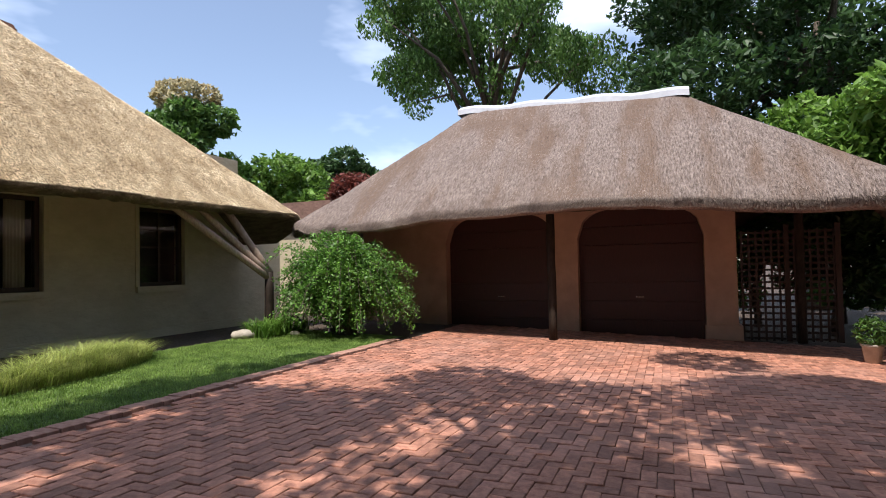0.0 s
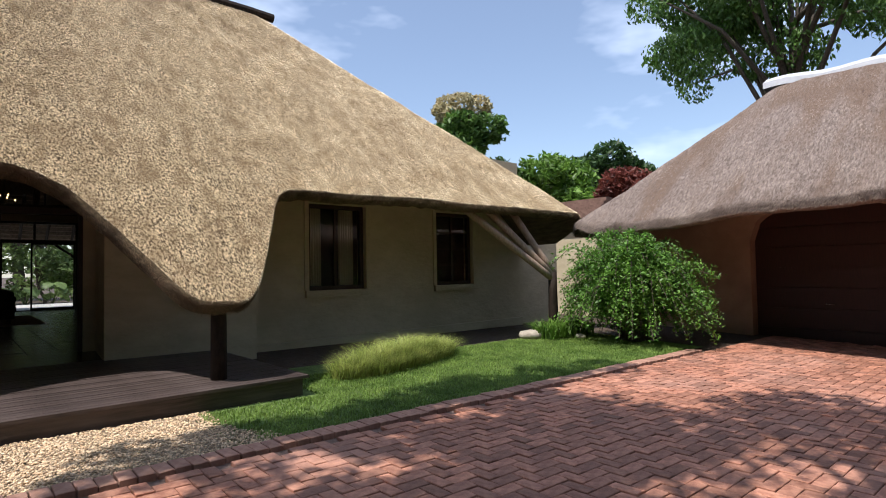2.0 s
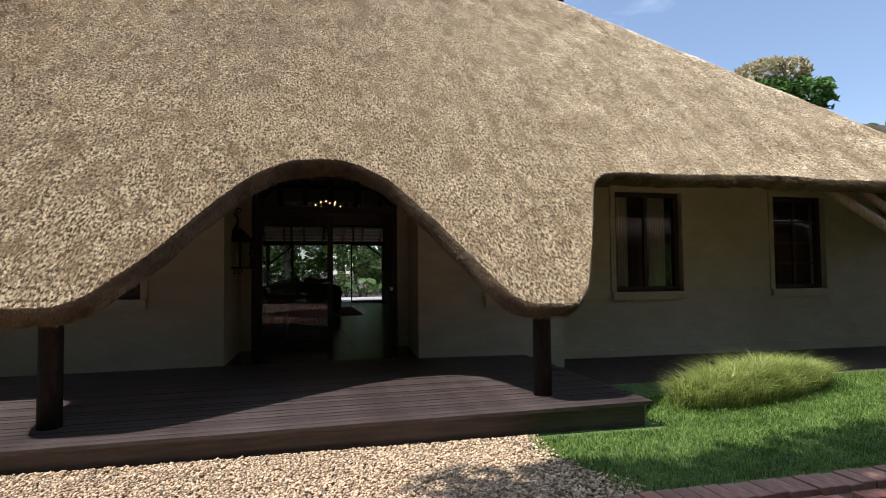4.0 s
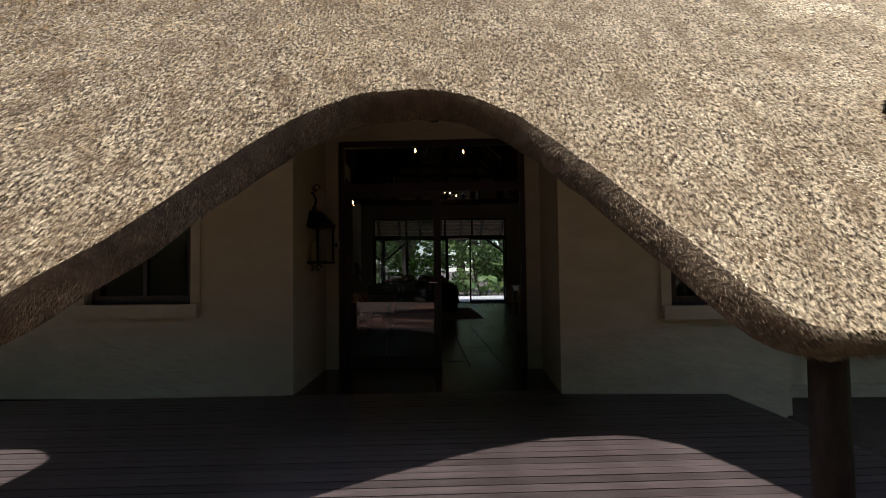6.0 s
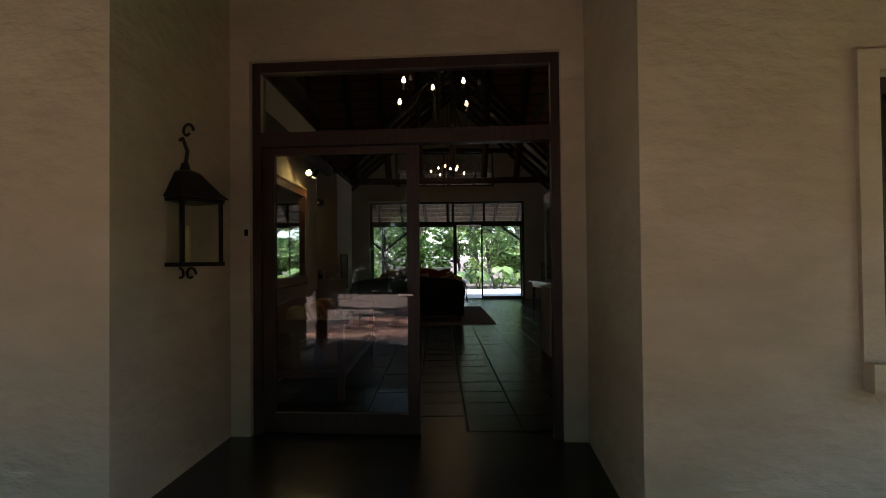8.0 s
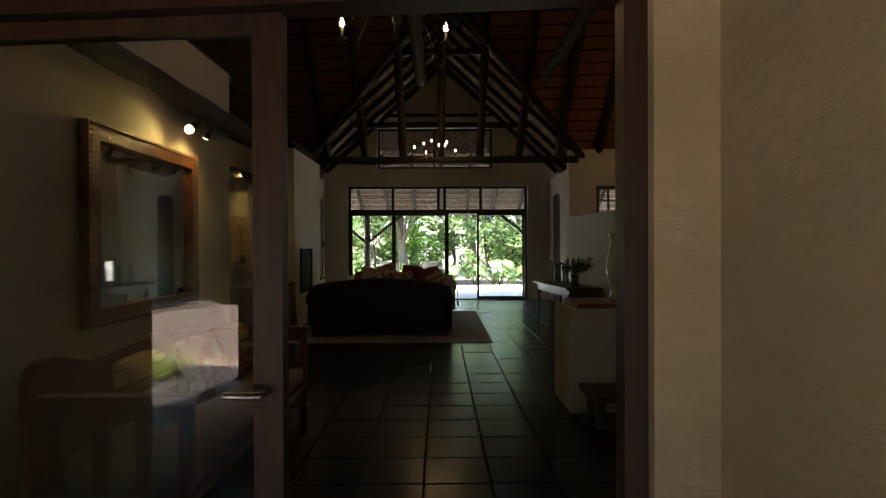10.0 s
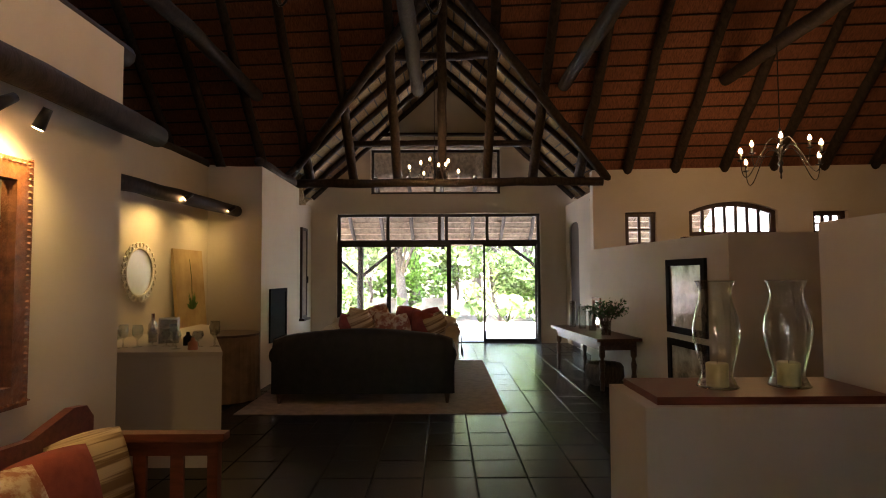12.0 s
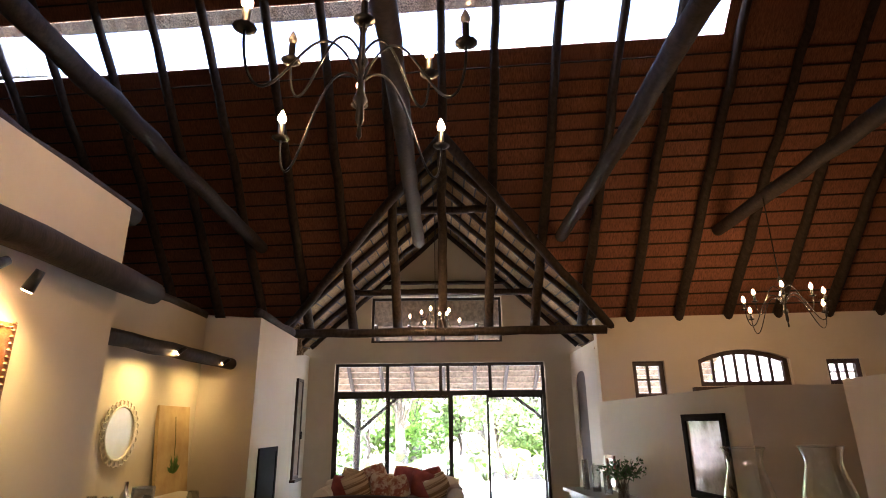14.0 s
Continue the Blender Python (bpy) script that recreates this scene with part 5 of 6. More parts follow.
blades("tall_grass_left", 2500, lambda r: (lambda u, v: (-3.2 + 0.5 * u, 6.75 + 0.3 * v, 0.22, 1.0))(r.uniform(-1, 1), r.uniform(-1, 1)), 0.45, 0.005, TUFT, "yellow-green grass beside the deck", "grass", 3, 1.2)
blades("bed_plants", 900, lambda r: (lambda u, v: (9.1 + 0.7 * u, 7.35 + 0.25 * v, 0.2, 1.0))(r.uniform(-1, 1), r.uniform(-1, 1)), 0.35, 0.016, LEAF_LIGHT, "strappy green plants at the foot of the post", "plant", 4, 1.1)
for k, (x, y, s) in enumerate(((8.35, 7.55, 0.22), (8.7, 7.45, 0.16), (9.2, 7.0, 0.1))):
    bm = bmesh.new()
    bmesh.ops.create_icosphere(bm, subdivisions=2, radius=s)
    for v in bm.verts:
        v.co *= 1 + 0.25 * noise.noise(v.co * 6 + Vector((k, 0, 0)))
        v.co.z *= 0.5
    ob = part("stone", bm, STONE, None, "pale weathered stone at the lawn's edge", smooth=True)
    ob.location = (x, y, ground_z(x, y) + s * 0.25)
    tagged(ob, "", "stone", "stones at the lawn's edge")

# ---------------------------------------------------------------- entrance: lantern and bell
def lantern():
    r = root("wall_lantern", PORCH @ pose(-1.27, 0.60, 1.63, 0, 0, -20) @ Matrix.Scale(0.96, 4), "black iron wall lantern with clear panes on a scroll bracket", "lantern")
    w, h = 0.14, 0.38
    for sx in (-1, 1):
        for sy in (-1, 1):
            bm = bmesh.new()
            box(bm, sx * w - 0.01, sx * w + 0.01, sy * w - 0.01, sy * w + 0.01, 0, h)
            part("corner_bar", bm, IRON, r)
    for z in (0, h):
        bm = bmesh.new()
        box(bm, -w - 0.016, w + 0.016, -w - 0.016, w + 0.016, z - 0.012, z + 0.012)
        part("rim", bm, IRON, r)
    bm = bmesh.new()
    lathe(bm, [(0.25, h + 0.012), (0.20, h + 0.05), (0.08, h + 0.17), (0.03, h + 0.19), (0.02, h + 0.23)], 4)
    bmesh.ops.rotate(bm, verts=bm.verts, matrix=Matrix.Rotation(radians(45), 3, "Z"))
    part("roof", bm, IRON, r)
    for d, s in (((1, 0), w), ((-1, 0), w), ((0, 1), w), ((0, -1), w)):
        bm = bmesh.new()
        x, y = d[0] * s, d[1] * s
        if d[0]:
            box(bm, x - 0.002, x + 0.002, -w + 0.01, w - 0.01, 0.012, h - 0.012)
        else:
            box(bm, -w + 0.01, w - 0.01, y - 0.002, y + 0.002, 0.012, h - 0.012)
        part("pane", bm, PANE, r).visible_shadow = False
    bm = bmesh.new()
    lathe(bm, [(0.03, 0.01), (0.03, 0.2), (0.022, 0.23), (0.0, 0.24)], 10)
    part("candle", bm, WAX, r)
    bm = bmesh.new()
    tube(bm, [(0, 0, h + 0.2), (0.02, 0, h + 0.3), (-0.02, 0, h + 0.38), (-0.11, 0, h + 0.36), (-0.14, 0, h + 0.22)], 0.012, 8)
    tube(bm, [Vector((0.05 * math.cos(a) * (1 - a / 9) + 0.02, 0, h + 0.42 + 0.05 * math.sin(a) * (1 - a / 9))) for a in [0.4 * i for i in range(15)]], 0.009, 6)
    part("bracket", bm, IRON, r)
    bm = bmesh.new()
    for s in (-1, 1):
        tube(bm, [Vector((s * (0.045 + 0.045 * math.cos(a) * (1 - a / 9)), 0, -0.06 + 0.045 * math.sin(a) * (1 - a / 9))) for a in [0.4 * i for i in range(15)]], 0.008, 6)
    part("scroll", bm, IRON, r)


lantern()
bm = bmesh.new()
box(bm, -0.03, 0.03, -0.025, 0, 0, 0.11)
bevel(bm, 0.006)
bell = part("doorbell", bm, PLASTER_IN, None, "small grey doorbell plate on the plaster")
bell.matrix_basis = PORCH @ pose(-1.21, 1.30, 1.79)
tagged(bell, "", "doorbell")
bm = bmesh.new()
box(bm, -0.013, 0.013, -0.03, -0.024, 0.03, 0.075)
part("button", bm, BLACK, bell)
# dark round form standing for the rafter end beside it, not a lamp
bm = bmesh.new()
lathe(bm, [(0.07, 0.0), (0.08, 0.04), (0.05, 0.07), (0.0, 0.08)], 14)
cl = part("porch_pole_end", bm, IRON, None, "small dark round pole end under the porch thatch", smooth=True)
cl.location = (0.32, 8.55, 2.92)
tagged(cl, "", "lamp")

# ---------------------------------------------------------------- great room: lights
def chandelier(p, drop, turn, label, size=1.0, dead=()):
    """Two tiers of four S-shaped arms round a turned hub; dead: the arms whose bulbs are out."""
    r = root("chandelier", pose(*p, 0, 0, turn) @ Matrix.Scale(size, 4), label, "chandelier", "chandeliers")
    bm = bmesh.new()
    tube(bm, [(0, 0, 0.44), (0, 0, drop)], 0.008, 6)
    part("chain", bm, IRON, r)
    bm = bmesh.new()
    lathe(bm, [(0.0, -0.2), (0.012, -0.18), (0.008, -0.13), (0.02, -0.1), (0.016, -0.03), (0.034, 0.0), (0.018, 0.04), (0.014, 0.16), (0.032, 0.2), (0.016, 0.24), (0.014, 0.36), (0.026, 0.4), (0.01, 0.45), (0.0, 0.45)], 10)
    part("hub", bm, IRON, r, smooth=True)
    arms = [(0.58, 0.0, 90 * k) for k in range(4)] + [(0.31, 0.155, 48 + 90 * k) for k in range(4)]
    for n, (rad, dz, a) in enumerate(arms):
        c, s = math.cos(radians(a)), math.sin(radians(a))
        ctrl = [(0.02, 0.10), (0.30, 0.34), (0.62, 0.22), (0.66, -0.30), (0.99, -0.34), (1.0, 0.0)]
        pts = []
        for k in range(29):
            t = k / 28
            w = [math.comb(5, i) * t ** i * (1 - t) ** (5 - i) for i in range(6)]
            u, z = sum(f * q[0] for f, q in zip(w, ctrl)) * rad, sum(f * q[1] for f, q in zip(w, ctrl))
            pts.append((c * u, s * u, dz + z * (0.7 + 0.3 * rad / 0.58)))
        end = Vector(pts[-1])
        bm = bmesh.new()
        tube(bm, pts, 0.006, 6)
        arm = part("arm", bm, IRON, r, smooth=True)
        bm = bmesh.new()
        lathe(bm, [(0.02, 0.0), (0.045, 0.015), (0.02, 0.02), (0.015, 0.025), (0.015, 0.10), (0.0, 0.10)], 10, end)
        part("candle_holder", bm, IRON, arm, smooth=True)
        bm = bmesh.new()
        lathe(bm, [(0.008, 0.0), (0.02, 0.018), (0.021, 0.03), (0.013, 0.052), (0.002, 0.075)], 10, end + Vector((0, 0, 0.10)))
        part("bulb", bm, DEAD_BULB if n in dead else BULB, arm, "unlit candle bulb" if n in dead else "glowing warm candle bulb", smooth=True)
    return r


chandelier((0.65, 13.07, 3.42), 1.48, 52, "black iron chandelier with curved arms, three of its candle bulbs out", dead=(3, 5, 6))
chandelier((0.88, 19.6, 3.56), 2.56, 25, "black iron chandelier with curved arms and glowing candle bulbs", 0.74)
chandelier((5.24, 17.67, 3.33), 1.54, 12, "black iron chandelier with curved arms and glowing candle bulbs")


def spot_log(p, q, heads, aims, label, watts):
    m = Vector(p)
    bm = bmesh.new()
    log_between(bm, (0, 0, 0), Vector(q) - m, 0.08, 0.075, 14, 0.004, 5)
    r = part("log_beam", bm, POLE, None, label, smooth=True)
    r.location = m
    tagged(r, "", "beam", "log beams with spotlights")
    for h, aim in zip(heads, aims):
        h = Vector(h) - m
        d = (Vector(aim) - m - h).normalized()
        bm = bmesh.new()
        tube(bm, [h - d * 0.05, h + d * 0.05], [0.02, 0.028], 12)
        sp = part("spotlight", bm, IRON, r, "small black spotlight", smooth=True)
        bm = bmesh.new()
        tube(bm, [h + d * 0.051, h + d * 0.054], 0.02, 12)
        part("lens", bm, BULB, sp)
        lamp = new("spot", bpy.data.lights.new("spot", "SPOT"))
        lamp.data.energy, lamp.data.color, lamp.data.spot_size, lamp.data.spot_blend, lamp.data.shadow_soft_size = watts, (1.0, 0.68, 0.22), radians(140), 1.0, 0.03
        lamp.matrix_world = look(m + h + d * 0.07, Vector(aim))


spot_log((-0.9, 10.95, 2.89), (-0.88, 14.45, 2.88), [(-0.8, 13.08, 2.68), (-0.8, 13.30, 2.67)], [(-0.98, 12.6, 2.3), (-0.98, 13.3, 2.3)], "dark log beam with small spotlights on the side wall", 1.0)
spot_log((-2.10, 14.35, 2.83), (-1.83, 18.4, 2.85), [(-1.80, 16.9, 2.84), (-1.74, 18.0, 2.84)], [(-2.24, 16.8, 2.5), (-2.24, 18.0, 2.5)], "dark log beam with small spotlights over the niche", 1.25)

# ---------------------------------------------------------------- great room: left side
def frame_box(bm, w, h, f, d, y=0.0):
    for b in ((0, f, 0, h), (w - f, w, 0, h), (f, w - f, 0, f), (f, w - f, h - f, h)):
        box(bm, b[0], b[1], y - d, y, b[2], b[3])


def framed(name, m, w, h, f, d, fmat, inner, label, category, carved=0):
    """A framed picture or mirror; local x along the wall, y out of the wall is negative."""
    r = root(name, m, label, category)
    bm = bmesh.new()
    frame_box(bm, w, h, f, d)
    bevel(bm, min(f, d) * 0.25, 2)
    if carved:
        for k in range(int(2 * (w + h) / 0.03)):
            s = k * 0.03
            if s < w:
                x, z = s, 0.02
            elif s < w + h:
                x, z = w - 0.02, s - w
            elif s < 2 * w + h:
                x, z = s - w - h, h - 0.02
            else:
                x, z = 0.02, s - 2 * w - h
            lathe(bm, [(0.013, 0.0), (0.01, 0.006), (0.0, 0.01)], 6, (x, -d, z))
    fr = part("frame", bm, fmat, r)
    bm = bmesh.new()
    box(bm, f - 0.004, w - f + 0.004, -d * 0.4, -d * 0.4 + 0.006, f - 0.004, h - f + 0.004)
    part("mirror_glass" if inner is MIRROR else "picture", bm, inner, r)
    return r


LEFTWALL = pose(-0.998, 13.44, 0, 0, 0, 90) @ pose(-1.35, 0, 1.36)
framed("wall_mirror", LEFTWALL, 1.35, 1.14, 0.1, 0.06, GILT, MIRROR, "large mirror in a carved gilt wooden frame", "mirror", 1)


def cushion(parent, m, w, h, t, mat, label):
    bm = bmesh.new()
    n = 10
    fr, bk = [], []
    for side, rows in ((1, fr), (-1, bk)):
        for j in range(n + 1):
            row = []
            for i in range(n + 1):
                u, v = 2 * i / n - 1, 2 * j / n - 1
                puff = max(0.0, (1 - u ** 4) * (1 - v ** 4)) ** 0.6
                pin = 1 - 0.07 * (u * u * v * v) + 0.03 * (1 - abs(u * v))
                row.append(bm.verts.new((u * w / 2 * pin, side * t / 2 * puff, h / 2 + v * h / 2 * pin)))
            rows.append(row)
        for j in range(n):
            for i in range(n):
                bm.faces.new((rows[j][i], rows[j][i + 1], rows[j + 1][i + 1], rows[j + 1][i]))
    bmesh.ops.remove_doubles(bm, verts=bm.verts, dist=1e-4)
    ob = part("cushion", bm, mat, parent, label, smooth=True)
    ob.matrix_basis = m
    return ob


def bench():
    r = root("bench", pose(-0.98, 11.6, FLOOR), "reddish wooden entrance bench with a tan seat pad", "bench")
    ln, dp = 2.28, 0.80
    bm = bmesh.new()
    box(bm, 0, dp, 0, ln, 0.22, 0.27)
    bevel(bm, 0.01)
    part("seat_frame", bm, REDWOOD, r)
    bm = bmesh.new()
    prof = [(0.0, 0.27), (ln, 0.27), (ln, 0.80), (ln - 0.06, 0.87), (ln - 0.16, 0.88), (ln - 0.45, 0.80), (ln / 2, 0.84), (0.45, 0.80), (0.16, 0.88), (0.06, 0.87), (0, 0.80)]
    a = [bm.verts.new((0.03, y, z)) for y, z in prof]
    b = [bm.verts.new((0.08, y, z)) for y, z in prof]
    bm.faces.new(a)
    bm.faces.new(b[::-1])
    for i in range(len(prof)):
        j = (i + 1) % len(prof)
        bm.faces.new((a[i], a[j], b[j], b[i]))
    bevel(bm, 0.012)
    part("backrest", bm, REDWOOD, r)
    for y in (0.03, ln - 0.07):
        for x in (0.02, dp - 0.07):
            bm = bmesh.new()
            box(bm, x, x + 0.055, y, y + 0.055, 0.0, 0.7 if x > 0.1 else 0.68)
            part("leg", bm, REDWOOD, r)
        bm = bmesh.new()
        box(bm, 0.05, dp + 0.02, y - 0.01, y + 0.07, 0.68, 0.72)
        bevel(bm, 0.012)
        part("armrest", bm, REDWOOD, r)
        for x in (0.16, 0.36, 0.56):
            bm = bmesh.new()
            box(bm, x - 0.035, x + 0.035, y + 0.018, y + 0.04, 0.27, 0.63)
            part("slat", bm, REDWOOD, r)
        bm = bmesh.new()
        box(bm, 0.075, dp - 0.07, y + 0.014, y + 0.044, 0.60, 0.68)
        part("arm_rail", bm, REDWOOD, r)
    bm = bmesh.new()
    box(bm, 0.09, dp - 0.03, 0.08, ln - 0.1, 0.275, 0.37)
    bevel(bm, 0.03, 3)
    part("seat_pad", bm, TAN_CLOTH, r, "tan linen seat pad", smooth=True)
    cz = FLOOR + 0.37
    for y, x, turn, lean, w, h, mat, lb in ((13.60, -0.68, 70, -18, 0.43, 0.42, STRIPE, "cream cushion with brown stripes"), (13.31, -0.65, 74, -20, 0.44, 0.42, RED_CLOTH, "rust red woven cushion"),
                                          (12.98, -0.62, 80, -24, 0.48, 0.44, PRINTED, "cream patterned linen cushion"), (12.3, -0.66, 85, -20, 0.46, 0.44, STRIPE, "cream cushion with brown stripes")):
        c = cushion(None, pose(x, y, cz, 0, 0, turn) @ pose(0, 0, 0, lean, 0, 0), w, h, 0.15, mat, lb)
        tagged(c, "", "cushion", "cushions on the bench")


bench()


def counter():
    r = root("niche_counter", pose(0, 0, FLOOR), "cream plastered built-in counter in the niche", "counter")
    poly = [(-2.24, 15.4), (-0.81, 15.4), (-1.95, 17.9), (-2.24, 18.1)]

    def prism(z0, z1, grow, mat, nm, lb=""):
        bm = bmesh.new()
        cx, cy = -1.6, 16.7
        lo = [bm.verts.new((x + (grow if x > cx else 0), y + (grow if y > cy else -grow), z0)) for x, y in poly]
        hi = [bm.verts.new((v.co.x, v.co.y, z1)) for v in lo]
        bm.faces.new(lo[::-1])
        bm.faces.new(hi)
        for i in range(4):
            bm.faces.new((lo[i], lo[(i + 1) % 4], hi[(i + 1) % 4], hi[i]))
        bevel(bm, 0.01)
        part(nm, bm, mat, r, lb)
    prism(0, 0.90, 0.0, PLASTER_IN, "body")
    prism(0.902, 0.935, 0.004, PLASTER_IN, "top")


counter()


def skirted_table():
    r = root("skirted_table", pose(-1.78, 17.95, FLOOR), "round side table in the niche, its tan cloth standing for shaded brown", "table")
    bm = bmesh.new()
    n = 48
    lo = [bm.verts.new((0.43 * (1 + 0.03 * math.sin(k * 2.1)) * math.cos(2 * math.pi * k / n), 0.43 * (1 + 0.03 * math.sin(k * 2.1)) * math.sin(2 * math.pi * k / n), 0.01)) for k in range(n)]
    hi = [bm.verts.new((0.40 * math.cos(2 * math.pi * k / n), 0.40 * math.sin(2 * math.pi * k / n), 0.80)) for k in range(n)]
    for k in range(n):
        bm.faces.new((lo[k], lo[(k + 1) % n], hi[(k + 1) % n], hi[k]))
    bm.faces.new(hi)
    # the cloth's tan stands for the shaded chimney face below the wooden top
    part("cloth", bm, TAN_CLOTH, r, smooth=False)
    bm = bmesh.new()
    lathe(bm, [(0.0, 0.803), (0.42, 0.803), (0.42, 0.83), (0.0, 0.83)], 32, cap=False)
    part("tabletop", bm, TABLEWOOD, r, "dark wooden top")


skirted_table()
TOPZ = FLOOR + 0.935


def vessel(name, p, prof, mat, label, category, n=20, group=""):
    bm = bmesh.new()
    lathe(bm, prof, n, cap=False)
    ob = part(name, bm, mat, None, label, smooth=True)
    ob.location = p
    return tagged(ob, "", category, group)


def goblet(h, r, wall_t=0.003):
    return [(0.0, 0.0), (r * 0.9, 0.0), (r * 0.9, 0.006), (r * 0.15, 0.012), (r * 0.15, h * 0.35), (r * 0.8, h * 0.5), (r, h * 0.75), (r * 0.85, h), (r * 0.85 - wall_t, h), (r - wall_t, h * 0.75), (r * 0.75, h * 0.52), (0.0, h * 0.42)]


rng0 = random.Random(77)
for k in range(9):
    x, y = -1.85 + 0.1 * k + rng0.uniform(-0.04, 0.04), 15.55 + rng0.uniform(0, 0.25)
    vessel("glass", (x, y, TOPZ), goblet(rng0.uniform(0.13, 0.26), rng0.uniform(0.035, 0.05)), VASE, "clear stemmed glass on the counter", "glass", 14, "glasses on the counter")
for k, (x, y, h) in enumerate(((-1.75, 16.1, 0.27), (-1.3, 15.85, 0.12), (-1.12, 15.55, 0.1))):
    vessel("bottle", (x, y, TOPZ), [(0, 0), (0.04, 0), (0.04, h * 0.6), (0.016, h * 0.78), (0.016, h), (0, h)], (SILVER, BLACK, TERRACOTTA)[k], ("silver shaker on the counter", "small black jar on the counter", "small brown pot on the counter")[k], "bottle", 14)
bm = bmesh.new()
box(bm, -0.09, 0.09, -0.01, 0.01, 0, 0.24)
bevel(bm, 0.004, 1)
ph = part("photo_frame", bm, SILVER, None, "small silver photo frame on the counter")
ph.matrix_basis = pose(-1.55, 16.0, TOPZ, -12, 0, 20)
tagged(ph, "", "photo frame")
bm = bmesh.new()
box(bm, -0.07, 0.07, -0.014, -0.0105, 0.025, 0.215)
part("picture", bm, PAINTING, ph)


def oval_mirror():
    r = root("oval_mirror", pose(-2.235, 16.7, 2.0, 0, 0, 87), "small oval mirror in a pierced silver frame", "mirror")
    bm = bmesh.new()
    n = 26
    for k in range(n):
        a = 2 * math.pi * k / n
        c = Vector((0.27 * math.cos(a), -0.02, 0.29 * math.sin(a)))
        tube(bm, [c + Vector((0.035 * math.cos(b), 0, 0.03 * math.sin(b))) for b in [2 * math.pi * i / 8 for i in range(9)]], 0.007, 5, False)
    tube(bm, [(0.235 * math.cos(2 * math.pi * i / 32), -0.02, 0.255 * math.sin(2 * math.pi * i / 32)) for i in range(33)], 0.012, 6, False)
    part("frame", bm, PALE_FRAME, r)
    bm = bmesh.new()
    vs = [bm.verts.new((0.235 * math.cos(2 * math.pi * i / 32), -0.012, 0.255 * math.sin(2 * math.pi * i / 32))) for i in range(32)]
    vs2 = [bm.verts.new((v.co.x, -0.004, v.co.z)) for v in vs]
    bm.faces.new(vs)
    bm.faces.new(vs2[::-1])
    for i in range(32):
        bm.faces.new((vs[i], vs[(i + 1) % 32], vs2[(i + 1) % 32], vs2[i]))
    part("mirror_glass", bm, OLD_MIRROR, r, "clouded old mirror glass")


oval_mirror()


def canvas():
    r = root("canvas_painting", pose(-2.16, 17.44, TOPZ - 0.02, 0, 0, 90) @ pose(0, 0, 0, -5, 0, 0), "tall ochre canvas with a painted green plant, on the counter", "painting")
    bm = bmesh.new()
    box(bm, 0, 0.78, -0.02, 0.02, 0, 0.98)
    bevel(bm, 0.004, 1)
    part("canvas", bm, CANVAS, r)
    bm = bmesh.new()
    rng = random.Random(5)
    for k in range(26):
        a = rng.uniform(-1.2, 1.2)
        b = Vector((0.4, -0.024, 0.22))
        t = b + Vector((math.sin(a) * 0.18, -0.001 * k / 26, math.cos(a) * rng.uniform(0.12, 0.26)))
        s = Vector((math.cos(a), 0, -math.sin(a))) * 0.016
        m = (b + t) / 2
        bm.faces.new([bm.verts.new(v) for v in (b, m + s, t, m - s)])
    for dz in (0.0,):
        tube(bm, [(0.4, -0.0245, 0.42), (0.42, -0.0245, 0.6), (0.40, -0.0245, 0.86)], 0.003, 4)
    part("painted_plant", bm, LEAF, r, "painted dark green leaves")


canvas()


def fireplace():
    r = root("fireplace", pose(-1.498, 18.8, FLOOR - 0.16, 0, 0, 90), "black built-in fireplace insert in the chimney breast", "fireplace")
    bm = bmesh.new()
    frame_box(bm, 0.85, 0.78, 0.06, 0.025)
    bmesh.ops.translate(bm, verts=bm.verts, vec=(0, 0, 0.75))
    part("surround", bm, BLACK, r)
    bm = bmesh.new()
    box(bm, 0.05, 0.8, -0.012, -0.006, 0.8, 1.48)
    part("firebox", bm, BLACK, r)


fireplace()


def shutter():
    r = root("shutter", pose(-2.038, 22.6, 1.05, 0, 0, 90), "narrow brown wooden shutter in the wing wall", "shutter", kind="structure")
    bm = bmesh.new()
    frame_box(bm, 0.45, 1.95, 0.06, 0.05)
    part("shutter_frame", bm, DARKWOOD, r)
    for k in range(3):
        bm = bmesh.new()
        box(bm, 0.062 + 0.109 * k, 0.169 + 0.109 * k, -0.035, -0.004, 0.062, 1.888)
        bevel(bm, 0.004, 1)
        part("shutter_board", bm, TAN_WOOD, r)
    bm = bmesh.new()
    box(bm, 0.40, 0.42, -0.08, -0.051, 0.75, 0.9)
    part("latch", bm, IRON, r)
    bm = bmesh.new()
    box(bm, -0.06, 0.51, -0.11, -0.002, -0.05, 0.0)
    part("window_sill", bm, DARKWOOD, r)


shutter()


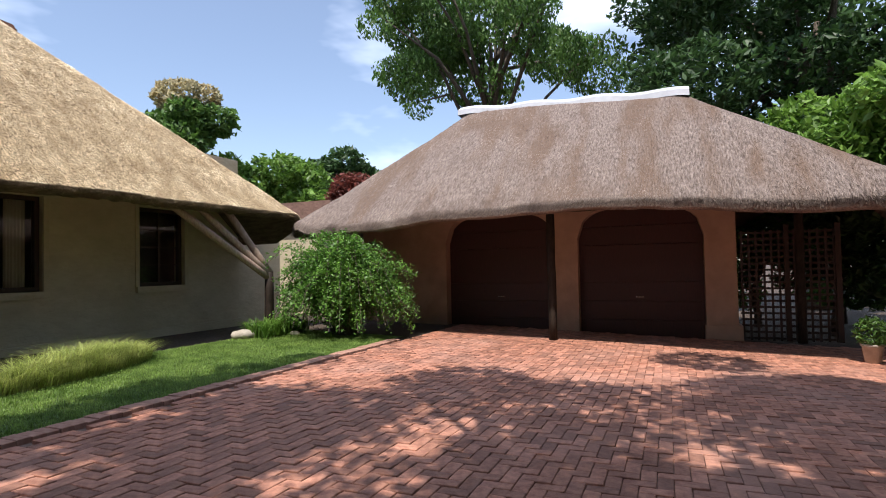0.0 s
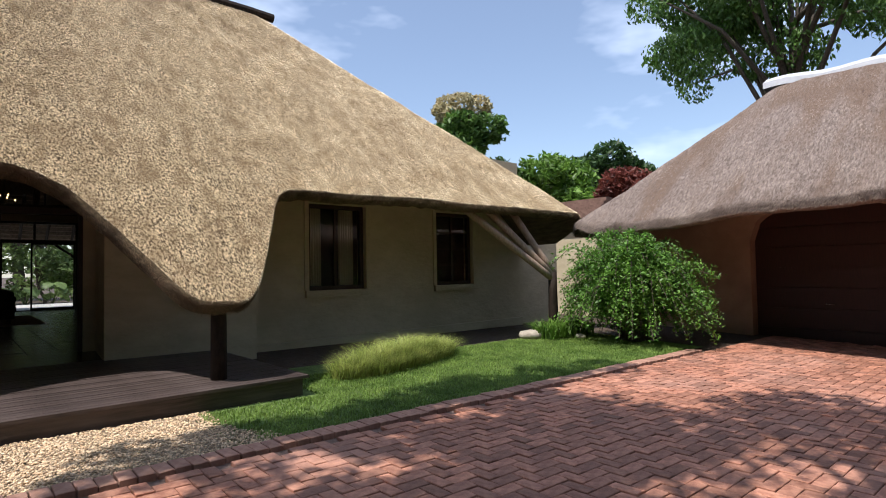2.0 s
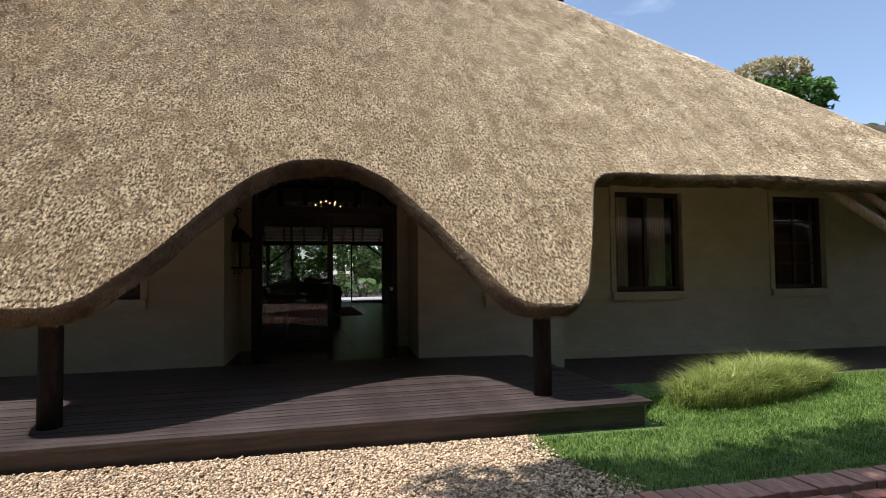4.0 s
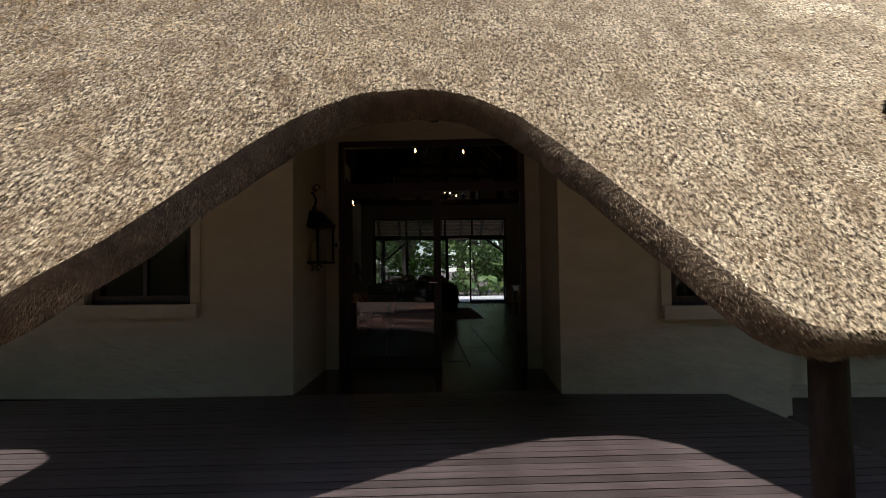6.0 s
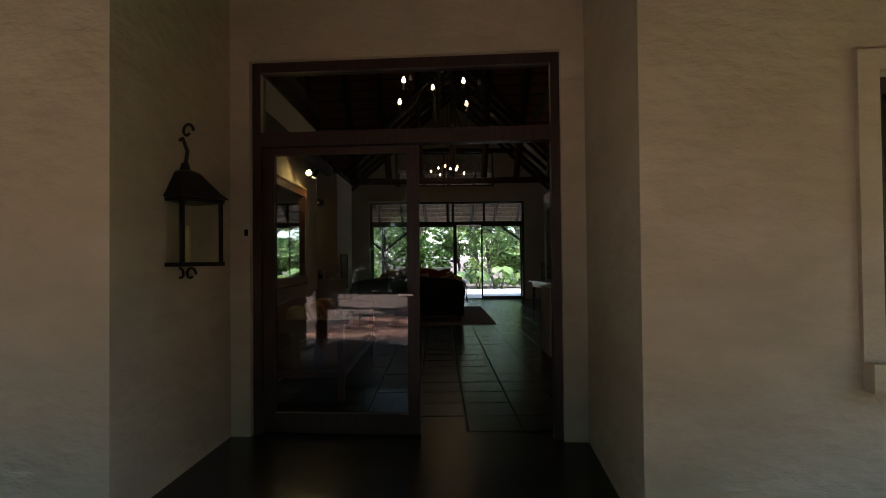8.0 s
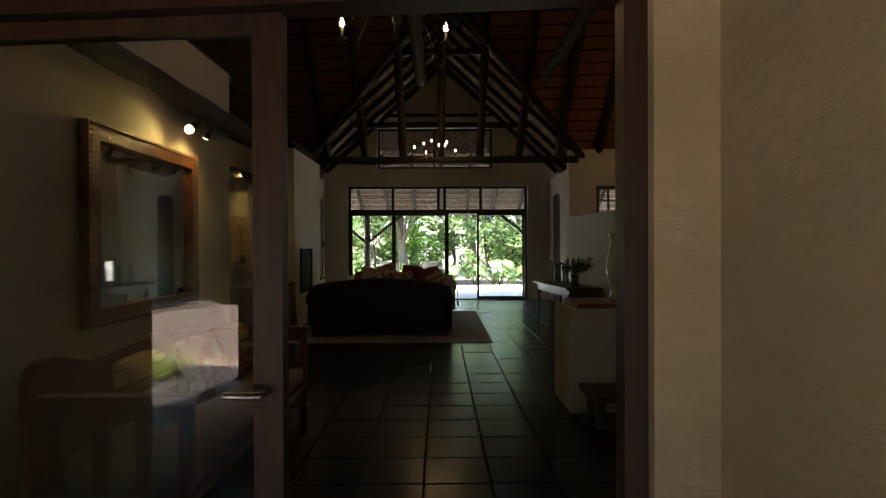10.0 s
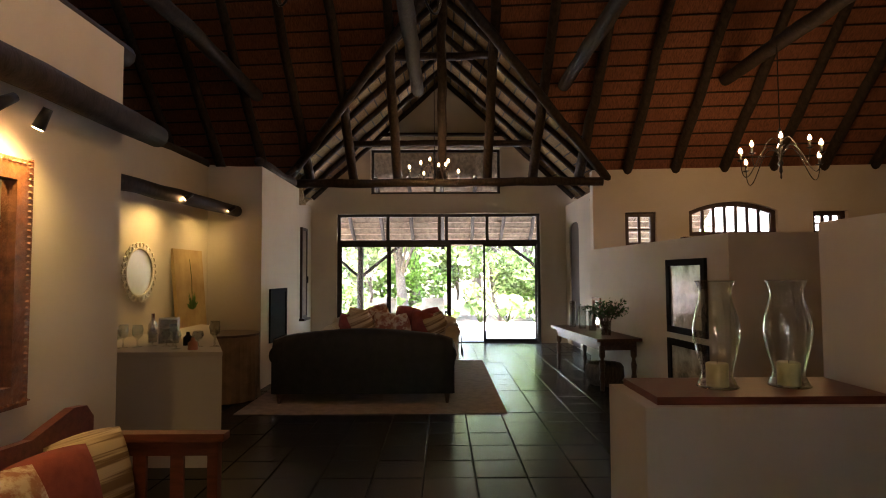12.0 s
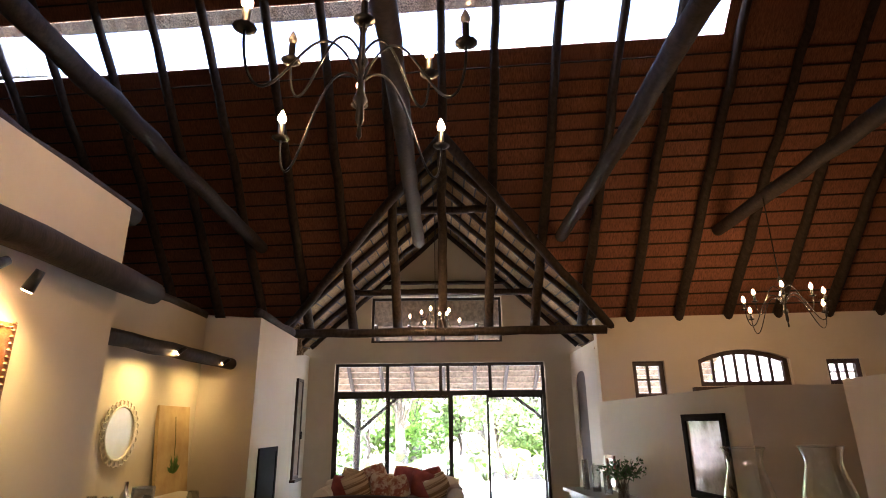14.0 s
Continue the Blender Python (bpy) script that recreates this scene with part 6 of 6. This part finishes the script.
# ---------------------------------------------------------------- great room: sofas and rug
def sofa(m, w, d, h, mat, label, camel, seat_cushions):
    r = root("sofa", m, label, "sofa")

    def soft(nm, x0, x1, y0, y1, z0, z1, bev, mt=mat):
        bm = bmesh.new()
        box(bm, x0, x1, y0, y1, z0, z1)
        bevel(bm, bev, 4)
        return part(nm, bm, mt, r, smooth=True)
    bm = bmesh.new()
    n = 16
    for i in range(n + 1):
        u = 2 * i / n - 1
        z = h - 0.10 + camel * (math.cos(u * math.pi) * 0.5 + 0.5)
        z -= 0.07 * abs(u) ** 8
        pr = [(0.0, 0.12), (0.0, z - 0.08), (0.03, z - 0.02), (0.09, z), (0.16, z - 0.03), (0.2, z - 0.12), (0.24, 0.12)]
        row = [bm.verts.new((u * (w / 2 - 0.02), y, zz)) for y, zz in pr]
        if i:
            for j in range(len(pr) - 1):
                bm.faces.new((last[j], last[j + 1], row[j + 1], row[j]))
        else:
            bm.faces.new(row)
        last = row
    bm.faces.new(last[::-1])
    part("backrest", bm, mat, r, smooth=True)
    soft("seat", -w / 2 + 0.18, w / 2 - 0.18, 0.2, d - 0.02, 0.14, 0.42, 0.05)
    for k in range(seat_cushions):
        a = -w / 2 + 0.2 + (w - 0.4) * k / seat_cushions
        soft("seat_cushion", a + 0.005, a + (w - 0.4) / seat_cushions - 0.005, 0.24, d, 0.425, 0.53, 0.05)
    for s in (-1, 1):
        bm = bmesh.new()
        x = s * (w / 2 - 0.1)
        box(bm, x - 0.1, x + 0.1, 0.03, d - 0.04, 0.12, 0.56)
        tube(bm, [(x, 0.02, 0.58), (x, d - 0.02, 0.58)], 0.13, 16)
        part("armrest", bm, mat, r, smooth=False)
        for y in (0.06, d - 0.12):
            bm = bmesh.new()
            lathe(bm, [(0.02, 0.0), (0.03, 0.07), (0.04, 0.13)], 10, (s * (w / 2 - 0.09), y, 0))
            part("leg", bm, TABLEWOOD, r)
    return r


sofa(pose(0.03, 17.55, FLOOR + 0.012), 2.22, 0.92, 0.94, SOFA_DARK, "dark leather camelback sofa with its back to the entrance", 0.06, 2)
CS = pose(0.12, 21.2, FLOOR + 0.0, 0, 0, 180)
sofa(CS, 2.3, 0.95, 0.93, CREAM_CLOTH, "cream linen sofa with rolled arms facing the room", 0.03, 2)
PILE = ((RED_CLOTH, "rust red woven cushion"), (PRINTED, "cream cushion printed in rust and ochre"), (STRIPE, "striped cushion"))
for k in range(10):
    front = k < 6
    mat, lb = PILE[(k * 2 + k // 3) % 3]
    x = -0.80 + 0.33 * k if front else -0.66 + 0.46 * (k - 6)
    s0 = (0.36 if front else 0.43) + 0.03 * ((k * 5) % 3)
    c = cushion(None, pose(0.1 + x, (20.66 if front else 20.84) - 0.03 * (k % 2), FLOOR + (0.53 if front else 0.56), 16, 16 * (-1) ** k - 4 * (k % 3), (k * 13) % 25 - 12), s0, s0, 0.13, mat, lb + " on the cream sofa")
    tagged(c, "", "cushion", "cushions on the cream sofa")
bm = bmesh.new()
rowl = []
for i in range(9):
    a = math.pi * (i / 8)
    rowl.append([bm.verts.new((1.17 + 0.145 * -math.cos(a), 20.25 + 0.55 * j / 8, FLOOR + 0.585 + 0.145 * math.sin(a) + 0.006 * math.sin(j * 2.1))) for j in range(9)])
for i in range(3):
    rowl.append([bm.verts.new((1.325 + 0.005 * i, 20.25 + 0.55 * j / 8, FLOOR + 0.5 - 0.1 * i)) for j in range(9)])
for p, q in zip(rowl, rowl[1:]):
    for j in range(8):
        bm.faces.new((p[j], p[j + 1], q[j + 1], q[j]))
throw = part("throw", bm, CREAM_CLOTH, None, "cream throw with dark tassels over the sofa's arm", smooth=True)
tagged(throw, "", "throw")
for k in range(6):
    bm = bmesh.new()
    tube(bm, [(1.335, 20.27 + 0.1 * k, FLOOR + 0.3), (1.34, 20.27 + 0.1 * k, FLOOR + 0.18)], [0.008, 0.016], 6)
    part("tassel", bm, BLACK, throw)
bm = bmesh.new()
box(bm, -1.35, 1.72, 17.1, 20.95, FLOOR + 0.001, FLOOR + 0.012)
bevel(bm, 0.004, 1)
tagged(part("rug", bm, RUG, None, "pale woven rug on the slate floor between the sofas"), "", "rug")

# ---------------------------------------------------------------- great room: right side
bm = bmesh.new()
box(bm, 2.04, 3.40, 13.70, 14.32, 0.2, 1.27)
box(bm, 3.40, 5.60, 13.695, 14.34, 0.2, 2.28)
bevel(bm, 0.012, 2)
tagged(part("wall_ledge", bm, PLASTER_IN, None, "low cream plastered wall with a ledge and a raised end", "structure"), "", "wall")
bm = bmesh.new()
box(bm, 2.12, 3.36, 13.75, 14.29, 1.271, 1.312)
bevel(bm, 0.008)
tagged(part("ledge_board", bm, REDWOOD, None, "reddish polished wooden board on the low wall"), "", "shelf")


def hurricane(x, y, s):
    z = 1.313
    prof = [(0.0, 0.004), (0.106, 0.0), (0.11, 0.006), (0.098, 0.03), (0.083, 0.06), (0.081, 0.085), (0.09, 0.13), (0.108, 0.2), (0.122, 0.27), (0.126, 0.32), (0.12, 0.38),
            (0.104, 0.44), (0.09, 0.49), (0.085, 0.52), (0.088, 0.55), (0.097, 0.58), (0.106, 0.6)]
    v = vessel("hurricane_vase", (x, y, z), [(r * s, h * s) for r, h in prof], VASE, "tall curved clear glass hurricane vase on the ledge", "vase", 32, "hurricane vases")
    bm = bmesh.new()
    for rr, h in ((0.106, 0.6), (0.11, 0.005)):
        tube(bm, [(rr * s * math.cos(2 * math.pi * i / 32), rr * s * math.sin(2 * math.pi * i / 32), h * s) for i in range(33)], 0.003, 6, False)
    part("rim", bm, VASE, v, smooth=True)
    bm = bmesh.new()
    lathe(bm, [(0.0, 0.0), (0.058, 0.0), (0.06, 0.008), (0.06, 0.125), (0.054, 0.13), (0.0, 0.122)], 20)
    c = part("candle", bm, WAX, None, "short ivory pillar candle inside the glass vase", smooth=True)
    c.location = (x, y, z + 0.006 * s)
    tagged(c, "", "candle", "pillar candles")
    bm = bmesh.new()
    tube(bm, [(0, 0, 0.12), (0.002, 0, 0.14)], 0.002, 5)
    part("wick", bm, BLACK, c)


hurricane(2.56, 14.0, 1.0)
hurricane(2.98, 14.02, 1.0)


def low_bench():
    r = root("low_bench", pose(2.1, 13.24, FLOOR), "low dark wooden bench before the ledge wall", "bench")
    bm = bmesh.new()
    box(bm, 0, 0.85, 0, 0.42, 0.215, 0.265)
    bevel(bm, 0.02, 3)
    part("seat", bm, TABLEWOOD, r)
    for x in (0.05, 0.74):
        for y in (0.04, 0.32):
            bm = bmesh.new()
            box(bm, x, x + 0.06, y, y + 0.06, 0, 0.216)
            part("leg", bm, TABLEWOOD, r)


low_bench()


def console():
    r = root("console_table", pose(3.06, 18.2, FLOOR, 0, 0, 5.5), "dark wooden console table with turned legs", "table")
    bm = bmesh.new()
    box(bm, -0.02, 0.6, -0.03, 2.05, 0.66, 0.70)
    bevel(bm, 0.008)
    part("tabletop", bm, TABLEWOOD, r)
    bm = bmesh.new()
    box(bm, 0.05, 0.55, 0.04, 1.98, 0.54, 0.655)
    part("apron", bm, TABLEWOOD, r)
    for x in (0.08, 0.52):
        for y in (0.07, 1.95):
            bm = bmesh.new()
            lathe(bm, [(0.025, 0.0), (0.032, 0.05), (0.024, 0.09), (0.04, 0.16), (0.028, 0.24), (0.04, 0.34), (0.022, 0.42), (0.042, 0.46), (0.042, 0.6)], 12, (x, y, 0))
            part("leg", bm, TABLEWOOD, r, smooth=True)


console()
TZ = FLOOR + 0.70
for k, (y, h, rr) in enumerate(((19.9, 0.42, 0.05), (19.6, 0.36, 0.06), (19.3, 0.3, 0.06))):
    vessel("glass_cylinder", (3.13 + 0.08 * k, y, TZ), [(0, 0), (rr, 0), (rr, h), (rr - 0.004, h), (rr - 0.004, 0.01), (0, 0.01)], VASE, "tall clear glass cylinder on the console table", "vase", 20, "glass cylinders")


def leafy_vase():
    r = root("leafy_vase", pose(3.3, 18.65, TZ), "glass vase with dark eucalyptus branches on the console table", "vase")
    bm = bmesh.new()
    lathe(bm, [(0, 0), (0.07, 0), (0.08, 0.2), (0.075, 0.2), (0.065, 0.01), (0, 0.01)], 18, cap=False)
    part("glass_body", bm, VASE, r, smooth=True)
    rng = random.Random(33)
    bm = bmesh.new()
    V, F = [], []
    for i in range(24):
        a, t = rng.uniform(0, 6.28), rng.uniform(0.2, 1.0)
        tip = Vector((math.cos(a) * 0.33 * t, math.sin(a) * 0.36 * t, rng.uniform(0.3, 0.5)))
        mid = Vector((tip.x * 0.35, tip.y * 0.35, 0.28))
        tube(bm, [(0, 0, 0.03), mid, tip], 0.004, 5, False)
        for k in range(16):
            u = rng.uniform(0.2, 1)
            p = mid.lerp(tip, u) + Vector((rng.gauss(0, 0.03), rng.gauss(0, 0.03), rng.gauss(0, 0.03)))
            d = Vector((rng.uniform(-1, 1), rng.uniform(-1, 1), rng.uniform(-1, 1))).normalized()
            w = d.orthogonal().normalized()
            s = rng.uniform(0.018, 0.032)
            n = len(V)
            V.extend([p - d * s, p + w * s * 0.7, p + d * s, p - w * s * 0.7])
            F.append((n, n + 1, n + 2, n + 3))
    part("twig_bunch", bm, BARK, r)
    raw("foliage", V, F, LEAF_DARK, r)


leafy_vase()
bm = bmesh.new()
lathe(bm, [(0.0, 0.0), (0.2, 0.0), (0.27, 0.12), (0.26, 0.26), (0.23, 0.3), (0.21, 0.28), (0.24, 0.14), (0.18, 0.03), (0, 0.03)], 24, cap=False)
bk = part("basket", bm, BARK, None, "round dark woven basket under the console table", smooth=True)
bk.location = (3.3, 18.75, FLOOR)
tagged(bk, "", "basket")
PART = pose(3.752, 17.56, 0, 0, 0, -84.5)
framed("framed_print", PART @ pose(0, 0, 1.263), 0.83, 0.865, 0.075, 0.035, BLACK, PAINTING, "dark framed print under glass on the partition wall", "picture")
framed("framed_print", PART @ pose(0.0, 0, 0.36), 0.83, 0.83, 0.075, 0.035, BLACK, PAINTING, "dark framed print hung low on the partition wall", "picture")
framed("small_mirror", pose(3.50, 20.0, TZ + 0.003, 0, 0, -84.5), 0.34, 0.48, 0.05, 0.03, GILT, MIRROR, "small gilt framed mirror standing on the console table", "mirror")
RW = lambda u: (3.6 + u * math.cos(radians(-5)), WING + u * math.sin(radians(-5)))
window("window_7", RW(0.54), -5, 0.52, 0.59, 2.43, 0.25, (2, 2), "small dark wooden clerestory window", sill=False)
window("window_8", RW(1.6), -5, 1.44, 0.42, 2.6, 0.25, (7, 1), "wide arched clerestory window with seven panes", sill=False, rise=0.16)
window("window_9", RW(3.6), -5, 0.55, 0.40, 2.6, 0.25, (3, 2), "small dark wooden clerestory window", sill=False)
bm = bmesh.new()
box(bm, 0, 1.7, -0.16, -0.004, -0.08, -0.02)
sh = part("window_shelf", bm, DARKWOOD, None, "dark wooden shelf under the arched window")
sh.matrix_basis = pose(*RW(1.45), 2.6, 0, 0, -5)
tagged(sh, "", "shelf")
bm = bmesh.new()
box(bm, 3.9, 3.95, 22.4, 23.25, FLOOR, 3.1)
tagged(part("door_2", bm, DARKWOOD, None, "dark wooden door in the arched doorway of the wing", "structure"), "", "door")


def patio_chair(x, y, turn):
    r = root("patio_chair", pose(x, y, FLOOR - 0.03, 0, 0, turn), "pale cushioned patio armchair on the veranda", "chair", "patio chairs")
    for sx in (-1, 1):
        for yy in (-0.3, 0.3):
            bm = bmesh.new()
            box(bm, sx * 0.33 - 0.025, sx * 0.33 + 0.025, yy - 0.025, yy + 0.025, 0, 0.6)
            part("leg", bm, DARKWOOD, r)
        bm = bmesh.new()
        box(bm, sx * 0.33 - 0.04, sx * 0.33 + 0.04, -0.34, 0.34, 0.6, 0.63)
        part("armrest", bm, DARKWOOD, r)
    for nm, b in (("seat", (-0.3, 0.3, -0.32, 0.32, 0.34, 0.5)), ("back_cushion", (-0.3, 0.3, -0.36, -0.2, 0.5, 0.98))):
        bm = bmesh.new()
        box(bm, *b)
        bevel(bm, 0.05, 3)
        part(nm, bm, CREAM_CLOTH, r, smooth=True)


patio_chair(-0.55, 26.0, 0)
patio_chair(0.75, 26.0, 0)

# ---------------------------------------------------------------- garden lattice and pots beside the garage
def lattice():
    r = root("lattice_screen", pose(13.2, -1.42, -0.2), "dark wooden lattice screen beside the garage", "lattice")
    w, h = 1.65, 2.3
    for i in range(13):
        bm = bmesh.new()
        y = -0.04 - w * i / 12
        box(bm, 0, 0.012, y - 0.022, y + 0.022, 0, h)
        part("slat", bm, DARKWOOD, r)
    for i in range(18):
        bm = bmesh.new()
        z = 0.05 + (h - 0.1) * i / 17
        box(bm, 0.013, 0.025, -w - 0.06, 0, z - 0.022, z + 0.022)
        part("slat", bm, DARKWOOD, r)
    for y in (-0.86, -w - 0.1):
        bm = bmesh.new()
        box(bm, -0.03, 0.05, y - 0.05, y + 0.05, 0, h + 0.1)
        part("post", bm, DARKWOOD, r)


lattice()
for k, (x, y) in enumerate(((10.95, -3.05), (10.6, -3.35))):
    r = root("flower_pot", pose(x, y, ground_z(x, y)), "weathered clay pot with a leafy plant at the yard's edge", "pot", "flower pots")
    bm = bmesh.new()
    lathe(bm, [(0, 0), (0.11, 0), (0.15, 0.26), (0.17, 0.27), (0.17, 0.31), (0.14, 0.31), (0.13, 0.25), (0, 0.25)], 16, cap=False)
    part("pot", bm, STONE, r, smooth=True)
    leaf_mass("foliage", [(0, 0, 0.5, 0.25, 0.25, 0.25)], 500, 0.045, LEAF, r, 300 + k)
# neighbouring tiled roof seen between the two thatched roofs
bm = bmesh.new()
for i in range(5):
    z = 3.0 + 0.12 * i
    box(bm, 13.9 + 0.14 * i, 14.2 + 0.14 * i, 9.6, 15.5, z, z + 0.13)
nr = tagged(part("neighbour_roof", bm, ROOF_TILE, None, "brown tiled roof of an outbuilding", "structure"), "", "roof")
bm = bmesh.new()
box(bm, 14.2, 18, 9.8, 15.3, -0.2, 3.0)
tagged(part("wall_outbuilding", bm, PLASTER, None, "pale wall of an outbuilding", "structure"), "", "wall")

# ---------------------------------------------------------------- paving, edging, gravel, slate tiles
def brick_mesh(name, lx, ly, h, mat, dome=0.004, edge=0.005):
    bm = bmesh.new()
    lo = [bm.verts.new((x, y, -h)) for x, y in ((-lx, -ly), (lx, -ly), (lx, ly), (-lx, ly))]
    md = [bm.verts.new((v.co.x, v.co.y, -dome)) for v in lo]
    hi = [bm.verts.new((v.co.x * (1 - edge / lx), v.co.y * (1 - edge / ly), 0)) for v in lo]
    bm.faces.new(hi)
    for a, b in ((lo, md), (md, hi)):
        for i in range(4):
            bm.faces.new((a[i], a[(i + 1) % 4], b[(i + 1) % 4], b[i]))
    me = bpy.data.meshes.new(name)
    bm.to_mesh(me)
    bm.free()
    me.materials.append(mat)
    return me


def lay(name, me, places, parent, near, rest_label, limit=300):
    """Lays pieces at (x, y, z, turn, tilt x, tilt y): the nearest as objects, the others joined."""
    places.sort(key=near)
    co = np.array([v.co[:] for v in me.vertices])
    polys = [list(p.vertices) for p in me.polygons]
    for x, y, z, a, tx, ty in places[:limit]:
        ob = new(name, me)
        ob.parent = parent
        ob.matrix_basis = Matrix.LocRotScale((x, y, z), Euler((tx, ty, a)), None)
    V, F = [], []
    for x, y, z, a, tx, ty in places[limit:]:
        k = len(V)
        c, s = math.cos(a), math.sin(a)
        for p in co:
            V.append((x + c * p[0] - s * p[1], y + s * p[0] + c * p[1], z + p[2] + tx * p[1] - ty * p[0]))
        F.extend([[i + k for i in f] for f in polys])
    if V:
        raw("remaining_" + name + "s", V, F, me.materials[0], parent, rest_label, "stuff")


def paving():
    rng = random.Random(15)
    me = brick_mesh("brick", 0.1085, 0.053, 0.05, BRICK)
    L, W = 0.222, 0.111
    places = []
    for i in range(-110, 200):
        for j in range(-110, 110):
            # herringbone at right angles to the house
            for kind in (0, 1):
                gx_, gy_ = (i + 0), (j + 0)
                if kind == 0:
                    if (gx_ - gy_) % 4 != 0:
                        continue
                    x, y, a = (gx_ + 1.0) * W, (gy_ + 0.5) * W, 0.0
                else:
                    if (gx_ - gy_) % 4 != 2:
                        continue
                    x, y, a = (gx_ + 0.5) * W, (gy_ + 0.0) * W, math.pi / 2
                if not (-3.2 < x < 12.9 and -8.5 < y < 4.72):
                    continue
                places.append((x, y, ground_z(x, y) + rng.uniform(-0.003, 0.003), a + rng.uniform(-0.015, 0.015), 0.037 + rng.uniform(-0.012, 0.012), 0.012 + rng.uniform(-0.012, 0.012)))
    lay("brick", me, places, pavement, lambda p: (p[0] - 3.0) ** 2 + (p[1] - 2.6) ** 2, "red clay paving bricks of the yard")
    em = brick_mesh("edging_brick", 0.106, 0.052, 0.07, EDGER)
    r = root("edging", pose(0, 0, 0), "row of red edging bricks between paving and lawn", "kerb", kind="structure")
    pl = []
    for i in range(140):
        x = -4.5 + 0.115 * i
        if x > 9.6:
            break
        pl.append((x, 4.93 + rng.uniform(-0.006, 0.006), ground_z(x, 4.93) + 0.014 + rng.uniform(-0.006, 0.006), math.pi / 2 + rng.uniform(-0.04, 0.04), 0.0, 0.0))
    lay("edging_brick", em, pl, r, lambda p: abs(p[0] - 3), "red edging bricks")


paving()


def gravel():
    rng = random.Random(21)
    V, F = [], []
    base = [Vector(v) for v in ((1, 0, 0), (-1, 0, 0), (0, 1, 0), (0, -1, 0), (0, 0, 1), (0, 0, -1))]
    fs = ((0, 2, 4), (2, 1, 4), (1, 3, 4), (3, 0, 4), (2, 0, 5), (1, 2, 5), (3, 1, 5), (0, 3, 5))
    for i in range(42000):
        x, y = rng.uniform(-4.5, 2.15), rng.uniform(5.05, 6.22)
        if x > 1.75 + 0.25 * math.sin(y * 4) * rng.random() + 0.15:
            continue
        s = rng.uniform(0.006, 0.014)
        a = rng.uniform(0, 6.28)
        c, sn = math.cos(a), math.sin(a)
        e = (s * rng.uniform(0.9, 1.6), s, s * rng.uniform(0.5, 0.8))
        k = len(V)
        z = ground_z(x, y) - 0.012 + rng.uniform(0, 0.012)
        for b in base:
            px, py = b.x * e[0], b.y * e[1]
            V.append((x + c * px - sn * py, y + sn * px + c * py, z + b.z * e[2]))
        F.extend([tuple(k + j for j in f) for f in fs])
    tagged(raw("gravel", V, F, GRAVEL, gravel_bed, "loose tan gravel stones", "stuff", True), "")


gravel()


def slate_floor():
    rng = random.Random(25)
    me = brick_mesh("slate_tile", 0.1955, 0.1955, 0.02, SLATE, 0.003, 0.004)
    pl = []
    for i in range(-6, 22):
        for j in range(33):
            x, y = 1.05 + 0.4 * i, 10.95 + 0.4 * j
            if not (-2.6 < x < 8.9 and y < 23.75):
                continue
            pl.append((x, y, FLOOR + rng.uniform(-0.002, 0.002), rng.choice((0, math.pi / 2, math.pi)), rng.uniform(-0.003, 0.003), rng.uniform(-0.003, 0.003)))
    lay("slate_tile", me, pl, floor, lambda p: abs(p[0] - 1.6) * 1.6 + abs(p[1] - 16) * 0.55, "dark slate floor tiles")


slate_floor()
